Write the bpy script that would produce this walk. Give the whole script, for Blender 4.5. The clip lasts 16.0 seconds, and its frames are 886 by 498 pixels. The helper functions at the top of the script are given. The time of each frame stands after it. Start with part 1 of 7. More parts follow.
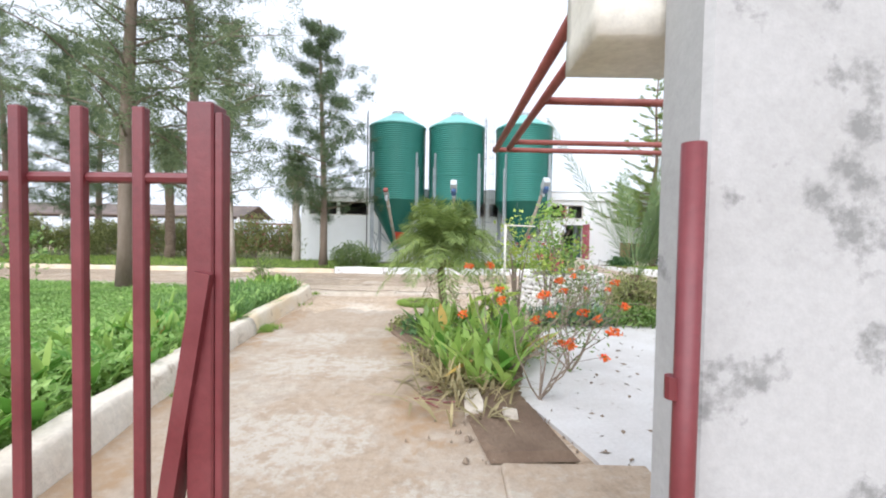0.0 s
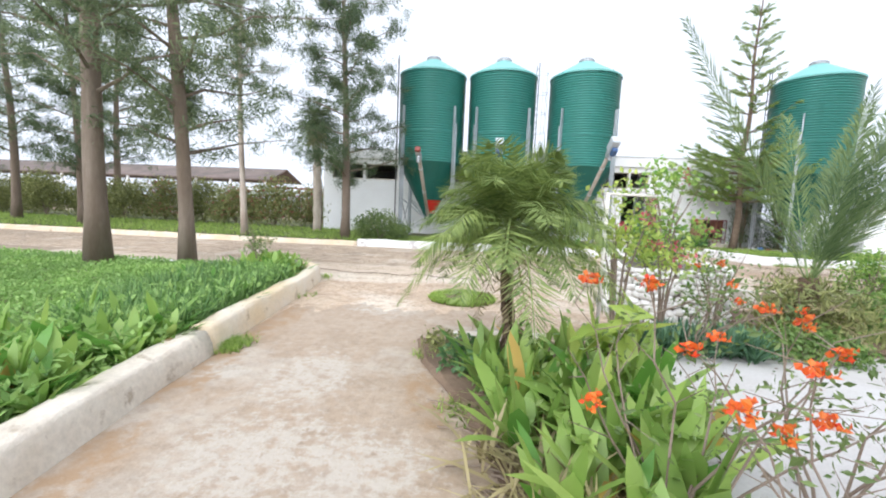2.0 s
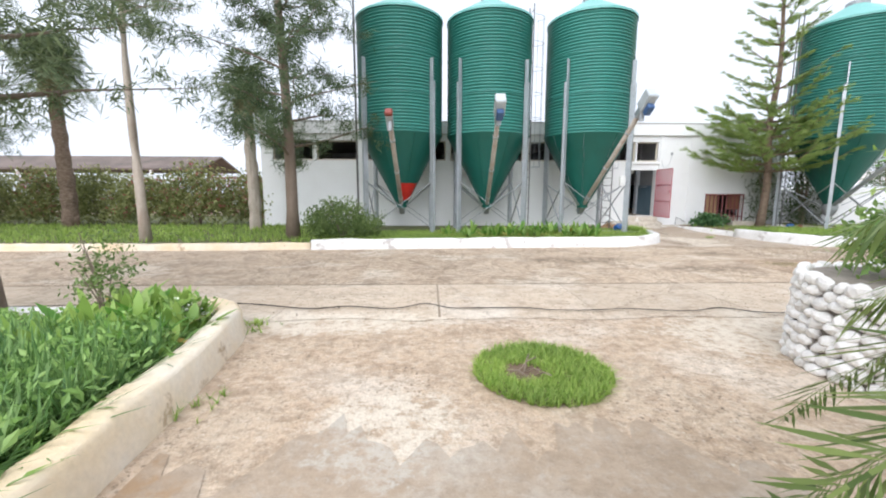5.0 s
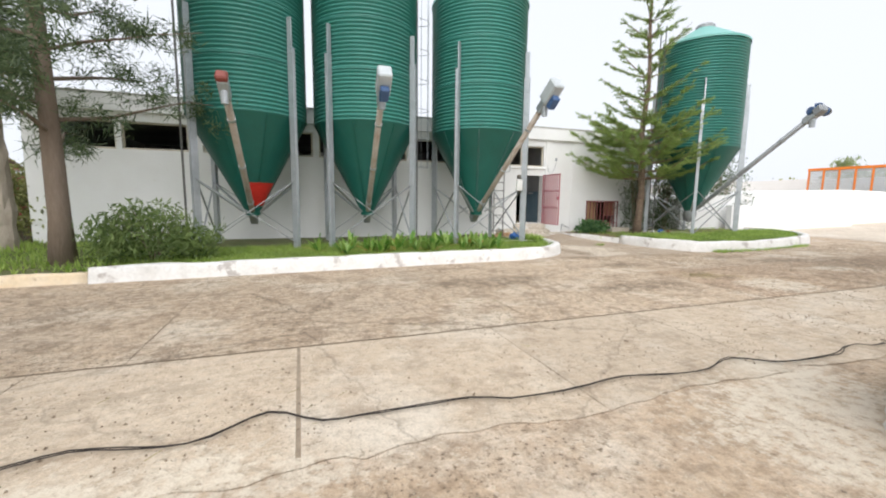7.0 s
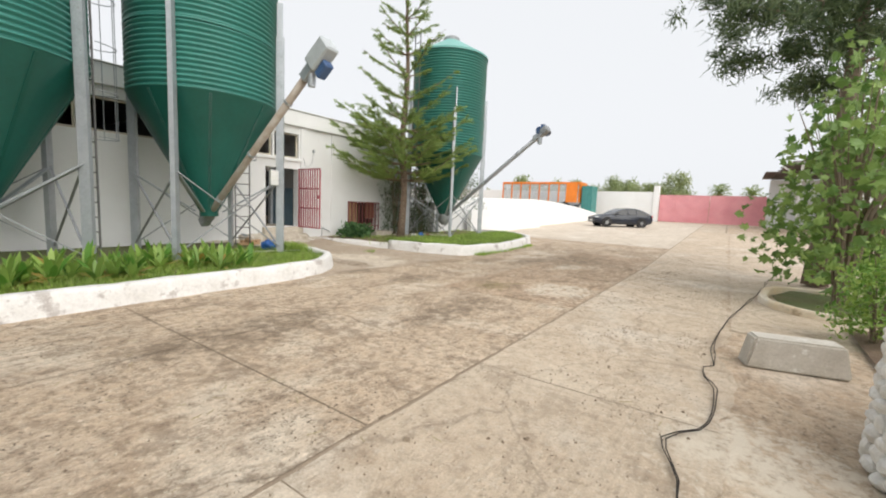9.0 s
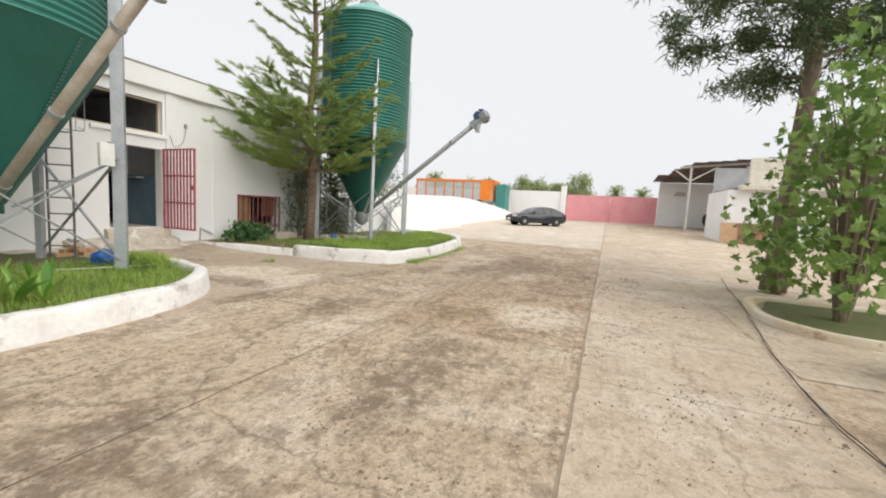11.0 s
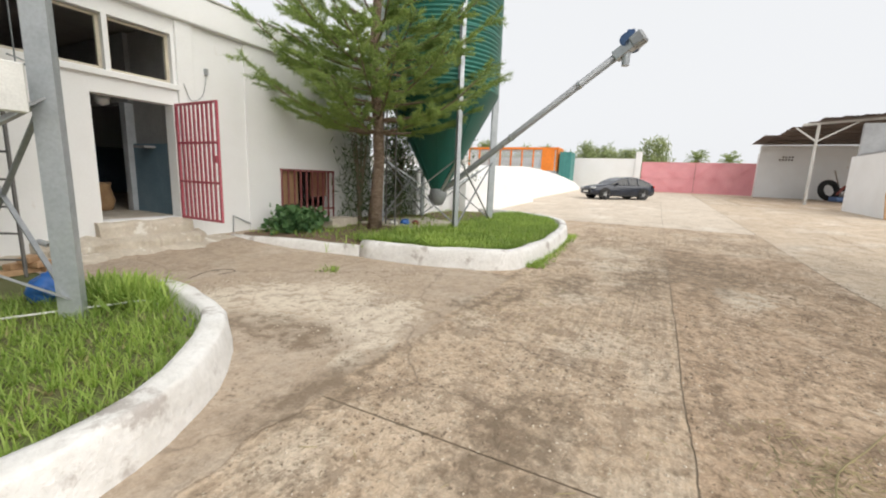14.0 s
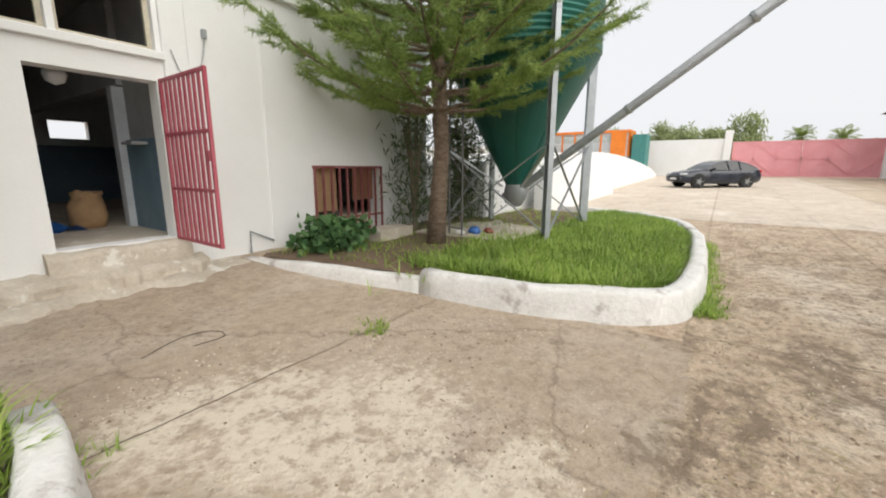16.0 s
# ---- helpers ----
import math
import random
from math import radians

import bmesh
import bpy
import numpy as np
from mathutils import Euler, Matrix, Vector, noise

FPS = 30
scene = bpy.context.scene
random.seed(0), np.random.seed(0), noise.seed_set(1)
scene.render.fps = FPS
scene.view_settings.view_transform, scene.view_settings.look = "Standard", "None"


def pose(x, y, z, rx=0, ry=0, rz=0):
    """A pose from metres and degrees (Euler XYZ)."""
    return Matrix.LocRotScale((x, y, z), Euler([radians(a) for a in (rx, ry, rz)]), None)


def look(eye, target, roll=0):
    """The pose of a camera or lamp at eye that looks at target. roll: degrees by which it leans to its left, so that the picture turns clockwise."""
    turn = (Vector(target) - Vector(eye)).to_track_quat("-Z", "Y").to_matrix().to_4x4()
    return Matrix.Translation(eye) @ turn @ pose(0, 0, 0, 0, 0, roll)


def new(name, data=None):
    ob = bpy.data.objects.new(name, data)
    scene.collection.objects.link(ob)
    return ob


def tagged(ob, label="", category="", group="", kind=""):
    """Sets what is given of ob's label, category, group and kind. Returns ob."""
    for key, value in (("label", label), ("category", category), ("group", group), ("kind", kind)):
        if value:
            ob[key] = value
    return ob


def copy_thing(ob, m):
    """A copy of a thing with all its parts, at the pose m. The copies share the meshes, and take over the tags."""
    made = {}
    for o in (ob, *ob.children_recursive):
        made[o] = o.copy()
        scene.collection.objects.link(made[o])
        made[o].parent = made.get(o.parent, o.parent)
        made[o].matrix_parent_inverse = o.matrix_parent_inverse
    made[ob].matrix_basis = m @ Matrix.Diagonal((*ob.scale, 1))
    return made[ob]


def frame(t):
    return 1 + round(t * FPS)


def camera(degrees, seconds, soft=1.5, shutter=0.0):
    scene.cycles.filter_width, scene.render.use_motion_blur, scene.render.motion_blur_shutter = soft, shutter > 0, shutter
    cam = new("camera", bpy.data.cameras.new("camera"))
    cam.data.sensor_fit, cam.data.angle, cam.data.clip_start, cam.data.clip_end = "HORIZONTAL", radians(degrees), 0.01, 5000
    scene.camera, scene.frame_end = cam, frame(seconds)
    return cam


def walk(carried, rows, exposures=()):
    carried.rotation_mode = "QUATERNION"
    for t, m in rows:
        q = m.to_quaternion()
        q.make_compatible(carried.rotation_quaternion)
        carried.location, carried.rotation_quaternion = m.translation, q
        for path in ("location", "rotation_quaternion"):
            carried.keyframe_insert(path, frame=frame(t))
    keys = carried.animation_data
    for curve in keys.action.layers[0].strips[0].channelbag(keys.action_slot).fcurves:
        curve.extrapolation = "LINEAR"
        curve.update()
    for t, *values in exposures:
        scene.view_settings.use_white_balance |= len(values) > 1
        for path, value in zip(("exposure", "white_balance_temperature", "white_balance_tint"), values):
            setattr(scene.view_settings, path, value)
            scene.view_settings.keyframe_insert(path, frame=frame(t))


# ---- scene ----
cam = camera(95.3, 16.0, 2.0)
PATH = [
    (0, (-0.024, 0.098, 1.716), (-0.032, 2.097, 1.658), 1.0),
    (0.5, (0.006, 0.821, 1.741), (-0.221, 2.805, 1.631), 1.2),
    (1, (-0.07, 1.529, 1.768), (-0.405, 3.495, 1.623), 1.8),
    (1.5, (-0.203, 2.311, 1.758), (-0.551, 4.271, 1.565), 2.2),
    (2, (-0.427, 2.908, 1.753), (-0.579, 4.89, 1.536), 2.4),
    (2.5, (-0.57, 3.487, 1.803), (-0.563, 5.478, 1.611), 2.4),
    (3, (-0.814, 4.262, 1.793), (-0.72, 6.251, 1.601), 2.4),
    (3.2, (-0.916, 4.597, 1.838), (-0.829, 6.579, 1.588), 2.0),
    (5.3, (-1.646, 7.345, 1.638), (-1.571, 9.322, 1.345), -0.2),
    (5.5, (-1.645, 7.648, 1.639), (-1.475, 9.618, 1.337), -0.1),
    (6, (-1.643, 8.355, 1.59), (-1.38, 10.325, 1.363), -0.8),
    (6.5, (-1.556, 9.052, 1.567), (-1.071, 10.98, 1.349), -0.3),
    (7, (-1.446, 9.693, 1.542), (-0.783, 11.564, 1.3), 0.6),
    (7.5, (-1.296, 10.327, 1.537), (-0.421, 12.101, 1.243), 1.3),
    (8, (-1.12, 10.968, 1.522), (0.069, 12.542, 1.197), 2.5),
    (8.5, (-0.79, 11.568, 1.494), (0.634, 12.938, 1.191), 2.7),
    (9, (-0.519, 12.131, 1.522), (1.112, 13.27, 1.313), 2.5),
    (9.5, (-0.127, 12.549, 1.475), (1.653, 13.445, 1.305), 2.2),
    (9.7, (0.065, 12.724, 1.494), (1.893, 13.513, 1.304), 2.4),
    (11.8, (1.951, 14.596, 1.484), (3.799, 15.334, 1.283), 3.2),
    (12, (2.136, 14.786, 1.479), (3.968, 15.559, 1.265), 3.2),
    (12.5, (2.548, 15.306, 1.476), (4.303, 16.234, 1.239), 2.6),
    (13, (2.915, 15.816, 1.476), (4.617, 16.826, 1.189), 2.5),
    (13.5, (3.398, 16.326, 1.492), (5.108, 17.318, 1.188), 2.4),
    (14, (3.859, 16.852, 1.496), (5.611, 17.751, 1.15), 2.2),
    (14.5, (4.372, 17.296, 1.484), (6.156, 18.133, 1.139), 1.9),
    (15, (4.867, 17.758, 1.481), (6.645, 18.606, 1.132), 1.2),
    (15.5, (5.39, 18.168, 1.496), (7.107, 19.132, 1.148), 0.5),
    (16, (5.886, 18.622, 1.53), (7.505, 19.728, 1.138), 0.2),
]
walk(cam, [(t, look(eye, target, roll)) for t, eye, target, roll in PATH],
     [(0, 0.52, 5900, 12), (3, 0.52, 5850, 12), (5.5, 0.38, 6000, 12), (8, 0.13, 6450, 10), (12, 0.06, 6600, 10), (16, 0.08, 6600, 10)])

# ---- world, sun ----
world = bpy.data.worlds.new("overcast_sky")
scene.world = world
world.use_nodes = True
wn, wl = world.node_tree.nodes, world.node_tree.links
sky = wn.new("ShaderNodeTexSky")
sky.sky_type, sky.sun_disc = "NISHITA", False
sky.sun_elevation, sky.sun_rotation = radians(42), radians(200)
sky.dust_density, sky.air_density = 4.0, 1.0
grey = wn.new("ShaderNodeHueSaturation")
grey.inputs["Saturation"].default_value = 0.12
wl.new(sky.outputs[0], grey.inputs["Color"])
cloud = wn.new("ShaderNodeMix")
cloud.data_type = "RGBA"
cloud.inputs[0].default_value = 0.9
cloud.inputs[7].default_value = (8.9, 9.15, 9.5, 1)
wl.new(grey.outputs[0], cloud.inputs[6])
back = wn["Background"]
back.inputs["Strength"].default_value = 0.1
wl.new(cloud.outputs[2], back.inputs["Color"])

sun = new("sun", bpy.data.lights.new("sun", "SUN"))
sun.data.energy, sun.data.angle, sun.data.color = 3.1, radians(75), (1.0, 0.96, 0.9)
sun.matrix_world = look((0, 0, 19), (7.5, 20.0, 0))


# ---- materials ----
def nodes_of(name):
    m = bpy.data.materials.new(name)
    m.use_nodes = True
    return m, m.node_tree.nodes, m.node_tree.links, m.node_tree.nodes["Principled BSDF"]


def ramp(n, l, fac, stops):
    r = n.new("ShaderNodeValToRGB")
    e = r.color_ramp.elements
    while len(e) < len(stops):
        e.new(0.5)
    for el, (p, c) in zip(e, stops):
        el.position, el.color = p, (*c, 1)
    l.new(fac, r.inputs[0])
    return r.outputs[0]


def noise_of(n, l, scale, detail=6, rough=0.6, coord=None):
    t = n.new("ShaderNodeTexNoise")
    t.inputs["Scale"].default_value, t.inputs["Detail"].default_value, t.inputs["Roughness"].default_value = scale, detail, rough
    l.new(coord, t.inputs["Vector"])
    return t.outputs[0]


def mixed(n, l, fac, a, b, kind="MIX"):
    m = n.new("ShaderNodeMix")
    m.data_type, m.blend_type = "RGBA", kind
    for sock, v in ((m.inputs[0], fac), (m.inputs[6], a), (m.inputs[7], b)):
        if isinstance(v, (int, float)):
            sock.default_value = v
        elif isinstance(v, tuple):
            sock.default_value = (*v, 1)
        else:
            l.new(v, sock)
    return m.outputs[2]


def surface(name, base, stain, grain=40, blotch=1.2, rough=0.85, metal=0.0, bump=0.3, spot=None, spot_at=0.62, spot_scale=2.5, vary=0.0, dist=0.01, low=0.35, high=0.7, stretch=None, grit=0.3):
    """A worn surface: base and stain mixed by large blotches, fine grain over both, spots of a third colour."""
    m, n, l, p = nodes_of(name)
    geo = n.new("ShaderNodeNewGeometry")
    co = geo.outputs["Position"]
    if stretch:
        mp = n.new("ShaderNodeMapping")
        mp.inputs["Scale"].default_value = stretch
        l.new(co, mp.inputs[0])
        co = mp.outputs[0]
    big = noise_of(n, l, blotch, 7, 0.62, co)
    col = ramp(n, l, big, [(low, base), (high, stain)])
    fine = noise_of(n, l, grain, 4, 0.7, co)
    col = mixed(n, l, grit, col, ramp(n, l, fine, [(0.3, (0.6, 0.6, 0.6)), (0.7, (1.3, 1.3, 1.3))]), "MULTIPLY")
    if spot:
        sp = noise_of(n, l, spot_scale, 9, 0.68, co)
        col = mixed(n, l, ramp(n, l, sp, [(spot_at, (0, 0, 0)), (spot_at + 0.07, (1, 1, 1))]), col, spot)
    if vary:
        info = n.new("ShaderNodeObjectInfo")
        mr = n.new("ShaderNodeMapRange")
        mr.inputs[3].default_value, mr.inputs[4].default_value = 1 - vary, 1 + vary
        l.new(info.outputs["Random"], mr.inputs[0])
        hs = n.new("ShaderNodeHueSaturation")
        l.new(mr.outputs[0], hs.inputs["Value"])
        l.new(col, hs.inputs["Color"])
        col = hs.outputs[0]
    l.new(col, p.inputs["Base Color"])
    p.inputs["Metallic"].default_value = metal
    l.new(ramp(n, l, big, [(0.3, (rough - 0.08,) * 3), (0.7, (min(1, rough + 0.1),) * 3)]), p.inputs["Roughness"])
    if bump:
        b = n.new("ShaderNodeBump")
        b.inputs["Strength"].default_value, b.inputs["Distance"].default_value = bump, dist
        mixn = n.new("ShaderNodeMath")
        mixn.operation = "ADD"
        l.new(fine, mixn.inputs[0])
        l.new(big, mixn.inputs[1])
        l.new(mixn.outputs[0], b.inputs["Height"])
        l.new(b.outputs[0], p.inputs["Normal"])
    return m


def yard_surface(name, base, warm, dark, pale, lime=(), crack=0.5, dung=0.5, bump=0.8, vary=0.0, streak=0.0, grit=0.3, crumb=0.5, mud=(), film=0.35, lime_tint=(0.66, 0.58, 0.47), mud_tint=(0.20, 0.148, 0.1)):
    """Trodden concrete: broad warm and pale patches, dung specks, wandering cracks, spilt lime at given places (x, y, rx, ry)."""
    m, n, l, p = nodes_of(name)
    co = n.new("ShaderNodeNewGeometry").outputs["Position"]
    a, b, c = noise_of(n, l, 0.55, 8, 0.62, co), noise_of(n, l, 2.3, 8, 0.66, co), noise_of(n, l, 11.0, 8, 0.72, co)
    grain = noise_of(n, l, 55, 3, 0.7, co)
    col = ramp(n, l, a, [(0.36, base), (0.5, warm), (0.66, pale)])
    col = mixed(n, l, ramp(n, l, b, [(0.5, (0, 0, 0)), (0.68, (0.75, 0.75, 0.75))]), col, dark)
    col = mixed(n, l, ramp(n, l, c, [(0.5, (0, 0, 0)), (0.68, (0.5, 0.5, 0.5))]), col, pale)
    col = mixed(n, l, grit, col, ramp(n, l, grain, [(0.3, (0.6, 0.6, 0.6)), (0.7, (1.3, 1.3, 1.3))]), "MULTIPLY")
    # dung and clods: fine dark specks in drifts
    speck = noise_of(n, l, 26, 5, 0.62, co)
    drift = ramp(n, l, noise_of(n, l, 0.8, 5, 0.6, co), [(0.42, (0, 0, 0)), (0.6, (1, 1, 1))])
    sp = mixed(n, l, 1.0, ramp(n, l, speck, [(0.57, (0, 0, 0)), (0.64, (dung, dung, dung))]), drift, "MULTIPLY")
    col = mixed(n, l, sp, col, tuple(v * 0.42 for v in dark))
    # crumbled dirt: lumps a few centimetres across
    lump = noise_of(n, l, 9.0, 9, 0.75, co)
    col = mixed(n, l, crumb, col, mixed(n, l, 1.0, col, ramp(n, l, lump, [(0.36, (0.45, 0.42, 0.38)), (0.5, (1.0, 1.0, 1.0)), (0.66, (1.28, 1.28, 1.28))]), "MULTIPLY"))
    # ragged films of trodden dirt and pale dusty scabs
    film_a = noise_of(n, l, 1.7, 14, 0.78, co)
    col = mixed(n, l, ramp(n, l, film_a, [(0.535, (0, 0, 0)), (0.565, (film, film, film))]), col, tuple(v * 0.68 for v in dark))
    scab = noise_of(n, l, 33, 4, 0.7, co)
    col = mixed(n, l, ramp(n, l, scab, [(0.62, (0, 0, 0)), (0.67, (film, film, film))]), col, tuple(min(0.75, v * 1.3) for v in pale))
    # tamping ridges that run along the road
    mp0 = n.new("ShaderNodeMapping")
    mp0.inputs["Scale"].default_value = (0.5, 14, 1)
    l.new(co, mp0.inputs[0])
    ridge = noise_of(n, l, 2.0, 4, 0.6, mp0.outputs[0])
    where = ramp(n, l, noise_of(n, l, 0.45, 4, 0.6, co), [(0.48, (0, 0, 0)), (0.62, (streak, streak, streak))])
    col = mixed(n, l, where, col, mixed(n, l, 1.0, col, ramp(n, l, ridge, [(0.35, (0.55, 0.55, 0.55)), (0.6, (1.12, 1.12, 1.12))]), "MULTIPLY"))
    # cracks
    warp = n.new("ShaderNodeVectorMath")
    warp.operation = "MULTIPLY_ADD"
    nz = n.new("ShaderNodeTexNoise")
    nz.inputs["Scale"].default_value, nz.inputs["Detail"].default_value = 4.0, 6
    l.new(co, nz.inputs["Vector"])
    l.new(nz.outputs["Color"], warp.inputs[0])
    warp.inputs[1].default_value = (0.4, 0.4, 0)
    l.new(co, warp.inputs[2])
    flat = n.new("ShaderNodeVectorMath")
    flat.operation = "MULTIPLY"
    flat.inputs[1].default_value = (0.27, 0.27, 0)
    l.new(warp.outputs[0], flat.inputs[0])
    vo = n.new("ShaderNodeTexVoronoi")
    vo.feature = "DISTANCE_TO_EDGE"
    vo.inputs["Scale"].default_value = 1.0
    l.new(flat.outputs[0], vo.inputs["Vector"])
    line = ramp(n, l, vo.outputs["Distance"], [(0.0, (crack,) * 3), (0.0045, (0, 0, 0))])
    col = mixed(n, l, line, col, tuple(v * 0.4 for v in dark))
    mottle = noise_of(n, l, 5.5, 10, 0.68, co)
    pits = noise_of(n, l, 17.0, 8, 0.7, co)
    for kind, (x, y, rx, ry) in [("lime", q) for q in lime] + [("mud", q) for q in mud]:
        mp = n.new("ShaderNodeMapping")
        mp.inputs["Location"].default_value = (-x / rx, -y / ry, 0)
        mp.inputs["Scale"].default_value = (1 / rx, 1 / ry, 0)
        l.new(co, mp.inputs[0])
        ln = n.new("ShaderNodeVectorMath")
        ln.operation = "LENGTH"
        l.new(mp.outputs[0], ln.inputs[0])
        ad = n.new("ShaderNodeMath")
        ad.operation = "MULTIPLY_ADD"
        ad.inputs[1].default_value = -0.62
        l.new(ln.outputs[1], ad.inputs[0])
        l.new(b, ad.inputs[2])
        ad2 = n.new("ShaderNodeMath")
        ad2.operation = "MULTIPLY_ADD"
        ad2.inputs[1].default_value = 0.9
        l.new(c, ad2.inputs[0])
        l.new(ad.outputs[0], ad2.inputs[2])
        zone = ramp(n, l, ad2.outputs[0], [(0.36, (0, 0, 0)), (0.6, (0.95, 0.95, 0.95))])
        flake = mixed(n, l, 1.0, ramp(n, l, mottle, [(0.41, (0.1, 0.1, 0.1)), (0.46, (0.6, 0.6, 0.6)), (0.53, (1, 1, 1))]), ramp(n, l, pits, [(0.38, (0.15, 0.15, 0.15)), (0.46, (1, 1, 1))]), "MULTIPLY")
        col = mixed(n, l, mixed(n, l, 1.0, zone, flake, "MULTIPLY"), col, lime_tint) if kind == "lime" else mixed(n, l, mixed(n, l, 1.0, zone, ramp(n, l, mottle, [(0.42, (0.12, 0.12, 0.12)), (0.56, (0.9, 0.9, 0.9))]), "MULTIPLY"), col, mud_tint)
    if vary:
        info = n.new("ShaderNodeObjectInfo")
        mr = n.new("ShaderNodeMapRange")
        mr.inputs[3].default_value, mr.inputs[4].default_value = 1 - vary, 1 + vary
        l.new(info.outputs["Random"], mr.inputs[0])
        hs = n.new("ShaderNodeHueSaturation")
        l.new(mr.outputs[0], hs.inputs["Value"])
        l.new(col, hs.inputs["Color"])
        col = hs.outputs[0]
    l.new(col, p.inputs["Base Color"])
    p.inputs["Roughness"].default_value = 0.92
    bp = n.new("ShaderNodeBump")
    bp.inputs["Strength"].default_value, bp.inputs["Distance"].default_value = bump, 0.02
    s1 = n.new("ShaderNodeMath")
    s1.operation = "ADD"
    l.new(c, s1.inputs[0])
    l.new(speck, s1.inputs[1])
    l.new(s1.outputs[0], bp.inputs["Height"])
    l.new(bp.outputs[0], p.inputs["Normal"])
    return m


def foliage(name, dark, light, through_share=0.25, rough=0.55):
    """Leaves: colour varies from leaf to leaf, and part of the light passes through."""
    m, n, l, p = nodes_of(name)
    geo = n.new("ShaderNodeNewGeometry")
    col = ramp(n, l, geo.outputs["Random Per Island"], [(0.0, dark), (1.0, light)])
    big = noise_of(n, l, 1.3, 3, 0.5, geo.outputs["Position"])
    col = mixed(n, l, 0.5, col, ramp(n, l, big, [(0.35, (0.65, 0.7, 0.65)), (0.65, (1.3, 1.25, 1.1))]), "MULTIPLY")
    l.new(col, p.inputs["Base Color"])
    p.inputs["Roughness"].default_value = rough
    tr = n.new("ShaderNodeBsdfTranslucent")
    l.new(col, tr.inputs[0])
    mx = n.new("ShaderNodeMixShader")
    mx.inputs[0].default_value = through_share
    l.new(p.outputs[0], mx.inputs[1])
    l.new(tr.outputs[0], mx.inputs[2])
    l.new(mx.outputs[0], n["Material Output"].inputs[0])
    return m


def glass_of(name, tint=(0.5, 0.55, 0.58)):
    m, n, l, p = nodes_of(name)
    p.inputs["Base Color"].default_value = (*tint, 1)
    p.inputs["Roughness"].default_value = 0.06
    p.inputs["Transmission Weight"].default_value = 0.9
    return m


def plain(name, c, rough=0.6, metal=0.0):
    return surface(name, c, tuple(v * 0.78 for v in c), 60, 3.0, rough, metal, 0.08)


def gloss(name, c, rough):
    """Lacquer or dark glass: smooth, with a clear coat."""
    m, n, l, p = nodes_of(name)
    dust = noise_of(n, l, 2.5, 5, 0.6, n.new("ShaderNodeNewGeometry").outputs["Position"])
    l.new(ramp(n, l, dust, [(0.35, c), (0.75, tuple(v * 1.6 + 0.004 for v in c))]), p.inputs["Base Color"])
    l.new(ramp(n, l, dust, [(0.3, (rough,) * 3), (0.7, (rough + 0.1,) * 3)]), p.inputs["Roughness"])
    p.inputs["Coat Weight"].default_value = 0.15
    p.inputs["Coat Roughness"].default_value = 0.04
    return m


M = {}
MUD = [(8.9, 18.4, 0.7, 0.3), (8.2, 18.75, 0.5, 0.25), (9.9, 17.8, 0.9, 0.35), (10.1, 18.9, 0.5, 0.4), (6.45, 19.9, 0.4, 0.9), (5.9, 18.75, 0.9, 0.25), (6.0, 17.4, 0.8, 0.4), (10.8, 16.9, 1.2, 0.5), (4.4, 15.3, 1.3, 0.5), (12.5, 16.0, 2.5, 1.0), (2.0, 16.5, 1.5, 0.6)]
LIME = [(8.3, 18.8, 0.3, 0.1), (6.5, 18.9, 0.5, 0.2), (10.6, 15.6, 0.8, 0.4), (7.3, 20.3, 1.1, 0.85), (6.95, 21.15, 0.8, 0.6), (7.2, 19.3, 0.8, 0.4), (7.1, 14.7, 0.8, 0.7), (-3.0, 11.95, 2.0, 0.5), (2.0, 11.35, 1.0, 0.8), (2.7, 11.95, 0.6, 0.6), (-1.9, 9.6, 0.6, 0.7)]
M["earth"] = yard_surface("earth", (0.54, 0.435, 0.323), (0.483, 0.363, 0.254), (0.38, 0.27, 0.178), (0.655, 0.567, 0.466), LIME, 0.2, 0.9, 0.9, 0, 0, 0.3, 0.6)
M["path"] = yard_surface("path_concrete", (0.40, 0.32, 0.24), (0.37, 0.285, 0.205), (0.32, 0.24, 0.165), (0.46, 0.41, 0.345), [(-1.9, 5.4, 0.6, 0.6), (-1.1, 5.4, 0.5, 0.5), (-2.0, 6.7, 0.5, 0.8), (-1.4, 3.4, 0.9, 0.7), (-3.0, 11.6, 1.0, 0.4), (-1.9, 9.6, 0.6, 0.7), (0.0, 2.4, 0.8, 0.5)], 0.1, 0.3, 0.4, 0, 0, 0.16, 0.3, [(-3.3, 8.3, 0.45, 1.3), (-3.15, 6.6, 0.35, 0.8), (-3.55, 10.4, 0.4, 1.2), (-2.9, 4.6, 0.4, 1.2), (-2.6, 2.6, 0.5, 1.0), (-0.2, 4.0, 0.4, 0.9), (-0.75, 6.8, 0.35, 1.0)], 0.2, (0.46, 0.41, 0.345), (0.33, 0.215, 0.12))
M["road"] = yard_surface("road_concrete", (0.551, 0.437, 0.325), (0.497, 0.38, 0.27), (0.324, 0.234, 0.16), (0.648, 0.556, 0.445), LIME, 0.6, 1.0, 1.0, 0.03, 0.6, 0.4, 0.8, MUD, 0.5)
M["road_dirty"] = yard_surface("dung_stained_concrete", (0.516, 0.385, 0.27), (0.444, 0.322, 0.22), (0.288, 0.201, 0.132), (0.636, 0.517, 0.396), LIME, 0.5, 1.0, 1.0, 0.03, 0.4, 0.45, 0.95, MUD, 0.6)
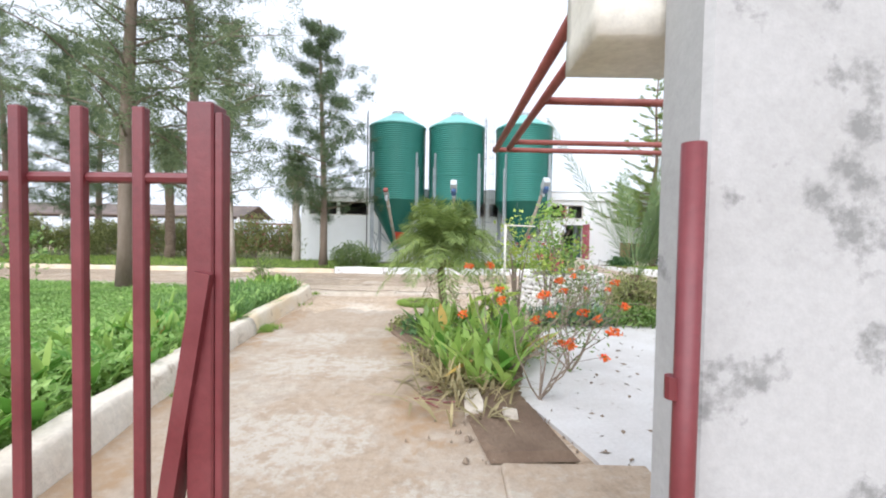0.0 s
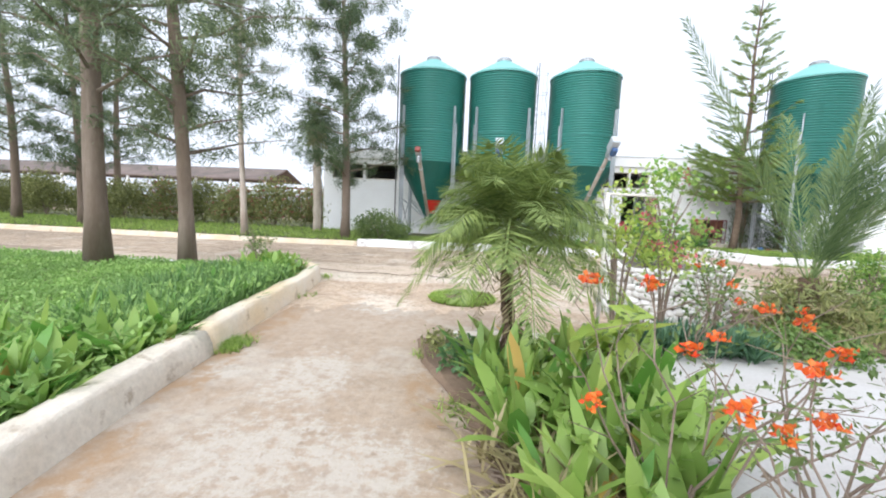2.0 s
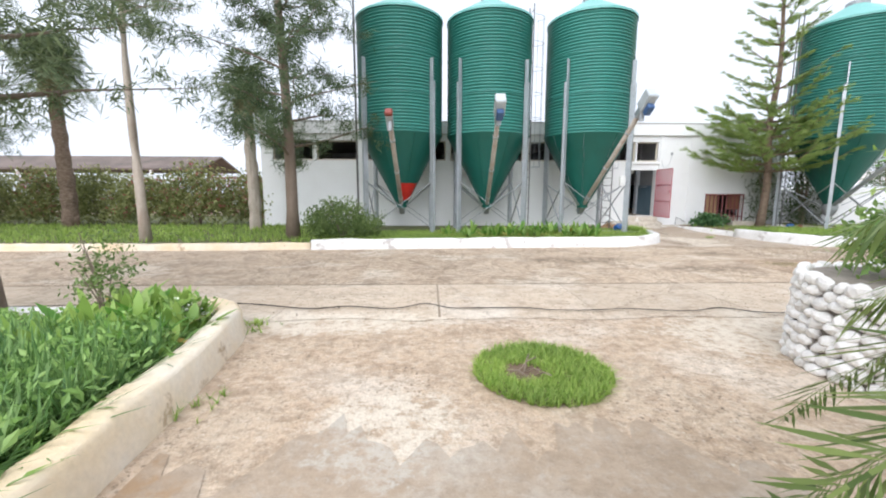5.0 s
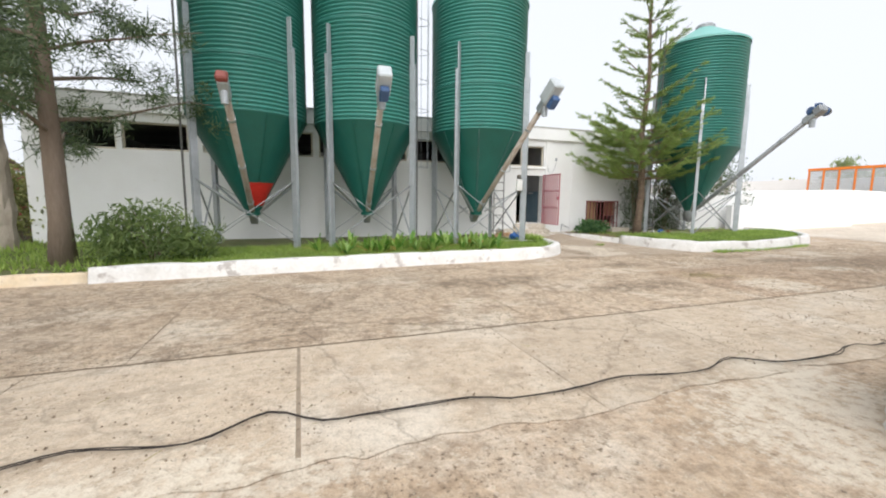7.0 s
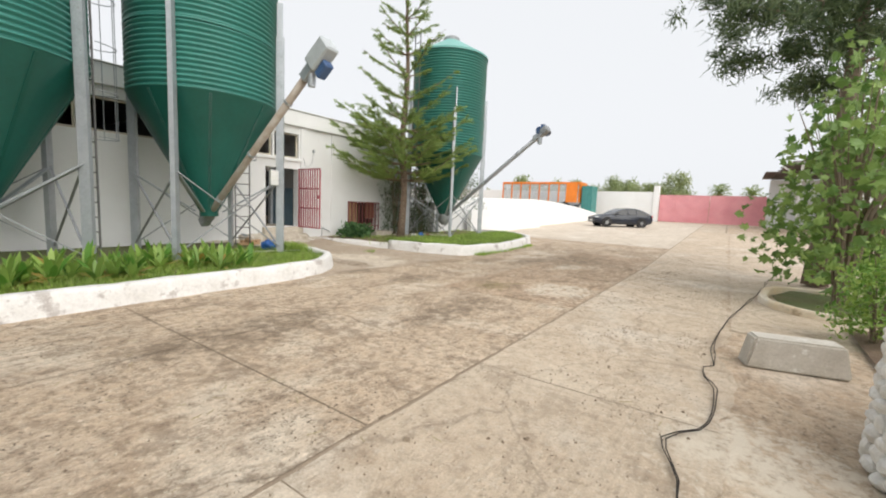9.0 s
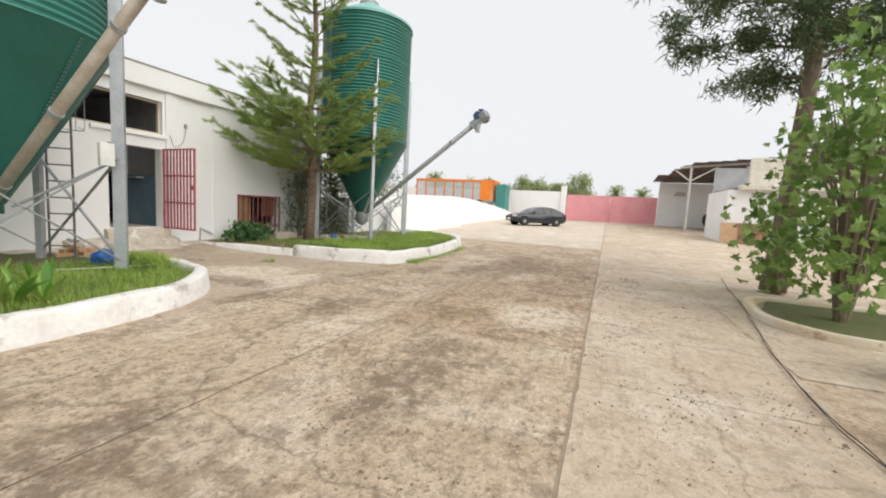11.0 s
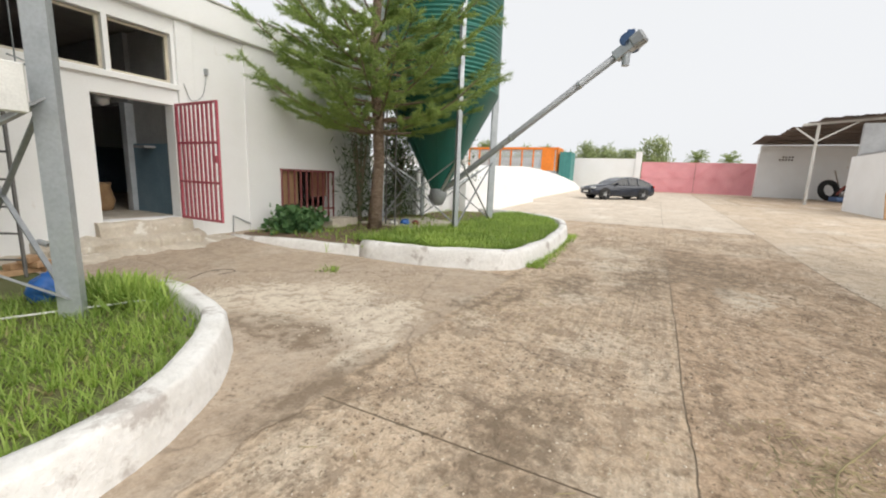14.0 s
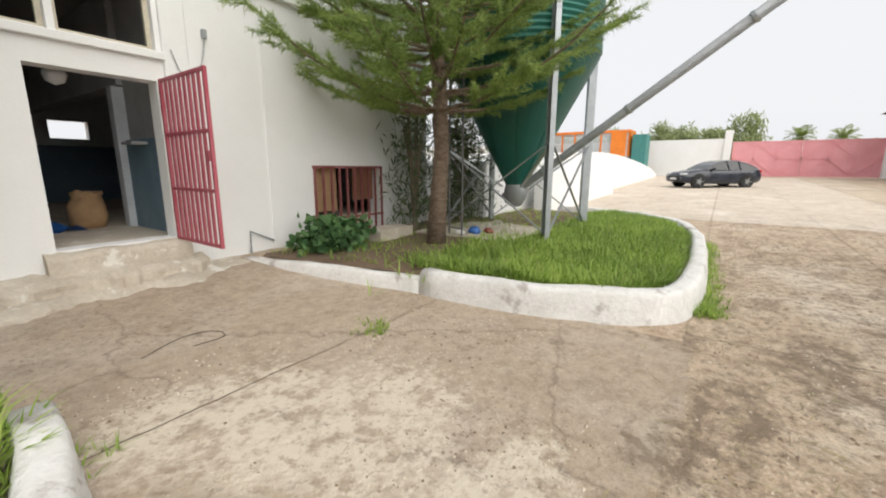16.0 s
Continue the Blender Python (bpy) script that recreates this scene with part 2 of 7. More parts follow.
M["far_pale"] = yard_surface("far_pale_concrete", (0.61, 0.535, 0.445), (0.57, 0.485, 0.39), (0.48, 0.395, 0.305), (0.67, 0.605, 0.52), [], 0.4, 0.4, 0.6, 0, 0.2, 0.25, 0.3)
M["apron"] = yard_surface("apron_concrete", (0.582, 0.481, 0.369), (0.538, 0.432, 0.322), (0.431, 0.329, 0.234), (0.644, 0.562, 0.463), LIME, 0.4, 0.7, 0.8, 0.05, 0.25, 0.3, 0.4)
M["pad"] = surface("pale_pad_concrete", (0.57, 0.555, 0.54), (0.49, 0.465, 0.44), 30, 1.3, 0.85, 0, 0.35, (0.36, 0.32, 0.28), 0.62, 3.0, grit=0.2)
M["ramp"] = yard_surface("worn_yard_concrete", (0.464, 0.376, 0.293), (0.433, 0.342, 0.254), (0.355, 0.272, 0.197), (0.515, 0.436, 0.355), LIME, 0.5, 0.7, 0.8, 0, 0, 0.3, 0.35, MUD, 0.22)
M["joint"] = surface("joint_dirt", (0.36, 0.285, 0.21), (0.25, 0.195, 0.14), 30, 5, 0.98)
M["soil"] = surface("bed_soil", (0.14, 0.092, 0.06), (0.22, 0.155, 0.105), 24, 2.0, 0.98, 0, 0.8, dist=0.03)
M["turf"] = surface("turf_soil", (0.10, 0.13, 0.035), (0.17, 0.15, 0.075), 24, 1.2, 0.95, 0, 0.7, dist=0.03)
M["kerb"] = surface("whitewashed_kerb", (0.79, 0.78, 0.765), (0.65, 0.63, 0.6), 18, 2.6, 0.85, 0, 0.7, (0.45, 0.415, 0.39), 0.56, 2.4, dist=0.02, grit=0.25)
M["kerb_old"] = surface("ochre_kerb", (0.72, 0.57, 0.37), (0.78, 0.72, 0.63), 20, 1.1, 0.9, 0, 0.6, (0.46, 0.35, 0.23), 0.6, 3.0, dist=0.014, grit=0.2)
M["wall"] = surface("white_facade_paint", (0.83, 0.835, 0.835), (0.78, 0.78, 0.77), 30, 0.7, 0.85, 0, 0.06, (0.68, 0.63, 0.58), 0.66, 1.6, grit=0.06)
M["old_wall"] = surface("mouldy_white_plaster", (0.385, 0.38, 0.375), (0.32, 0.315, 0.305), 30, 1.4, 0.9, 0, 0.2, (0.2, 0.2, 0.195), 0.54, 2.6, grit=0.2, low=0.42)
M["cream"] = surface("cream_concrete", (0.72, 0.69, 0.62), (0.6, 0.56, 0.48), 26, 2, 0.9, 0, 0.3, (0.4, 0.36, 0.3), 0.66, 3)
M["fascia"] = surface("grey_fascia_paint", (0.62, 0.61, 0.58), (0.5, 0.49, 0.46), 30, 0.9, 0.88, 0, 0.2, (0.34, 0.33, 0.3), 0.66, 1.8)
M["step"] = surface("broken_step_concrete", (0.62, 0.56, 0.47), (0.46, 0.40, 0.32), 22, 2.4, 0.92, 0, 0.8, (0.74, 0.71, 0.65), 0.58, 3, dist=0.02)
M["roofing"] = surface("grey_roof_sheet", (0.3, 0.29, 0.28), (0.2, 0.19, 0.18), 20, 0.8, 0.85)
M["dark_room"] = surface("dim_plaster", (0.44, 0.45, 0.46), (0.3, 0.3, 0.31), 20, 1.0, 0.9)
M["blue_paint"] = surface("blue_grey_dado", (0.17, 0.26, 0.33), (0.12, 0.2, 0.26), 20, 1.4, 0.6, 0, 0.1, (0.3, 0.32, 0.33), 0.7, 2)
M["green"] = surface("silo_green_steel", (0.04, 0.2, 0.165), (0.055, 0.245, 0.205), 14, 0.5, 0.38, 0, 0.05, stretch=(1, 1, 0.25), grit=0.2)
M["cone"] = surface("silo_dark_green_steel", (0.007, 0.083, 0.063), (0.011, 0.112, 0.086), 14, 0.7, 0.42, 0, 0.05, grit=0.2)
M["silo_roof"] = surface("silo_roof_green", (0.13, 0.40, 0.36), (0.19, 0.45, 0.41), 14, 1, 0.35, 0, 0.05)
M["steel"] = surface("galvanised_steel", (0.50, 0.53, 0.56), (0.40, 0.43, 0.46), 30, 3, 0.42, 0.55, 0.08)
M["dull_steel"] = surface("dull_steel", (0.38, 0.40, 0.42), (0.29, 0.3, 0.31), 30, 3, 0.55, 0.4, 0.1)
M["rusty_steel"] = surface("dusty_auger_tube", (0.42, 0.38, 0.33), (0.32, 0.26, 0.2), 30, 3, 0.6, 0.3, 0.1)
M["motor_blue"] = plain("motor_blue", (0.06, 0.12, 0.26), 0.45)
M["motor_red"] = plain("motor_red", (0.25, 0.06, 0.045), 0.5)
M["box_grey"] = plain("grey_cover", (0.50, 0.54, 0.56), 0.5)
M["orange"] = plain("orange_paint", (0.80, 0.22, 0.02), 0.5)
M["red_label"] = plain("red_label", (0.62, 0.03, 0.02), 0.5)
M["gate_red"] = surface("dark_red_gate_paint", (0.115, 0.016, 0.02), (0.16, 0.033, 0.037), 40, 4, 0.45, 0, 0.15, (0.4, 0.25, 0.24), 0.71, 14)
M["pipe_red"] = surface("oxide_red_pipe", (0.19, 0.04, 0.03), (0.27, 0.085, 0.065), 40, 5, 0.6, 0, 0.2)
M["grille_red"] = surface("faded_crimson_paint", (0.38, 0.06, 0.09), (0.45, 0.13, 0.16), 40, 4, 0.55, 0, 0.15, (0.5, 0.35, 0.34), 0.7, 12)
M["brown_red"] = surface("brown_red_paint", (0.21, 0.055, 0.055), (0.3, 0.11, 0.105), 40, 4, 0.6, 0, 0.15)
M["pink"] = surface("faded_pink_gate", (0.80, 0.37, 0.40), (0.73, 0.31, 0.34), 20, 0.8, 0.7, 0, 0.2, (0.82, 0.55, 0.55), 0.66, 1.2)
M["bark"] = surface("grey_brown_bark", (0.17, 0.125, 0.09), (0.27, 0.215, 0.17), 30, 3, 0.95, 0, 1.0, stretch=(1, 1, 0.2), dist=0.03)
M["pale_bark"] = surface("whitewashed_bark", (0.50, 0.44, 0.37), (0.36, 0.29, 0.23), 30, 3, 0.95, 0, 0.8, stretch=(1, 1, 0.3), dist=0.02)
M["pine_bark"] = surface("reddish_bark", (0.17, 0.11, 0.075), (0.33, 0.25, 0.185), 30, 7, 0.95, 0, 1.0, (0.42, 0.35, 0.28), 0.6, 13, stretch=(1, 1, 2.2), dist=0.05, grit=0.5)
M["needle"] = foliage("casuarina_needles", (0.09, 0.13, 0.065), (0.26, 0.32, 0.17), 0.42)
M["needle_dark"] = foliage("dark_needles", (0.05, 0.085, 0.04), (0.16, 0.215, 0.105), 0.38)
M["pine"] = foliage("araucaria_needles", (0.16, 0.25, 0.07), (0.43, 0.53, 0.18), 0.5)
M["palm"] = foliage("palm_leaflets", (0.12, 0.185, 0.05), (0.35, 0.43, 0.14), 0.4)
M["palm_grey"] = foliage("grey_palm_leaflets", (0.1, 0.17, 0.065), (0.29, 0.38, 0.17), 0.45)
M["grass"] = foliage("grass_blades", (0.2, 0.33, 0.055), (0.46, 0.58, 0.16), 0.45)
M["dry_grass"] = foliage("dry_grass_blades", (0.24, 0.2, 0.10), (0.42, 0.36, 0.2), 0.25)
M["lawn"] = foliage("ground_cover_leaves", (0.2, 0.36, 0.085), (0.42, 0.6, 0.21), 0.42)
M["canna"] = foliage("broad_green_leaves", (0.13, 0.3, 0.05), (0.42, 0.55, 0.15), 0.4, 0.4)
M["canna_old"] = foliage("yellowing_leaves", (0.42, 0.36, 0.05), (0.55, 0.33, 0.12), 0.3)
M["shrub"] = foliage("shrub_leaves", (0.09, 0.15, 0.04), (0.24, 0.32, 0.11), 0.35)
M["hedge"] = foliage("olive_hedge_leaves", (0.15, 0.17, 0.06), (0.38, 0.40, 0.16), 0.35)
M["fig"] = foliage("fig_leaves", (0.1, 0.2, 0.045), (0.32, 0.45, 0.14), 0.4, 0.45)
M["flower"] = foliage("orange_red_petals", (0.75, 0.06, 0.02), (0.85, 0.25, 0.04), 0.3)
M["magenta"] = foliage("magenta_bracts", (0.42, 0.05, 0.09), (0.6, 0.16, 0.2), 0.3)
M["white_flower"] = foliage("white_petals", (0.75, 0.75, 0.7), (0.85, 0.85, 0.8), 0.3)
M["twig"] = surface("twig_bark", (0.2, 0.15, 0.11), (0.3, 0.24, 0.19), 60, 6, 0.9)
M["stone"] = surface("white_painted_rubble", (0.80, 0.79, 0.77), (0.66, 0.63, 0.59), 40, 8, 0.85, 0, 0.5, (0.36, 0.30, 0.24), 0.68, 9, vary=0.08)
M["mortar"] = surface("dark_mortar", (0.30, 0.26, 0.22), (0.2, 0.17, 0.14), 40, 5, 0.95)
M["cable"] = plain("black_cable", (0.026, 0.02, 0.017), 0.9)
M["block"] = surface("concrete_block", (0.60, 0.56, 0.50), (0.48, 0.44, 0.38), 40, 4, 0.9, 0, 0.7, (0.74, 0.72, 0.68), 0.6, 6)
M["car"] = gloss("black_car_paint", (0.012, 0.016, 0.026), 0.12)
M["car_glass"] = gloss("dark_car_glass", (0.012, 0.014, 0.016), 0.04)
M["tyre"] = plain("tyre_rubber", (0.02, 0.02, 0.02), 0.8)
M["rim"] = plain("alloy_rim", (0.45, 0.46, 0.47), 0.3, 0.7)
M["lamp_glass"] = plain("lamp_glass", (0.6, 0.62, 0.64), 0.1)
M["plate"] = plain("number_plate", (0.75, 0.75, 0.72), 0.4)
M["bag"] = plain("blue_plastic", (0.03, 0.13, 0.42), 0.35)
M["sack"] = surface("brown_sack", (0.42, 0.27, 0.14), (0.32, 0.19, 0.1), 60, 6, 0.9, 0, 0.6)
M["board"] = surface("brown_board", (0.33, 0.15, 0.09), (0.24, 0.11, 0.07), 30, 3, 0.7)
M["board_light"] = surface("tan_board", (0.5, 0.32, 0.18), (0.4, 0.25, 0.14), 30, 3, 0.7)
M["frame"] = surface("beige_window_frame", (0.62, 0.56, 0.44), (0.5, 0.45, 0.36), 40, 4, 0.6)
M["barn_roof"] = surface("brown_barn_roof", (0.17, 0.13, 0.11), (0.1, 0.085, 0.075), 10, 0.6, 0.9)
M["litter"] = surface("dark_litter", (0.19, 0.14, 0.1), (0.29, 0.23, 0.165), 60, 6, 0.95)
M["kerb_cream"] = surface("cream_weathered_kerb", (0.72, 0.665, 0.575), (0.60, 0.52, 0.42), 20, 1.6, 0.9, 0, 0.7, (0.42, 0.35, 0.27), 0.57, 2.6, dist=0.018, grit=0.3)
M["jamb"] = surface("grey_blue_jamb", (0.52, 0.55, 0.58), (0.4, 0.43, 0.46), 30, 2.5, 0.7)
M["dark_steel"] = surface("weathered_dark_steel", (0.13, 0.13, 0.13), (0.2, 0.19, 0.18), 30, 3, 0.6, 0.4, 0.1)
M["palm_bark"] = surface("dark_fibrous_bark", (0.10, 0.062, 0.04), (0.19, 0.13, 0.085), 40, 6, 0.95, 0, 1.0, stretch=(1, 1, 2.0), dist=0.03)
M["mallow"] = foliage("mallow_leaves", (0.05, 0.13, 0.05), (0.17, 0.31, 0.12), 0.35, 0.5)
M["lime_leaf"] = foliage("yellow_green_leaves", (0.26, 0.40, 0.06), (0.52, 0.60, 0.16), 0.45, 0.4)
M["blue_leaf"] = foliage("blue_green_leaves", (0.07, 0.17, 0.1), (0.2, 0.34, 0.2), 0.35, 0.45)
M["reed"] = foliage("pale_reeds", (0.22, 0.28, 0.12), (0.42, 0.48, 0.25), 0.4)
M["long_grass"] = foliage("dark_long_grass", (0.09, 0.2, 0.06), (0.27, 0.42, 0.14), 0.42)
M["chip"] = surface("pale_chips", (0.66, 0.58, 0.48), (0.5, 0.42, 0.33), 60, 6, 0.9)
M["clod"] = surface("brown_clods", (0.34, 0.26, 0.185), (0.25, 0.185, 0.13), 60, 6, 0.95)
M["teal"] = plain("teal_tarp", (0.05, 0.22, 0.2), 0.6)


# ---- mesh helpers ----
def mesh_of(name, bm, material, smooth=False):
    me = bpy.data.meshes.new(name)
    bmesh.ops.recalc_face_normals(bm, faces=bm.faces)
    bm.to_mesh(me)
    bm.free()
    me.materials.append(M[material])
    if smooth:
        me.polygons.foreach_set("use_smooth", [True] * len(me.polygons))
    return me


def raw_mesh(name, verts, faces, material, smooth=False):
    me = bpy.data.meshes.new(name)
    me.from_pydata(verts, [], faces)
    me.materials.append(M[material])
    if smooth:
        me.polygons.foreach_set("use_smooth", [True] * len(me.polygons))
    return me


def part(name, data, material, parent, label="", smooth=False):
    me = data if isinstance(data, bpy.types.Mesh) else mesh_of(name, data, material, smooth)
    ob = new(name, me)
    ob.parent = parent
    if label:
        ob["label"] = label
    return ob


def thing(name, label, category, at=(0, 0, 0), rz=0, group="", kind=""):
    ob = new(name)
    ob.matrix_basis = pose(*at, 0, 0, rz)
    return tagged(ob, label, category, group, kind)


def solo(name, data, material, label, category, at=(0, 0, 0), rz=0, group="", kind="", smooth=False):
    me = data if isinstance(data, bpy.types.Mesh) else mesh_of(name, data, material, smooth)
    ob = new(name, me)
    ob.matrix_basis = pose(*at, 0, 0, rz)
    return tagged(ob, label, category, group, kind)


def box(bm, x0, x1, y0, y1, z0, z1, bevel=0.0, m=None):
    vs = [bm.verts.new((x, y, z)) for z in (z0, z1) for x, y in ((x0, y0), (x1, y0), (x1, y1), (x0, y1))]
    fs = [bm.faces.new([vs[i] for i in q]) for q in ((0, 3, 2, 1), (4, 5, 6, 7), (0, 1, 5, 4), (1, 2, 6, 5), (2, 3, 7, 6), (3, 0, 4, 7))]
    if bevel:
        es = list({e for f in fs for e in f.edges})
        r = bmesh.ops.bevel(bm, geom=es, offset=bevel, segments=1, affect="EDGES")
        vs = list({v for f in r["faces"] for v in f.verts} | {v for v in vs if v.is_valid})
    if m is not None:
        for v in vs:
            v.co = m @ v.co
    return bm


def boxed(*a, **k):
    return box(bmesh.new(), *a, **k)


def tube(bm, pts, radii, n=8, cap=True, wobble=0.0):
    """A round tube along points, with a radius at each."""
    pts = [Vector(p) for p in pts]
    if isinstance(radii, (int, float)):
        radii = [radii] * len(pts)
    rings = []
    for i, p in enumerate(pts):
        d = (pts[min(i + 1, len(pts) - 1)] - pts[max(i - 1, 0)]).normalized()
        a = d.cross(Vector((0, 0, 1)))
        if a.length < 0.15:
            a = d.cross(Vector((0, 1, 0)))
        a.normalize()
        b = d.cross(a)
        ring = []
        for k in range(n):
            w = 2 * math.pi * k / n
            r = radii[i] * (1 + wobble * random.uniform(-1, 1))
            ring.append(bm.verts.new(p + a * r * math.cos(w) + b * r * math.sin(w)))
        rings.append(ring)
    for r0, r1 in zip(rings, rings[1:]):
        for k in range(n):
            bm.faces.new((r0[k], r0[(k + 1) % n], r1[(k + 1) % n], r1[k]))
    if cap:
        bm.faces.new(rings[0][::-1])
        bm.faces.new(rings[-1])
    return bm


def tubed(pts, radii, n=8, **k):
    return tube(bmesh.new(), pts, radii, n, **k)


def bar(bm, p, q, w, d=None):
    """A square bar from p to q."""
    p, q = Vector(p), Vector(q)
    m = (q - p).to_track_quat("Z", "Y").to_matrix().to_4x4()
    m.translation = p
    d = d or w
    return box(bm, -w / 2, w / 2, -d / 2, d / 2, 0, (q - p).length, 0, m)


def revolve(bm, prof, n=48, at=(0, 0)):
    rings = [[bm.verts.new((at[0] + r * math.cos(2 * math.pi * k / n), at[1] + r * math.sin(2 * math.pi * k / n), z)) for k in range(n)] for r, z in prof]
    for a, b in zip(rings, rings[1:]):
        for k in range(n):
            bm.faces.new((a[k], a[(k + 1) % n], b[(k + 1) % n], b[k]))
    return bm


def smooth_line(pts, step=0.35):
    """A rounded line through points."""
    pts = [Vector(p) for p in pts]
    out = []
    ext = [2 * pts[0] - pts[1]] + pts + [2 * pts[-1] - pts[-2]]
    for i in range(1, len(ext) - 2):
        a, b, c, d = ext[i - 1:i + 3]
        n = max(1, int((c - b).length / step))
        for k in range(n):
            t = k / n
            out.append(0.5 * ((2 * b) + (c - a) * t + (2 * a - 5 * b + 4 * c - d) * t * t + (3 * b - a - 3 * c + d) * t ** 3))
    out.append(pts[-1])
    return out


def rise(x):
    """The yard climbs gently towards the far gate."""
    return 0.0 if x < 13 else 0.026 * (min(x, 48) - 13)


def sweep_kerb(pts, width=0.2, height=0.3, seed=0, drop=-0.03):
    """A kerb swept along a plan line: battered sides, rounded and slightly wavy top."""
    rnd = random.Random(seed)
    bm = bmesh.new()
    line = smooth_line([(x, y, 0) for x, y in pts], 0.22)
    prof = [(-0.5, 0), (-0.46, 0.45), (-0.42, 0.86), (-0.36, 0.97), (-0.15, 1.0), (0.2, 0.98), (0.3, 0.95), (0.38, 0.84), (0.46, 0.45), (0.58, 0)]
    rings = []
    for i, p in enumerate(line):
        d = (line[min(i + 1, len(line) - 1)] - line[max(i - 1, 0)]).normalized()
        nrm = Vector((d.y, -d.x, 0))
        g = rise(p.x)
        ring = []
        for u, v in prof:
            w = width * u + 0.012 * noise.noise(Vector((p.x * 6, p.y * 6, v * 5 + seed))) + 0.022 * noise.noise(Vector((p.x * 1.7, p.y * 1.7, v * 3 + seed)))
            h = height * v * (1 + 0.10 * noise.noise(Vector((p.x * 1.1, p.y * 1.1, seed + 5.0)))) + rnd.uniform(-0.006, 0.006) * (v > 0)
            ring.append(bm.verts.new((p.x + nrm.x * w, p.y + nrm.y * w, g + (drop if v == 0 else h + 0.012 * noise.noise(Vector((p.x * 5, p.y * 5, u * 4)))))))
        rings.append(ring)
    for a, b in zip(rings, rings[1:]):
        for k in range(len(prof) - 1):
            bm.faces.new((a[k], a[k + 1], b[k + 1], b[k]))
    bm.faces.new(rings[0])
    bm.faces.new(rings[-1][::-1])
    return bm


def flat_region(pts, z, lump=0.0, step=0.5, thick=0.0):
    """A flat or lumpy area inside a closed plan outline."""
    bm = bmesh.new()
    vs = [bm.verts.new((x, y, z + rise(x))) for x, y in pts]
    f = bm.faces.new(vs)
    bmesh.ops.triangulate(bm, faces=[f])
    if lump:
        for _ in range(6):
            es = [e for e in bm.edges if e.calc_length() > step]
            if not es:
                break
            bmesh.ops.subdivide_edges(bm, edges=es, cuts=1)
            bmesh.ops.triangulate(bm, faces=bm.faces)
        for v in bm.verts:
            if not v.is_boundary:
                v.co.z += lump * (0.6 + noise.noise(v.co * 0.9) + 0.5 * noise.noise(v.co * 2.7))
    if thick:
        r = bmesh.ops.extrude_face_region(bm, geom=bm.faces[:])
        for v in r["geom"]:
            if isinstance(v, bmesh.types.BMVert):
                v.co.z -= thick
    return bm


def sheet(x0, x1, y0, y1, z, nx=1, ny=1, wav=0.0, edge=0.0, near=0.0):
    bm = bmesh.new()
    g = []
    for i in range(nx + 1):
        col = []
        for j in range(ny + 1):
            x, y = x0 + (x1 - x0) * i / nx, y0 + (y1 - y0) * j / ny
            if edge and j in (0, ny):
                y += edge * (noise.noise(Vector((x * 1.3, y, 4.0))) + 0.55 * noise.noise(Vector((x * 9.0, y, 6.0))))
                if near and j == 0:
                    y += near * (noise.noise(Vector((x * 0.9, y, 8.0))) + 0.5 * noise.noise(Vector((x * 4.1, y, 2.0))))
            col.append(bm.verts.new((x, y, z + rise(x) + (wav * noise.noise(Vector((x * 0.7, y * 0.7, 0))) if wav else 0))))
        g.append(col)
    for i in range(nx):
        for j in range(ny):
            bm.faces.new((g[i][j], g[i + 1][j], g[i + 1][j + 1], g[i][j + 1]))
    return bm


def inside(x, y, poly):
    hit = False
    for (ax, ay), (bx, by) in zip(poly, poly[1:] + poly[:1]):
        if (ay > y) != (by > y) and x < (bx - ax) * (y - ay) / (by - ay) + ax:
            hit = not hit
    return hit


def scatter(poly, count, rnd):
    xs, ys = [p[0] for p in poly], [p[1] for p in poly]
    out = []
    while len(out) < count:
        x, y = rnd.uniform(min(xs), max(xs)), rnd.uniform(min(ys), max(ys))
        if inside(x, y, poly):
            out.append((x, y))
    return out


def blades(name, spots, material, length=(0.1, 0.25), width=0.012, lean=0.5, per=1, seg=2, z=0.0, seed=0, droop=0.5, ground=True):
    """Curved tapering leaves that stand on the given spots, as one mesh."""
    rnd = random.Random(seed)
    V, F = [], []
    for s in spots:
        x, y = s[0], s[1]
        zz = z + (rise(x) if ground else 0) + (s[2] if len(s) > 2 else 0)
        for _ in range(per):
            a = rnd.uniform(0, 2 * math.pi)
            L = rnd.uniform(*length)
            le = rnd.uniform(0.1, 1) * lean
            dx, dy = math.cos(a), math.sin(a)
            w = width * rnd.uniform(0.7, 1.3)
            base = len(V)
            for k in range(seg + 1):
                t = k / seg
                out = L * (le * t + droop * le * t * t)
                up = L * (t * (1 - 0.35 * le) - droop * le * 0.6 * t * t)
                ww = w * (0.5 + 2.2 * t * (1 - t)) if seg > 2 else w * (1 - t)
                cx, cy = x + dx * out, y + dy * out
                if k == seg:
                    V.append((cx, cy, zz + up))
                else:
                    V.append((cx - dy * ww, cy + dx * ww, zz + up))
                    V.append((cx + dy * ww, cy - dx * ww, zz + up))
            for k in range(seg - 1):
                b = base + 2 * k
                F.append((b, b + 1, b + 3, b + 2))
            b = base + 2 * (seg - 1)
            F.append((b, b + 1, b + 2))
    return raw_mesh(name, V, F, material)


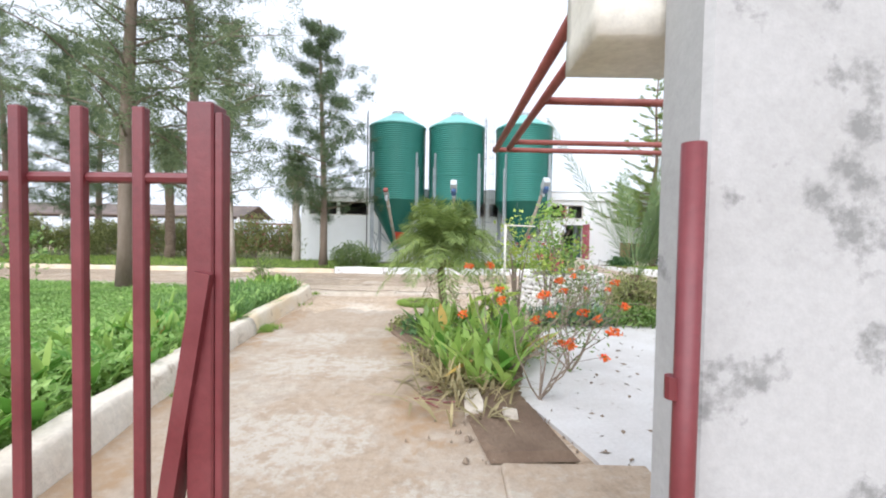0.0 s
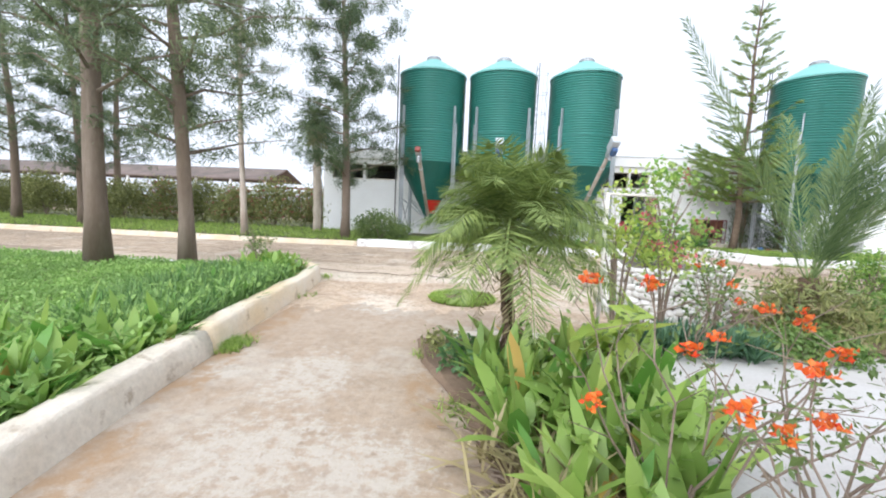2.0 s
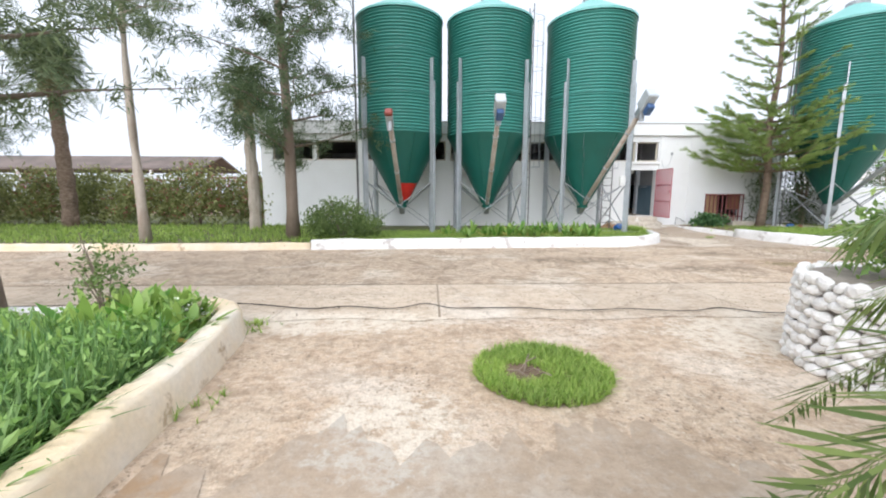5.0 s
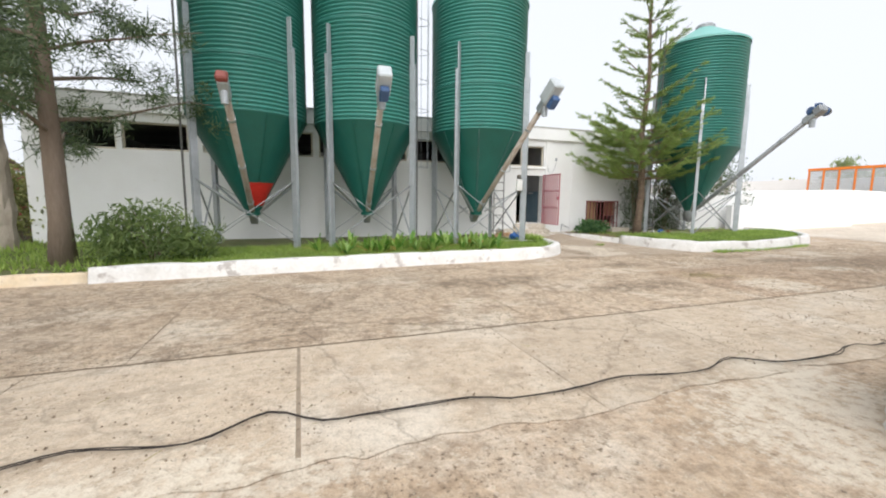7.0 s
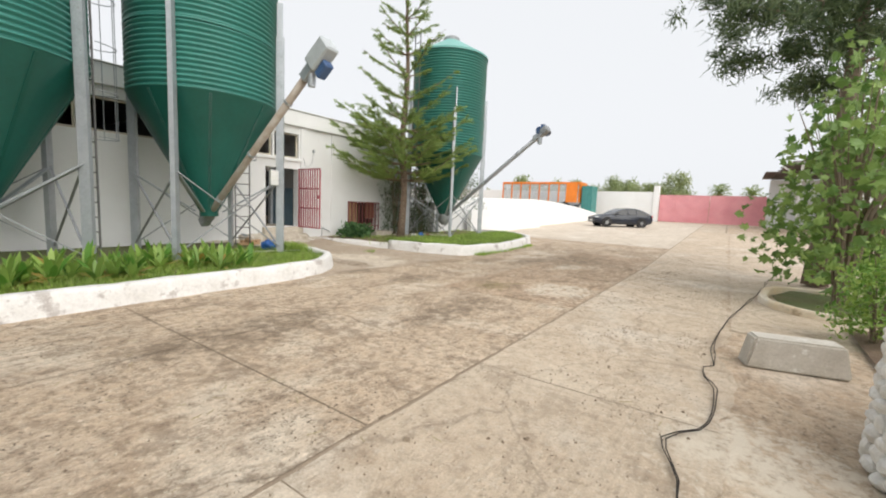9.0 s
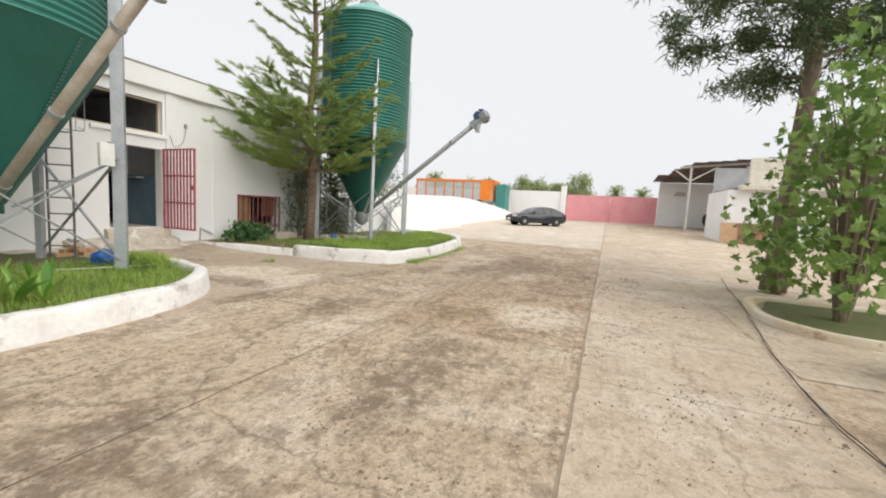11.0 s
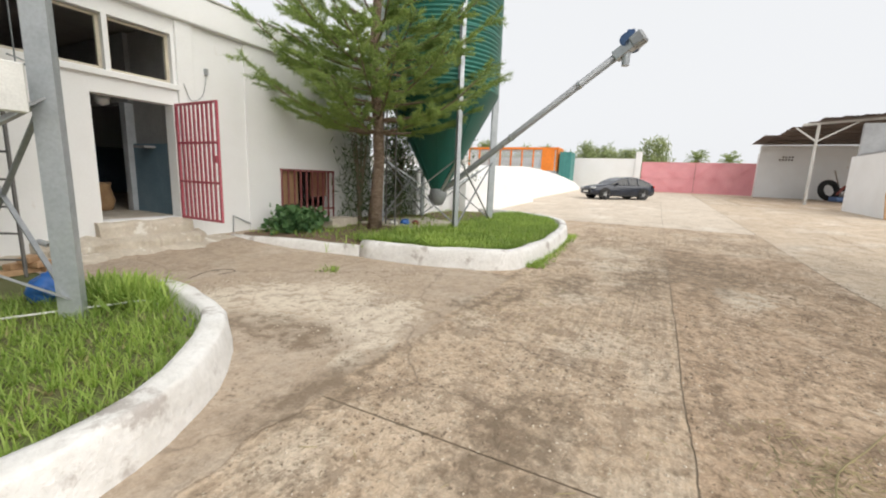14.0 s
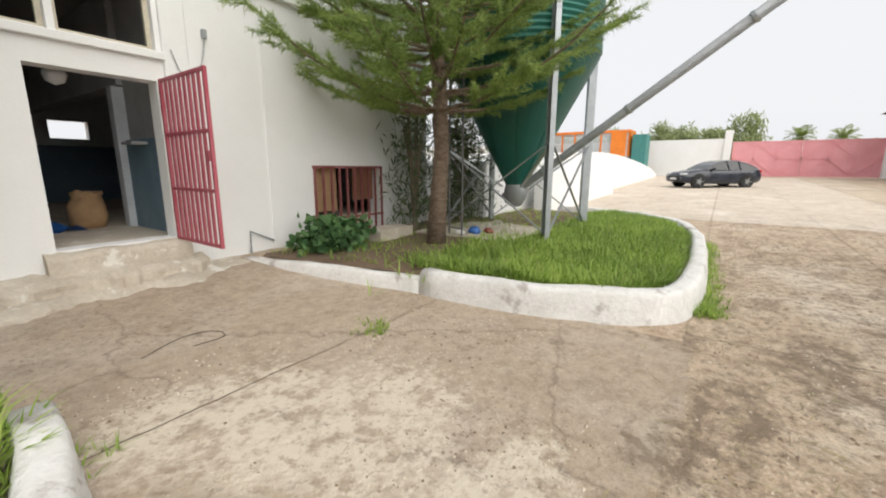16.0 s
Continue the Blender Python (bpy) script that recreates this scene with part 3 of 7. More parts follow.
def leaf_cloud(name, centres, material, size=(0.05, 0.1), per=20, spread=0.3, flat=0.7, seed=0, long=1.6, tilt=None, shape=None):
    """Many single leaves round the given centres: folded diamonds, or the half outline of a lobed leaf mirrored on its midrib."""
    rnd = np.random.RandomState(seed)
    C = np.repeat(np.array(centres, float), per, axis=0)
    n = len(C)
    P = C + np.clip(rnd.normal(0, 1, (n, 3)), -1.7, 1.7) * np.array([spread, spread, spread * flat])
    d = rnd.normal(0, 1, (n, 3))
    if tilt is not None:
        d = d * 0.6 + np.array(tilt)
    d /= np.linalg.norm(d, axis=1)[:, None]
    r = rnd.normal(0, 1, (n, 3))
    s = np.cross(d, r)
    s /= np.linalg.norm(s, axis=1)[:, None] + 1e-9
    nn = np.cross(d, s)
    L = rnd.uniform(size[0], size[1], (n, 1))
    W = L / long * 0.5
    if shape:
        rim = shape + [(u, -v) for u, v in shape[-2:0:-1]]
        V = np.stack([P + d * L * u + s * L * v + nn * L * (0.35 * abs(v) - 0.5 * u * u) for u, v in rim], axis=1)
        return raw_mesh(name, V.reshape(-1, 3).tolist(), (np.arange(n)[:, None] * len(rim) + np.arange(len(rim))).tolist(), material)
    V = np.empty((n, 4, 3))
    V[:, 0] = P - d * L * 0.5
    V[:, 1] = P + s * W + nn * W * 0.3
    V[:, 2] = P + d * L * 0.5
    V[:, 3] = P - s * W + nn * W * 0.3
    base = np.arange(n)[:, None] * 4
    F = np.concatenate([base + np.array([0, 1, 2]), base + np.array([0, 2, 3])]).tolist()
    return raw_mesh(name, V.reshape(-1, 3).tolist(), F, material)


FIG_LEAF = [(0.55, 0), (0.24, 0.1), (0.34, 0.34), (0.06, 0.2), (-0.06, 0.42), (-0.28, 0.18), (-0.4, 0)]
MALLOW_LEAF = [(0.42, 0), (0.34, 0.24), (0.16, 0.42), (-0.1, 0.44), (-0.3, 0.28), (-0.26, 0)]


def frond(V, F, root, az, length, rise_at, droop, n=26, leaflet=0.28, width=0.016, rnd=random, hang=0.35, spread=0.85):
    """A feather leaf: a bowed midrib with narrow leaflets on both sides."""
    dx, dy = math.cos(az), math.sin(az)
    prev = None
    for k in range(n + 1):
        t = k / n
        out = length * (t * math.cos(rise_at)) * (1 - 0.12 * t)
        up = length * (t * math.sin(rise_at) - droop * t * t)
        p = Vector(root) + Vector((dx * out, dy * out, up))
        if prev is not None:
            d = (p - prev).normalized()
            side = Vector((-dy, dx, 0))
            b = len(V)
            w = 0.012 * (1 - t) + 0.004
            V.extend([tuple(prev - side * w), tuple(prev + side * w), tuple(p + side * w), tuple(p - side * w)])
            F.append((b, b + 1, b + 2, b + 3))
            if t > 0.12:
                ll = leaflet * (0.35 + 1.3 * math.sin(math.pi * min(1, 0.12 + t * 0.85))) * 0.75
                for sg in (-1, 1):
                    for q in (0, 1):
                        base = prev.lerp(p, q * 0.5)
                        e = base + (side * sg * spread + d * 0.62 + Vector((0, 0, rnd.uniform(-hang, 0.25)))).normalized() * ll * rnd.uniform(0.85, 1.1)
                        mid = base.lerp(e, 0.45)
                        b = len(V)
                        V.extend([tuple(base), tuple(mid + d * width), tuple(e), tuple(mid - d * width)])
                        F.append((b, b + 1, b + 2, b + 3))
        prev = p


# ---- ground, road, kerbs ----
gxs = [-400, -150, -60, -30, -10, 0, 6, 10, 13, 20, 30, 40, 48, 70, 150, 400]
bm = bmesh.new()
rows_g = [[bm.verts.new((x, y, rise(x) - 0.006)) for y in (-400, -120, -40, -10, 0, 10, 20, 30, 60, 150, 400)] for x in gxs]
for a, b in zip(rows_g, rows_g[1:]):
    for k in range(10):
        bm.faces.new((a[k], b[k], b[k + 1], a[k + 1]))
solo("ground", bm, "earth", "beige trodden earth of the farm yard", "ground", kind="structure")
solo("garden_path", sheet(-3.35, 0.5, -6, 9.3, 0.0, 50, 26, 0.003, 0.7), "path", "pale beige concrete path stained with earth", "path", kind="structure")
road = solo("road", sheet(-60, 47.5, 14.0, 18.75, -0.002, 150, 2, 0), "joint", "brown stained concrete road cast in bays, with dung and dust", "road", kind="structure")
cuts_x = [-60, -30] + [5.75 + 4.38 * k for k in range(-5, 7)] + [47.5]
for x0, x1 in zip(cuts_x, cuts_x[1:]):
    for y0, y1 in ((14.015, 16.488), (16.5, 18.75)):
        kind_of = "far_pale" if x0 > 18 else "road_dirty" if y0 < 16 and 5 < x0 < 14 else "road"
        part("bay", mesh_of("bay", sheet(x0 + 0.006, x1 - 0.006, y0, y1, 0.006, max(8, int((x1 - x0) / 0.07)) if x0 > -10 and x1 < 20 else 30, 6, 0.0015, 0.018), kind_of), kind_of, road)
yard = solo("yard_slab", sheet(4.4, 9.9, 18.74, 24.5, -0.001, 8, 8, 0), "joint", "stained concrete slab in front of the barn door", "slab", kind="structure")
def door_rise(x, y):
    """The slab climbs towards the barn door."""
    f = max(0.0, min(1.0, (y - 21.8) / 2.7))
    return f * f * (0.08 + 0.03 * max(0.0, x - 6.0))


for y0, y1 in ((18.76, 21.24), (21.255, 24.7)):
    bm = sheet(4.4, 9.9, y0 if y0 > 19 else 18.66, y1, 0.008, 60, 30, 0.012, 0.03, 0.0 if y0 > 19 else 0.14)
    for v in bm.verts:
        v.co.z += door_rise(v.co.x, v.co.y)
    part("bay", bm, "ramp", yard)
bed_joint = solo("apron", sheet(-60, 47.5, 12.1, 14.0, -0.003, 150, 4, 0), "joint", "light concrete strip beside the road, cast in bays", "apron", kind="structure")
edges_x = [-12.5] + [-1.5 + 2.19 * k for k in range(-4, 17)]
for x0, x1 in zip(edges_x, edges_x[1:]):
    me = mesh_of("bay", sheet(x0 + (0.016 if -2 < x0 < -1 else 0.005), x1 - (0.016 if -2 < x1 < -1 else 0.005), 12.0, 13.985, 0.002, 18, 5, 0.0015, 0.03, 0.16), "apron")
    part("bay", me, "apron", bed_joint)
solo("far_apron", sheet(33.7, 47.5, 12.2, 13.97, 0.003, 20, 3, 0.0), "apron", "light concrete strip towards the far gate", "apron", kind="structure")
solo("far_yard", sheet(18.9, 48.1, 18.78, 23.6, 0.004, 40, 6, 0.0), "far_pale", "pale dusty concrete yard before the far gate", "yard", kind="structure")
solo("south_slab", sheet(6.2, 33, 4.0, 11.95, 0.0, 50, 8, 0.003), "apron", "pale concrete yard beside the strip", "slab", kind="structure")
solo("pale_pad", flat_region([(0.75, 4.55), (1.15, 3.2), (1.5, 1.5), (7.5, 1.5), (7.5, 8.6), (2.0, 8.05)], 0.03, thick=0.06), "pad", "whitish concrete pad beside the flower bed", "pad", kind="structure")
solo("low_step", boxed(0.42, 1.5, 2.2, 3.05, -0.02, 0.06, 0.02), "path", "low beige concrete slab at the end of the bed", "slab", kind="structure")

# plan outlines
LEFT_KERB = [(-2.55, -3.0), (-2.75, 2.0), (-3.05, 4.0), (-3.32, 5.9), (-3.42, 7.0), (-3.55, 8.2), (-3.72, 10.2), (-3.98, 11.6)]
ISLE_1 = [(-5.0, 18.46), (-3.0, 18.58), (-0.8, 18.7), (2.0, 18.84), (4.0, 18.98), (4.9, 19.16), (5.55, 19.63), (5.95, 20.15), (6.13, 20.7), (6.21, 21.15), (6.25, 21.52)]
ISLE_1W = [(-60, 18.4), (-30, 18.35), (-10, 18.3), (-5.05, 18.5)]
ISLE_2 = [(9.2, 24.5), (9.45, 23.2), (9.72, 22.0), (9.78, 21.0), (9.95, 19.9), (10.35, 19.1), (11.0, 18.82), (13.0, 18.8), (15.0, 18.95), (16.6, 19.5), (17.6, 20.8), (17.9, 22.6)]
solo("left_kerb", sweep_kerb(LEFT_KERB[:5], 0.34, 0.27, 1), "kerb_cream", "whitewashed concrete kerb along the lawn", "kerb", kind="structure", smooth=True)
solo("left_kerb_end", sweep_kerb(LEFT_KERB[4:] + [(-4.5, 12.05)], 0.3, 0.3, 2), "kerb_old", "ochre and white weathered kerb along the lawn", "kerb", kind="structure", smooth=True)
solo("lawn_edge", sweep_kerb([(-4.5, 12.05), (-8, 12.3), (-30, 12.5), (-60, 12.5)], 0.2, 0.12, 3), "kerb", "low pale kerb at the road side of the lawn", "kerb", kind="structure", smooth=True)
solo("silo_kerb", sweep_kerb(ISLE_1, 0.24, 0.3, 4), "kerb", "thick whitewashed kerb round the silo bed", "kerb", kind="structure", smooth=True)
solo("verge_kerb", sweep_kerb(ISLE_1W, 0.2, 0.2, 5), "kerb_old", "cream weathered kerb of the tree verge", "kerb", kind="structure", smooth=True)
solo("low_tree_kerb", sweep_kerb(ISLE_2[:3] + [(9.78, 21.5)], 0.2, 0.2, 16), "kerb", "low whitewashed kerb beside the door yard", "kerb", kind="structure", smooth=True)
solo("tree_kerb", sweep_kerb([(9.79, 21.55)] + ISLE_2[3:], 0.26, 0.32, 6), "kerb", "rounded whitewashed kerb round the grass island", "kerb", kind="structure", smooth=True)

LAWN = [(-60, 12.4), (-60, -10), (-2.7, -10), (-2.9, 2.0), (-3.2, 4.0), (-3.52, 6.4), (-3.7, 8.2), (-3.88, 10.2), (-4.15, 11.6), (-4.6, 11.95)]
BED_1 = [(-60, 18.5), (-10, 18.4), (-5, 18.58), (-0.8, 18.8), (2.0, 18.94), (4.0, 19.08), (4.85, 19.26), (5.45, 19.74), (5.8, 20.34), (5.96, 21.0), (5.9, 21.9), (5.8, 24.6), (-9, 24.6), (-9, 32), (-60, 32)]
BED_2 = [(9.32, 24.6), (9.6, 23.2), (9.85, 22.0), (9.92, 21.0), (10.08, 19.95), (10.45, 19.22), (11.05, 18.95), (13.0, 18.93), (14.95, 19.08), (16.5, 19.6), (17.45, 20.85), (17.75, 22.6), (17.6, 24.6)]
solo("lawn", flat_region(LAWN, 0.1), "turf", "dark soil under the green lawn", "lawn", kind="structure")
solo("silo_bed", flat_region(BED_1, 0.17), "turf", "grassy soil of the bed under the silos", "bed", kind="structure")
solo("tree_bed", flat_region(BED_2, 0.18, 0.03), "soil", "grassy soil of the island with the pine", "bed", kind="structure")
FLOWER_BED = [(0.35, 3.1), (1.05, 3.15), (0.85, 4.4), (1.1, 5.5), (1.5, 6.6), (1.9, 7.9), (0.6, 8.1), (-1.1, 7.95), (-0.95, 7.2), (-0.6, 6.5), (-0.25, 5.5), (0.12, 4.4)]
solo("flower_bed", flat_region(FLOWER_BED, 0.014, 0.05, 0.1), "soil", "bare brown soil of the flower bed", "bed", kind="structure")
BACK_BED = [(2.1, 8.15), (7.4, 8.7), (7.4, 10.6), (5.6, 10.7), (3.9, 10.6), (3.0, 9.2)]
solo("back_bed", flat_region(BACK_BED, 0.05, 0.04), "soil", "planted bed behind the pale pad", "bed", kind="structure")
FIG_BED = [(8.2, 11.2), (8.0, 9.0), (10.6, 8.8), (10.7, 10.9), (9.6, 11.3)]
solo("fig_bed", flat_region(FIG_BED, 0.06, 0.03), "turf", "weedy bed under the fig tree", "bed", kind="structure")
solo("fig_kerb", sweep_kerb([(8.0, 9.0), (8.0, 10.6), (8.5, 11.3), (9.6, 11.42), (10.75, 10.95), (10.7, 8.8)], 0.16, 0.12, 7), "kerb_old", "low cream kerb round the fig bed", "kerb", kind="structure", smooth=True)


# ---- barn facade ----
def pierced(x0, x1, z0, z1, y0, y1, holes):
    """A wall slab along x with rectangular openings cut through it."""
    xs = sorted({x0, x1, *[h[0] for h in holes], *[h[1] for h in holes]})
    zs = sorted({z0, z1, *[h[2] for h in holes], *[h[3] for h in holes]})
    bm = bmesh.new()
    solid = lambda i, k: 0 <= i < len(xs) - 1 and 0 <= k < len(zs) - 1 and not any(h[0] <= xs[i] and xs[i + 1] <= h[1] and h[2] <= zs[k] and zs[k + 1] <= h[3] for h in holes)
    for i in range(len(xs) - 1):
        for k in range(len(zs) - 1):
            if not solid(i, k):
                continue
            a, b, c, d = xs[i], xs[i + 1], zs[k], zs[k + 1]
            quad = lambda *p: bm.faces.new([bm.verts.new(q) for q in p])
            quad((a, y0, c), (b, y0, c), (b, y0, d), (a, y0, d))
            quad((a, y1, c), (a, y1, d), (b, y1, d), (b, y1, c))
            if not solid(i - 1, k):
                quad((a, y0, c), (a, y0, d), (a, y1, d), (a, y1, c))
            if not solid(i + 1, k):
                quad((b, y0, c), (b, y1, c), (b, y1, d), (b, y0, d))
            if not solid(i, k - 1):
                quad((a, y0, c), (a, y1, c), (b, y1, c), (b, y0, c))
            if not solid(i, k + 1):
                quad((a, y0, d), (b, y0, d), (b, y1, d), (a, y1, d))
    bmesh.ops.remove_doubles(bm, verts=bm.verts, dist=1e-5)
    return bm


FY = 24.7
DOOR = (7.1, 8.32, 0.6, 2.6)
WINDOWS = [(-8.3, -6.6), (-6.45, -4.7), (-4.3, -2.7), (-2.55, -0.95), (-0.75, 0.75), (0.9, 2.4), (2.65, 4.05), (4.25, 5.6), (5.75, 7.35), (7.42, 8.36)]
barn = thing("feed_barn", "long white rendered barn behind the green silos", "barn")
part("wall", pierced(-8.8, 14.0, -0.1, 4.1, FY, FY + 0.25, [DOOR, (10.66, 12.32, 0.32, 1.54)] + [(a, b, 2.97, 3.8) for a, b in WINDOWS]), "wall", barn, "white painted front wall")
part("side_wall", boxed(-8.8, -8.55, FY + 0.25, 34, -0.1, 4.1), "wall", barn)
part("side_wall", boxed(13.75, 14.0, FY + 0.25, 34, -0.1, 4.1), "wall", barn)
part("back_wall", pierced(-8.55, 13.75, -0.1, 4.1, 33.75, 34.0, [(9.2, 10.05, 2.3, 2.78)]), "wall", barn)
part("roof", boxed(-8.9, 14.1, FY - 0.02, 34.1, 4.1, 4.22), "roofing", barn, "flat grey roof slab")
part("parapet", boxed(-8.9, 14.1, FY - 0.13, FY + 0.12, 4.06, 4.56, 0.02), "wall", barn, "white projecting parapet band")
part("parapet_cap", boxed(-8.92, 14.12, FY - 0.16, FY + 0.14, 4.56, 4.6, 0.01), "fascia", barn)
part("pilaster", boxed(8.42, 8.72, FY - 0.05, FY + 0.02, 0.25, 4.06, 0.01), "wall", barn)
part("wall_facing", pierced(9.78, 14.0, -0.1, 4.06, FY - 0.035, FY, [(10.66, 12.32, 0.32, 1.54)]), "wall", barn)
part("sill", boxed(6.75, 8.45, FY - 0.06, FY + 0.2, 2.86, 2.96, 0.01), "wall", barn)
part("floor_slab", boxed(-8.55, 13.75, FY + 0.25, 33.75, 0.3, 0.58), "step", barn, "dusty concrete floor inside")
for a, b in WINDOWS:
    w = part("window", boxed(a + 0.03, b - 0.03, FY + 0.1, FY + 0.14, 2.98, 3.02), "frame", barn, "beige framed strip window")
    part("frame", boxed(a + 0.03, b - 0.03, FY + 0.1, FY + 0.14, 3.75, 3.79), "frame", w)
    for x in (a, b - 0.05):
        part("frame", boxed(x, x + 0.05, FY + 0.095, FY + 0.145, 2.98, 3.79), "frame", w)

# inside the barn door
PY = 26.5
room = thing("store_room", "dim store room with blue-grey painted lower walls", "room", kind="structure")
part("dado", boxed(8.5, 8.56, FY + 0.26, PY, 0.58, 1.95), "blue_paint", room, "blue-grey painted dado")
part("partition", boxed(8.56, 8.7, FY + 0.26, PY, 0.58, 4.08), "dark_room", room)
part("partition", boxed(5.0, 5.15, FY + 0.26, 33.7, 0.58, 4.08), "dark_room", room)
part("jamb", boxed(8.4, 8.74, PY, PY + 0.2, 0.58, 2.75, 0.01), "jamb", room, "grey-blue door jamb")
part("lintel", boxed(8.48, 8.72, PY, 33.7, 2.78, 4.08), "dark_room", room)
part("dado", boxed(5.15, 13.7, 33.66, 33.74, 0.58, 2.1), "blue_paint", room)
part("shelf", boxed(8.3, 8.5, 25.7, 26.1, 1.86, 1.9), "dark_room", room)
bm = revolve(bmesh.new(), [(0.0, 0.0), (0.19, 0.0), (0.235, 0.06), (0.25, 0.2), (0.235, 0.36), (0.19, 0.44), (0.2, 0.5), (0.23, 0.56), (0.17, 0.55), (0.12, 0.46), (0.0, 0.42)], 28)
for v in bm.verts:
    r = math.hypot(v.co.x, v.co.y)
    w = 1 + 0.5 * noise.noise(v.co * 6) * (0.25 + v.co.z)
    v.co.x, v.co.y = v.co.x * w, v.co.y * w * 0.85
    v.co.z += (0.12 * noise.noise(v.co * 9) if v.co.z > 0.4 else 0.0)
solo("feed_sack", bm, "sack", "slumped brown paper feed sack on the floor", "sack", (8.0, 26.9, 0.58), smooth=True)
bm = bmesh.new()
bmesh.ops.create_grid(bm, x_segments=14, y_segments=14, size=0.45)
for v in bm.verts:
    v.co.z = 0.13 + 0.16 * noise.noise(v.co * 3.2) - 0.15 * (v.co.x ** 2 + v.co.y ** 2)
solo("blue_tarp", bm, "bag", "crumpled blue plastic tarp on the floor", "tarp", (7.42, 27.0, 0.5), smooth=True)
bm = revolve(bmesh.new(), [(0.0, -0.24), (0.09, -0.2), (0.12, -0.12), (0.09, -0.03), (0.04, 0.0), (0.04, 0.1)], 16)
solo("globe_lamp", bm, "lamp_glass", "unlit round glass lamp under the lintel", "lamp", (7.45, 25.15, 2.7), smooth=True)

# steps to the door
def rough_block(x0, x1, y0, y1, z0, z1, seed, cuts=7, amt=0.035):
    bm = boxed(x0, x1, y0, y1, z0, z1)
    bmesh.ops.subdivide_edges(bm, edges=bm.edges, cuts=cuts, use_grid_fill=True)
    for v in bm.verts:
        o = Vector((noise.noise(v.co * 3 + Vector((seed, 0, 0))), noise.noise(v.co * 3 + Vector((0, seed, 0))), noise.noise(v.co * 3.5 + Vector((0, 0, seed)))))
        v.co += o * amt * (1 if v.co.z > z0 + 0.02 else 0)
    return bm


def worn_step(x0, x1, y0, y1, z0, z1, seed, slope=0.0, cuts=26, eat=0.1):
    """An eroded step: the front edge is bitten away, the top slopes and crumbles."""
    nx, ny = cuts, 8
    bm = bmesh.new()
    top = []
    for i in range(nx + 1):
        col = []
        x = x0 + (x1 - x0) * i / nx
        bite = eat * (0.5 + noise.noise(Vector((x * 1.9, seed, 0))) + 0.6 * noise.noise(Vector((x * 6.5, seed, 3))))
        for j in range(ny + 1):
            f = j / ny
            y = y1 - (y1 - y0 - max(0.0, bite)) * f
            z = z1 - slope * f - 0.05 * max(0.0, f - 0.8) * 5 + 0.03 * noise.noise(Vector((x * 3, y * 3, seed))) + 0.018 * noise.noise(Vector((x * 11, y * 11, seed)))
            col.append(bm.verts.new((x + 0.02 * noise.noise(Vector((y * 5, x, seed))), y, z)))
        for k in range(1, 5):
            q = col[ny].co
            f = k / 4
            col.append(bm.verts.new((q.x, q.y - 0.05 * f + 0.03 * noise.noise(Vector((x * 5, f * 3, seed))) * (k < 4), q.z + (z0 - q.z) * f)))
        top.append(col)
    for a, b in zip(top, top[1:]):
        for j in range(len(a) - 1):
            bm.faces.new((a[j], a[j + 1], b[j + 1], b[j]))
    for col in (top[0], top[-1]):
        q = [bm.verts.new((col[0].co.x, y1, z0))]
        bm.faces.new(col + q)
    bmesh.ops.recalc_face_normals(bm, faces=bm.faces)
    return bm


solo("door_step", worn_step(6.98, 8.45, 24.55, FY + 0.03, 0.05, 0.585, 2, 0.02, 20, 0.03), "step", "chipped pale concrete door sill", "step", kind="structure")
solo("door_step", worn_step(6.2, 8.6, 24.22, 24.72, 0.02, 0.37, 5, 0.05, 70, 0.2), "step", "broken crumbling concrete step under the sill", "step", kind="structure")
solo("door_step", worn_step(5.2, 9.1, 23.95, 24.72, -0.02, 0.2, 7, 0.05, 90, 0.22), "step", "cracked low slab along the barn wall", "step", kind="structure")
solo("drain_pipe", tubed([(6.3, 24.72, 0.36), (6.33, 24.42, 0.33)], [0.045, 0.045], 14, cap=False), "dull_steel", "short dark drain pipe stub at the barn wall", "pipe", smooth=True)


def bar_gate(name, width, height, bars, rails, material, label, category, at, rz, sq=0.03):
    g = thing(name, label, category, at, rz)
    part("stile", boxed(0, 0.045, -0.02, 0.02, 0, height, 0.004), material, g)
    part("stile", boxed(width - 0.045, width, -0.02, 0.02, 0, height, 0.004), material, g)
    for z in rails:
        part("rail", boxed(0.045, width - 0.045, -0.016, 0.016, z - 0.02, z + 0.02, 0.003), material, g)
    for k in range(bars):
        x = 0.045 + (width - 0.09) * (k + 1) / (bars + 1)
        part("bar", boxed(x - sq / 2, x + sq / 2, -0.012, 0.012, 0.01, height - 0.01), material, g)
    return g


gate = bar_gate("security_gate", 1.24, 2.04, 8, (0.02, 0.68, 1.36, 2.02), "grille_red", "open crimson steel bar gate at the barn door", "gate", (8.34, FY - 0.04, 0.58), -92, 0.045)
part("lock_plate", boxed(1.1, 1.19, -0.03, 0.03, 1.02, 1.14, 0.005), "grille_red", gate)
part("hinge", tubed([(0, 0, 0.3), (0, 0, 0.42)], 0.022), "grille_red", gate)
part("hinge", tubed([(0, 0, 1.6), (0, 0, 1.72)], 0.022), "grille_red", gate)
grille = thing("floor_grille", "brown-red bar grille over a low barn opening", "grille", (10.6, FY - 0.05, 0.26))
part("frame", boxed(0, 1.78, -0.02, 0.02, 1.26, 1.31), "brown_red", grille)
part("frame", boxed(0, 1.78, -0.02, 0.02, 0, 0.05), "brown_red", grille)
part("frame", boxed(0, 1.78, -0.03, -0.02, 0.3, 0.34), "brown_red", grille)
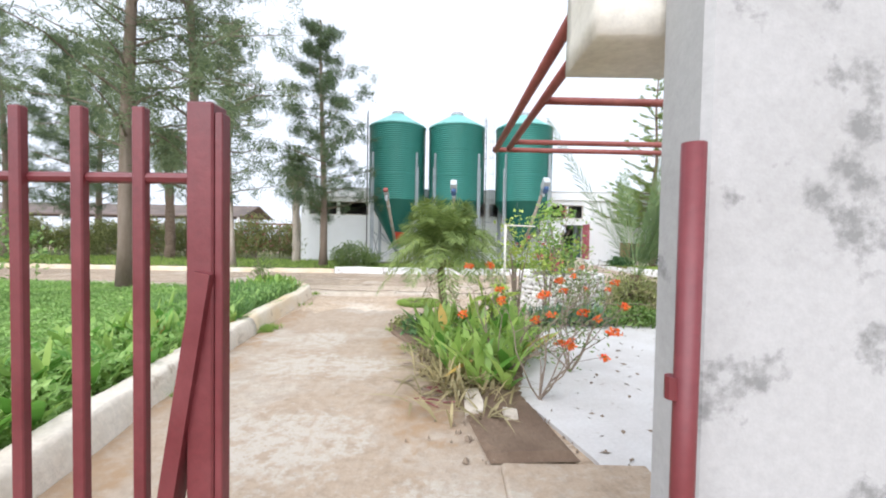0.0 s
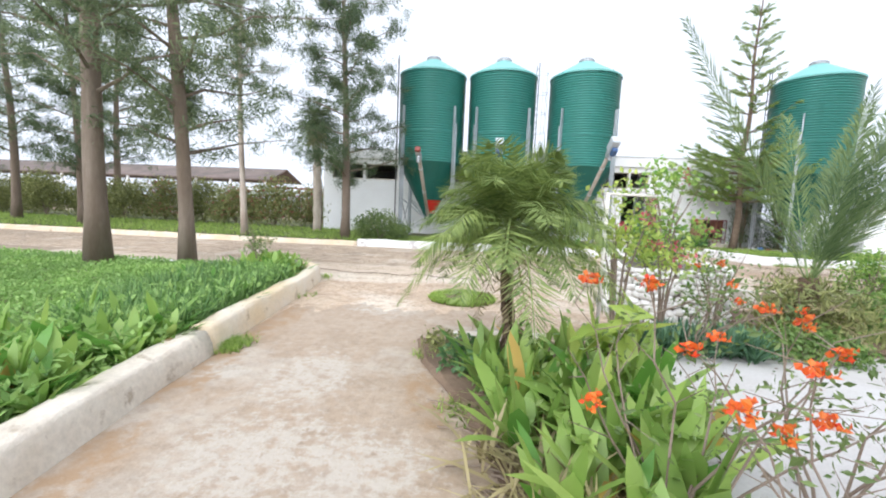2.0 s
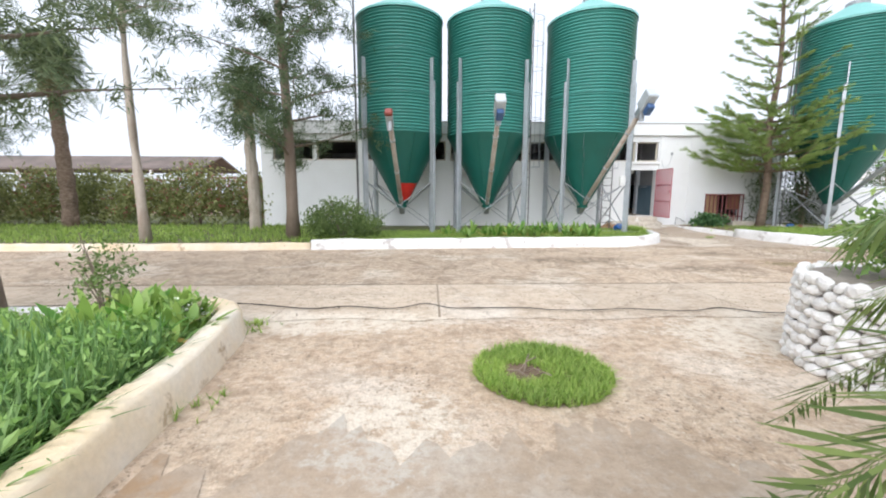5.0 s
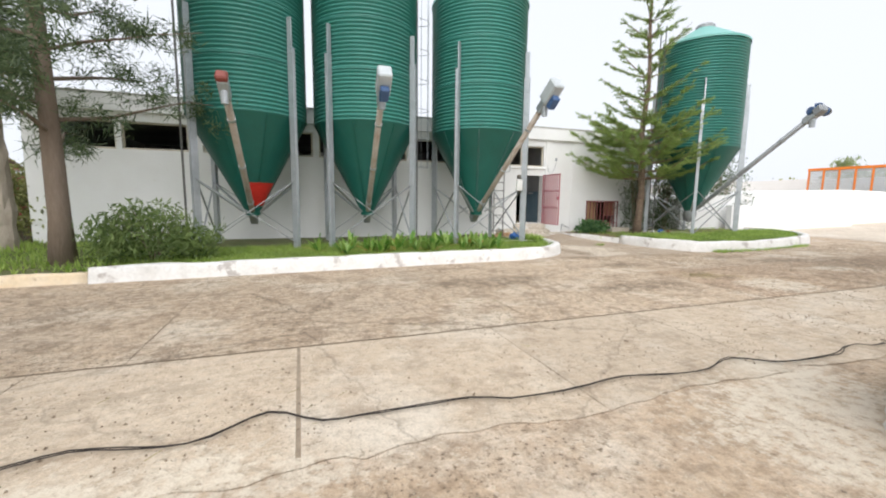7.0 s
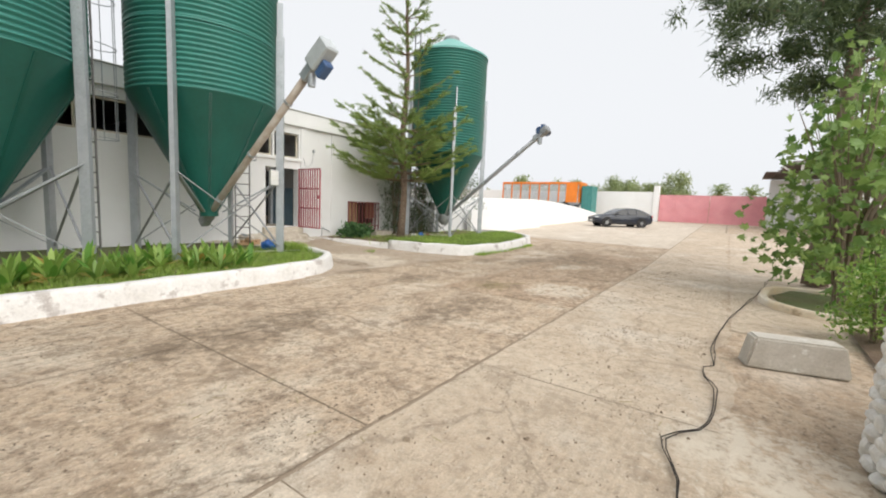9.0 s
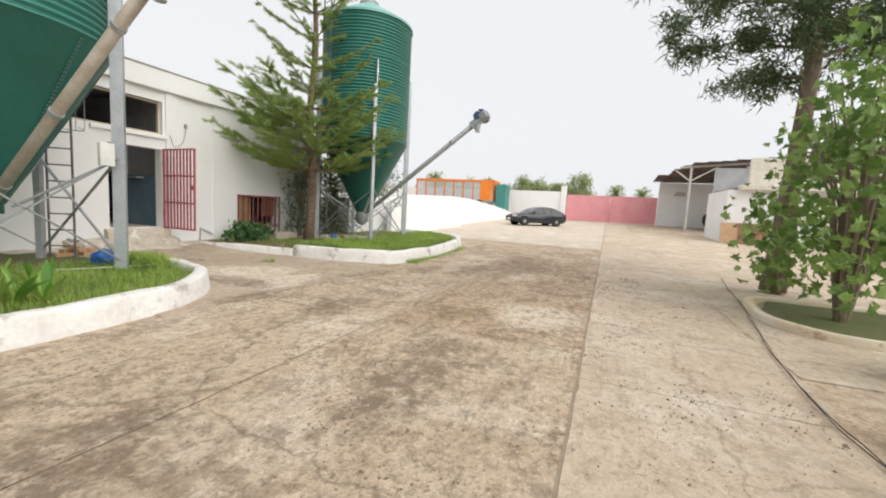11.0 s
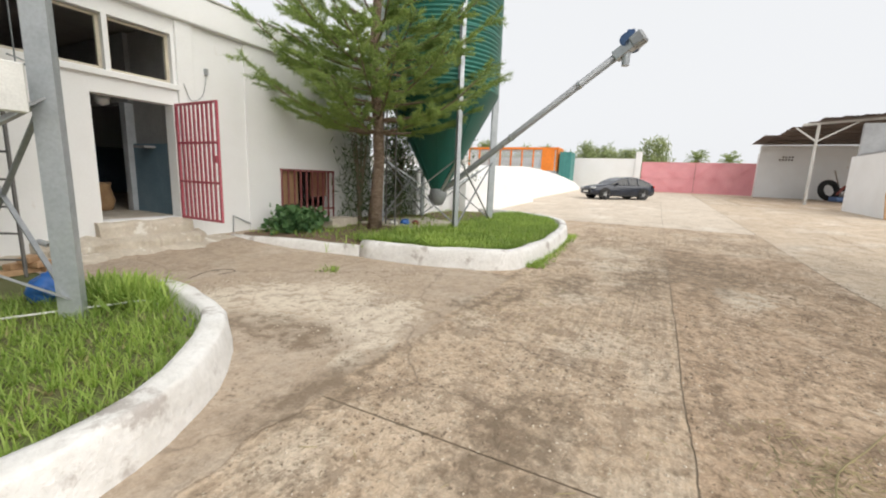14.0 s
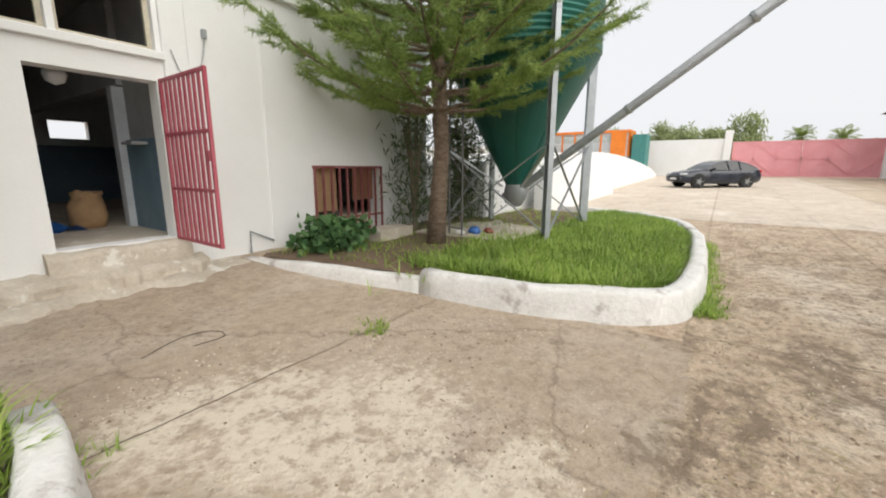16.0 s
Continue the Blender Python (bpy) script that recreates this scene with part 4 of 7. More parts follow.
for k in range(10):
    x = 0.02 + 1.72 * k / 9
    part("bar", boxed(x, x + 0.035, -0.02, 0.015, 0.05, 1.26), "brown_red", grille)
for k, (x0, x1, z0, mat) in enumerate(((0.08, 0.7, 0.45, "board_light"), (1.15, 1.72, 0.62, "board"))):
    part("plank", boxed(x0, x1, 0.2 + 0.02 * k, 0.23 + 0.02 * k, z0, 1.27), mat, grille, "weathered brown plank behind the bars")
# small fittings on the facade
solo("wall_pipe", tubed([(9.35, FY - 0.03, 0.15), (9.35, FY - 0.06, 0.55), (9.75, FY - 0.05, 0.35)], 0.018), "dull_steel", "bent grey water pipe on the barn wall", "pipe")
solo("wall_wire", tubed(smooth_line([(8.5, FY - 0.07, 3.0), (8.62, FY - 0.07, 2.72), (8.85, FY - 0.05, 2.85), (8.95, FY - 0.05, 3.25)], 0.1), 0.007, 5), "dull_steel", "loose grey wire hanging on the barn wall", "wire")
solo("wall_bracket", boxed(8.93, 8.98, FY - 0.07, FY, 3.25, 3.36), "dull_steel", "small grey wall bracket", "bracket")


# ---- silos ----
def silo(cx, cy, label, auger_to, motor, red=False, ladder=None, base=0.17):
    R, Z0, Z1, ZT = 1.5, 3.68, 7.62, 8.5
    s = thing("feed_silo", label, "silo", (cx, cy, base), group="feed silos")
    zb = -base
    prof = []
    n_r = 38
    for k in range(n_r * 6 + 1):
        z = Z0 + (Z1 - Z0) * k / (n_r * 6)
        prof.append((R + 0.032 * math.cos(2 * math.pi * k / 6), z + zb))
    part("drum", revolve(bmesh.new(), prof, 72), "green", s, "corrugated green steel drum", smooth=True)
    for z in (Z0, Z0 + 1.31, Z0 + 2.63):
        part("seam", revolve(bmesh.new(), [(R + 0.02, z + zb - 0.02), (R + 0.032, z + zb - 0.01), (R + 0.032, z + zb + 0.01), (R + 0.02, z + zb + 0.02)], 72), "green", s)
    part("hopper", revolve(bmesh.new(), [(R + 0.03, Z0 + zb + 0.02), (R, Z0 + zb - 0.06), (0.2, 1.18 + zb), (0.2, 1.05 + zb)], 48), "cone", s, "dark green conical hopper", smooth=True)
    for k in range(8):
        w = 2 * math.pi * (k + 0.5) / 8
        bm = bmesh.new()
        bar(bm, (math.cos(w) * (R + 0.004), math.sin(w) * (R + 0.004), Z0 - 0.06 + zb), (math.cos(w) * 0.21, math.sin(w) * 0.21, 1.2 + zb), 0.05, 0.014)
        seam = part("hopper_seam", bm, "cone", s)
        if cx > 4 and cx < 5:
            bm = bmesh.new()
            for q in range(46):
                f = (q + 0.5) / 46
                r, z = R + (0.21 - R) * f + 0.012, Z0 - 0.06 + (1.26 - Z0) * f + zb
                for off in (-0.018, 0.018):
                    bmesh.ops.create_icosphere(bm, subdivisions=1, radius=0.008, matrix=Matrix.Translation((math.cos(w) * r - math.sin(w) * off, math.sin(w) * r + math.cos(w) * off, z)))
            tagged(part("rivets", bm, "dull_steel", seam, "rows of small steel rivets"), kind="stuff")
    part("roof", revolve(bmesh.new(), [(R + 0.06, Z1 + zb - 0.05), (R + 0.06, Z1 + zb + 0.02), (0.34, ZT - 0.14 + zb), (0.3, ZT - 0.12 + zb)], 36), "silo_roof", s, "pale green conical roof")
    part("roof_cap", revolve(bmesh.new(), [(0.34, ZT - 0.2 + zb), (0.34, ZT - 0.04 + zb), (0.28, ZT + 0.02 + zb), (0.0, ZT + 0.06 + zb)], 20), "dull_steel", s)
    for sx in (-1, 1):
        for sy in (-1, 1):
            x, y = sx * 1.14, sy * 1.14
            leg = bmesh.new()
            m = Matrix.Translation((x, y, zb)) @ pose(0, 0, 0, 0, 0, 45 if sx * sy > 0 else -45)
            chan = ((-0.085, -0.012), (0.085, -0.012), (0.085, 0.08), (0.068, 0.08), (0.068, 0.008), (-0.068, 0.008), (-0.068, 0.08), (-0.085, 0.08))
            lo, hi = [[leg.verts.new(m @ Vector((u, v, z))) for u, v in chan] for z in (0.03, 5.35)]
            leg.faces.new(lo[::-1]), leg.faces.new(hi)
            for k in range(8):
                leg.faces.new((lo[k], lo[(k + 1) % 8], hi[(k + 1) % 8], hi[k]))
            l = part("leg", leg, "steel", s, "galvanised steel leg")
            part("tie_plate", box(bmesh.new(), -0.065, 0.065, -0.02, 0.02, 5.35, 6.1, 0, m), "steel", l)
            part("foot_plate", box(bmesh.new(), -0.16, 0.16, -0.12, 0.12, 0.0, 0.03, 0, m), "steel", l)
            for k in range(7):
                z = 3.85 + 0.34 * k + zb
                part("bolt", boxed(x * 1.02 - 0.016, x * 1.02 + 0.016, y * 1.02 - 0.016, y * 1.02 + 0.016, z, z + 0.03), "dull_steel", l)
    cor = [(-1.14, -1.14), (1.14, -1.14), (1.14, 1.14), (-1.14, 1.14)]
    for (ax, ay), (bx, by) in zip(cor, cor[1:] + cor[:1]):
        part("brace", bar(bmesh.new(), (ax, ay, 0.35 + zb), (bx, by, 2.0 + zb), 0.04, 0.02), "dull_steel", s)
        part("brace", bar(bmesh.new(), (bx, by, 0.35 + zb), (ax, ay, 2.0 + zb), 0.04, 0.02), "dull_steel", s)
    for ax, ay in cor:
        part("strut", bar(bmesh.new(), (ax * 0.97, ay * 0.97, 1.95 + zb), (ax * 0.19, ay * 0.19, 1.16 + zb), 0.07, 0.03), "steel", s)
    if motor == "big":
        part("boot", revolve(bmesh.new(), [(0.22, 1.2 + zb), (0.25, 1.08 + zb), (0.22, 0.92 + zb), (0.12, 0.74 + zb), (0.0, 0.72 + zb)], 20), "dull_steel", s, "galvanised outlet boot", smooth=True)
    else:
        part("boot", revolve(bmesh.new(), [(0.2, 1.2 + zb), (0.16, 1.08 + zb), (0.11, 0.98 + zb), (0.0, 0.97 + zb)], 20), "dull_steel", s, "galvanised outlet boot", smooth=True)
    e = Vector(auger_to) - Vector((cx, cy, base))
    a0 = Vector((0, 0, 1.0 + zb)) - Vector((e.x, e.y, 0)).normalized() * 0.2
    a0.z -= 0.08
    dirn = (e - a0).normalized()
    part("auger_tube", tubed([a0, a0 + dirn * 0.6, e], [0.075, 0.075, 0.075], 14), "rusty_steel" if motor != "big" else "dull_steel", s, "long inclined auger tube", smooth=True)
    part("trough", box(bmesh.new(), -0.12, 0.12, -0.1, 0.1, -0.08, 0.3, 0.02, Matrix.Translation(a0) @ dirn.to_track_quat("Z", "X").to_matrix().to_4x4()), "dull_steel", s, "dusty intake trough")
    for f in (0.18, 0.5, 0.82):
        q = a0.lerp(e, f)
        part("clamp", tubed([q - dirn * 0.025, q + dirn * 0.025], 0.088, 14), "steel", s)
    m = Matrix.Translation(e) @ dirn.to_track_quat("Z", "X").to_matrix().to_4x4()
    part("outlet_head", box(bmesh.new(), -0.1, 0.1, -0.1, 0.1, -0.25, 0.18, 0.015, m), "steel", s)
    part("spout", tubed([e + Vector((0, 0, -0.02)), e + Vector((0, 0, -0.32))], [0.085, 0.07], 12), "steel", s)
    if motor == "box":
        part("motor_cover", box(bmesh.new(), -0.17, 0.17, -0.15, 0.15, 0.05, 0.62, 0.03, m), "box_grey", s, "grey sheet metal motor cover")
        part("motor", box(bmesh.new(), -0.34, -0.17, -0.1, 0.1, 0.05, 0.38, 0.03, m), "motor_blue", s, "dark blue electric motor")
    elif motor == "red":
        part("motor", box(bmesh.new(), -0.11, 0.11, -0.11, 0.11, 0.18, 0.32, 0.03, m), "motor_red", s, "small red motor")
    else:
        side = Vector((dirn.y, -dirn.x, 0)).normalized()
        mo = part("motor", tubed([e + Vector((0, 0, 0.14)) - side * 0.4, e + Vector((0, 0, 0.14)) + side * 0.1], 0.125, 16), "motor_blue", s, "dark blue electric motor")
        part("fan_cover", tubed([e + Vector((0, 0, 0.14)) - side * 0.5, e + Vector((0, 0, 0.14)) - side * 0.4], [0.1, 0.135], 16), "dark_steel", mo)
        part("terminal_box", box(bmesh.new(), -0.07, 0.07, -0.07, 0.07, 0.0, 0.12, 0.01, Matrix.Translation(e + Vector((0, 0, 0.25)) - side * 0.15)), "motor_blue", mo)
        part("gearbox", box(bmesh.new(), -0.12, 0.12, -0.12, 0.12, 0.1, 0.36, 0.03, m), "dull_steel", s)
    if red:
        bm = bmesh.new()
        pts = [(0.28, 1.32), (0.62, 1.95)]
        rows2 = []
        for r, z in pts:
            rows2.append([bm.verts.new(((r + 0.012) * math.sin(w), -(r + 0.012) * math.cos(w), z + zb)) for w in [radians(-12 + 10 * k) for k in range(9)]])
        for k in range(8):
            bm.faces.new((rows2[0][k], rows2[0][k + 1], rows2[1][k + 1], rows2[1][k]))
        part("warning_label", bm, "red_label", s, "red patch on the hopper")
    if ladder is not None:
        w = radians(ladder)
        lx, ly = math.sin(w) * (R + 0.12), -math.cos(w) * (R + 0.12)
        tx, ty = math.cos(w) * 0.2, math.sin(w) * 0.2
        lad = part("ladder", tubed([(lx - tx, ly - ty, 0.2 + zb), (lx - tx, ly - ty, ZT - 0.1 + zb)], 0.02, 6), "dark_steel", s, "dark caged steel ladder")
        part("ladder_rail", tubed([(lx + tx, ly + ty, 0.2 + zb), (lx + tx, ly + ty, ZT - 0.1 + zb)], 0.02, 6), "dark_steel", lad)
        for k in range(27):
            z = 0.4 + 0.3 * k + zb
            part("rung", tubed([(lx - tx, ly - ty, z), (lx + tx, ly + ty, z)], 0.013, 5), "dark_steel", lad)
        for k in range(7 if ladder > 0 else 0):
            z = 2.6 + 0.9 * k + zb
            ox, oy = math.sin(w), -math.cos(w)
            ring = [(lx + tx * 1.6 * math.cos(b) + ox * 0.5 * math.sin(b), ly + ty * 1.6 * math.cos(b) + oy * 0.5 * math.sin(b), z) for b in [math.pi * q / 10 for q in range(11)]]
            part("hoop", tubed(ring, 0.01, 5), "steel", lad)
        for b in (0.25, 0.5, 0.75) if ladder > 0 else ():
            hx = lx + tx * 1.6 * math.cos(math.pi * b) + (math.sin(w)) * 0.5 * math.sin(math.pi * b)
            hy = ly + ty * 1.6 * math.cos(math.pi * b) + (-math.cos(w)) * 0.5 * math.sin(math.pi * b)
            part("cage_strip", tubed([(hx, hy, 2.6 + zb), (hx, hy, 8.0 + zb)], 0.008, 4), "steel", lad)
    return s


silo(-2.7, 22.4, "green corrugated feed silo with a red patch on its hopper", (-2.78, 18.95, 3.7), "red", True, -75)
silo(0.55, 22.45, "green corrugated feed silo with a grey motor cover", (0.36, 18.95, 3.85), "box", False, 100)
silo(4.22, 22.35, "green corrugated feed silo beside the barn door", (4.5, 18.85, 4.0), "box", False, 125)
silo(13.95, 22.25, "green corrugated feed silo behind the pine", (12.88, 17.65, 4.1), "big", False, -110)

solo("switch_box", boxed(5.0, 5.2, 21.0, 21.08, 1.85, 2.2, 0.01), "plate", "white electric switch box strapped to a silo leg", "box")
solo("silo_footing", rough_block(12.3, 15.6, 20.75, 23.7, 0.05, 0.27, 6, 8, 0.02), "step", "low rough concrete footing under the silo", "footing", kind="structure")


# ---- entrance: gate, wall, pipe frame ----
gate_leaf = thing("entrance_gate", "open dark red steel bar gate at the entrance", "gate", (-0.745, 1.32, -0.02))
part("post", boxed(-0.04, 0.04, -0.04, 0.04, 0.0, 2.12, 0.006), "gate_red", gate_leaf)
part("edge_strip", boxed(0.042, 0.066, -0.035, 0.01, 0.0, 2.09, 0.003), "gate_red", gate_leaf)
part("brace", bar(bmesh.new(), (-0.13, -0.02, 0.72), (0.02, -0.03, 1.62), 0.06, 0.05), "gate_red", gate_leaf)
part("brace", bar(bmesh.new(), (-0.22, -0.02, 0.0), (-0.13, -0.02, 0.75), 0.06, 0.05), "gate_red", gate_leaf)
for z in (0.25, 1.9):
    part("rail", tubed([(-0.04, 0, z), (-1.4, 0.05, z)], 0.017, 8), "gate_red", gate_leaf)
for k in range(7):
    x = -0.2 - 0.186 * k
    part("bar", boxed(x - 0.019, x + 0.019, -0.015, 0.015, 0.05, 2.11, 0.004), "gate_red", gate_leaf)
wall_e = thing("entrance_wall", "white plastered entrance wall with grey mould stains", "wall", kind="structure")
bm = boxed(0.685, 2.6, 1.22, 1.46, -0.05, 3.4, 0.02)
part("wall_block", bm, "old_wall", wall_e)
part("beam", rough_block(0.48, 2.2, 1.48, 1.85, 2.41, 3.0, 3, 5, 0.03), "cream", wall_e, "cream concrete beam end", smooth=True)
solo("gate_post", tubed([(0.615, 1.15, -0.02), (0.615, 1.15, 1.97)], 0.03, 14), "gate_red", "dark red steel gate post against the wall", "post", smooth=True)
solo("gate_latch", tubed([(0.588, 1.16, 1.3), (0.588, 1.16, 1.36)], 0.022, 10), "gate_red", "rusty round gate latch", "latch")
pf = thing("pipe_frame", "red painted pipe frame overhead beside the entrance", "frame")
for p in ([(0.55, 2.0, 2.74), (0.55, 4.85, 2.74)], [(0.70, 2.0, 2.76), (0.70, 4.8, 2.76)]):
    part("pipe", tubed(p, 0.032, 10), "pipe_red", pf, smooth=True)
for y, x0 in ((4.85, 0.52), (4.46, 0.69), (3.15, 0.69)):
    part("pipe", tubed([(x0, y, 2.75), (6.0, y + 0.1, 2.75)], 0.028, 10), "pipe_red", pf, smooth=True)
solo("frame_support", tubed([(5.6, 4.9, -0.02), (5.6, 4.9, 2.73)], 0.04, 10), "pipe_red", "red pipe post under the frame", "post", smooth=True)
# closing wall behind the walker
back_wall = thing("garden_wall", "plain white garden wall behind the entrance", "wall", kind="structure")
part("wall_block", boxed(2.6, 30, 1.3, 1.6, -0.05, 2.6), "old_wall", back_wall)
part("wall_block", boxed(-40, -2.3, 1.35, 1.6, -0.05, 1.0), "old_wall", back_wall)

# ---- stone planter ----
PC = (2.92, 10.26)
planter = thing("stone_planter", "round planter of white painted rubble stones", "planter", (PC[0], PC[1], 0))
part("core", revolve(bmesh.new(), [(0.98, -0.02), (0.93, 0.84), (0.75, 0.86), (0.0, 0.8)], 40), "mortar", planter, "dark joints and soil")
stone_meshes = []
for k in range(8):
    rnd = random.Random(40 + k)
    bm = bmesh.new()
    bmesh.ops.create_icosphere(bm, subdivisions=2, radius=0.1)
    for v in bm.verts:
        v.co *= 1 + 0.32 * noise.noise(v.co * 9 + Vector((k * 3.1, 0, 0)))
    stone_meshes.append(mesh_of("stone", bm, "stone"))
rnd = random.Random(9)
for row in range(9):
    z = 0.05 + 0.098 * row
    rad = 1.0 - 0.05 * z
    count = int(2 * math.pi * rad / 0.15)
    for k in range(count):
        w = 2 * math.pi * (k + 0.5 * (row % 2) + rnd.uniform(-0.16, 0.16)) / count
        o = part("stone", rnd.choice(stone_meshes), "stone", planter)
        o.matrix_basis = pose(rad * math.cos(w), rad * math.sin(w), z + rnd.uniform(-0.02, 0.02), rnd.uniform(-25, 25), rnd.uniform(-25, 25), math.degrees(w)) @ Matrix.Diagonal((rnd.uniform(0.5, 0.75), rnd.uniform(0.6, 1.1), rnd.uniform(0.5, 0.75), 1))

# ---- yard clutter ----
cable_pts = [(-8, 12.6), (-5.5, 12.75), (-4.3, 12.7), (-3.35, 12.43), (-2.79, 12.53), (-2.15, 12.41), (-1.7, 12.65), (-1.34, 12.42), (-0.92, 12.4), (-0.25, 12.4), (0.04, 12.29), (0.64, 12.28), (1.17, 12.33), (1.7, 12.22), (2.05, 12.22), (2.5, 12.34), (2.78, 12.14), (3.1, 12.08), (3.7, 12.07), (3.95, 12.16), (4.25, 12.19), (4.36, 12.1), (5.28, 12.12), (6.6, 12.0), (7.9, 11.8), (10.05, 11.45), (12.4, 11.15), (14, 10.9)]
line = smooth_line([(x, y, 0.028) for x, y in cable_pts], 0.12)
rnd = random.Random(5)
solo("power_cable", tubed([p + Vector((0, 0.018 * noise.noise(p * 3), rnd.uniform(0, 0.004))) for p in line], 0.0045, 6), "cable", "thin black cable lying across the yard", "cable", smooth=True)
solo("power_cable", tubed([p + Vector((0, 0.03 * noise.noise(p * 1.3 + Vector((9, 0, 0))) + 0.016, rnd.uniform(0, 0.004))) for p in line], 0.0045, 6), "cable", "second black cable beside the first one", "cable", smooth=True)
bm = bmesh.new()
pr = [(-0.44, 0), (0.44, 0), (0.37, 0.33), (-0.37, 0.33)]
f0 = [bm.verts.new((x, -0.13, z)) for x, z in pr]
f1 = [bm.verts.new((x, 0.13, z)) for x, z in pr]
bm.faces.new(f0), bm.faces.new(f1[::-1])
for k in range(4):
    bm.faces.new((f0[k], f0[(k + 1) % 4], f1[(k + 1) % 4], f1[k]))
bmesh.ops.bevel(bm, geom=bm.edges[:], offset=0.02, segments=2, affect="EDGES")
solo("concrete_block", bm, "block", "loose tapered concrete kerb block on the apron", "block", (4.88, 11.45, 0.0), -76)
bm = bmesh.new()
bmesh.ops.create_icosphere(bm, subdivisions=4, radius=0.16)
for v in bm.verts:
    v.co *= 1.05 + 0.45 * noise.noise(v.co * 9) + 0.3 * abs(noise.noise(v.co * 24))
    v.co.z = max(v.co.z, -0.1)
solo("plastic_bag", bm, "bag", "crumpled blue plastic bag on the grass", "bag", (5.5, 21.9, 0.29), smooth=True)
# litter: small clods and chips on the road
rnd = random.Random(11)
V, F = [], []
made = 0
while made < 7000:
    x = rnd.uniform(-6, 16) if rnd.random() < 0.55 else rnd.uniform(4.5, 13)
    y = rnd.uniform(12.2, 18.6) if x < 6 else rnd.uniform(12.2, 23.5) if x < 9.5 else rnd.uniform(13, 18.5)
    if noise.noise(Vector((x * 0.55, y * 0.55, 3.3))) + 0.6 * noise.noise(Vector((x * 2.1, y * 2.1, 7.0))) < rnd.uniform(-0.15, 0.55):
        continue
    made += 1
    s = rnd.choice((0.004, 0.005, 0.006, 0.007, 0.009, 0.012)) * rnd.uniform(0.6, 1.3) * (2.0 if rnd.random() < 0.03 else 1)
    b = len(V)
    a = rnd.uniform(0, 6.28)
    for k in range(4):
        w = a + k * math.pi / 2
        r = s * rnd.uniform(0.6, 1.4)
        V.append((x + r * math.cos(w), y + r * math.sin(w), rise(x) + 0.004))
    V.append((x, y, rise(x) + 0.012 + s * 0.5))
    for k in range(4):
        F.append((b + k, b + (k + 1) % 4, b + 4))
tagged(new("yard_litter", raw_mesh("yard_litter", V, F, "litter")), "scattered dark clods and chips on the concrete", "litter", kind="stuff")
V, F = [], []
made = 0
while made < 900:
    x, y = rnd.uniform(6.5, 17), rnd.uniform(14.2, 18.6)
    if noise.noise(Vector((x * 0.8, y * 0.8, 5.1))) < rnd.uniform(-0.2, 0.45):
        continue
    made += 1
    s_c, a, b = rnd.uniform(0.014, 0.034), rnd.uniform(0, 6.28), len(V)
    for k in range(5):
        r = s_c * rnd.uniform(0.6, 1.4)
        V.append((x + r * math.cos(a + k * 1.257), y + r * math.sin(a + k * 1.257), rise(x) + 0.004))
    V.append((x + rnd.uniform(-0.3, 0.3) * s_c, y, rise(x) + 0.008 + s_c * 0.45))
    F.extend((b + k, b + (k + 1) % 5, b + 5) for k in range(5))
tagged(new("earth_clods", raw_mesh("earth_clods", V, F, "clod")), "small brown earth clods on the stained road", "clods", kind="stuff")
V, F = [], []
for _ in range(2600):
    x, y = rnd.uniform(3.5, 14), rnd.uniform(14.1, 18.6)
    if rnd.random() < 0.3:
        x, y = rnd.uniform(6.4, 9.4), rnd.uniform(18.9, 22.0)
    s_c, a, b = rnd.uniform(0.005, 0.013), rnd.uniform(0, 6.28), len(V)
    for k in range(4):
        r = s_c * rnd.uniform(0.5, 1.4)
        V.append((x + r * math.cos(a + k * 1.571), y + r * math.sin(a + k * 1.571), rise(x) + 0.005))
    V.append((x, y, rise(x) + 0.013 + s_c * 0.3))
    F.extend((b + k, b + (k + 1) % 4, b + 4) for k in range(4))
tagged(new("stone_chips", raw_mesh("stone_chips", V, F, "chip")), "scattered pale stone chips on the concrete", "chips", kind="stuff")
# straw
V, F = [], []
for _ in range(1100):
    x, y = (rnd.gauss(9.0, 0.9), rnd.gauss(18.3, 0.5)) if rnd.random() < 0.2 else (rnd.uniform(-4, 14), rnd.uniform(12.3, 18.6)) if rnd.random() < 0.6 else (rnd.gauss(6.5, 0.25), rnd.gauss(15.85, 0.2))
    a, L = rnd.uniform(0, 6.28), rnd.uniform(0.03, 0.11)
    b = len(V)
    dx, dy = math.cos(a) * L, math.sin(a) * L
    V.extend([(x, y, rise(x) + 0.016), (x + dx, y + dy, rise(x) + 0.018), (x + dx - dy * 0.05, y + dy + dx * 0.05, rise(x) + 0.02), (x - dy * 0.05, y + dx * 0.05, rise(x) + 0.018)])
    F.append((b, b + 1, b + 2, b + 3))
tagged(new("straw_litter", raw_mesh("straw_litter", V, F, "dry_grass")), "scattered dry straw stalks on the concrete", "straw", kind="stuff")

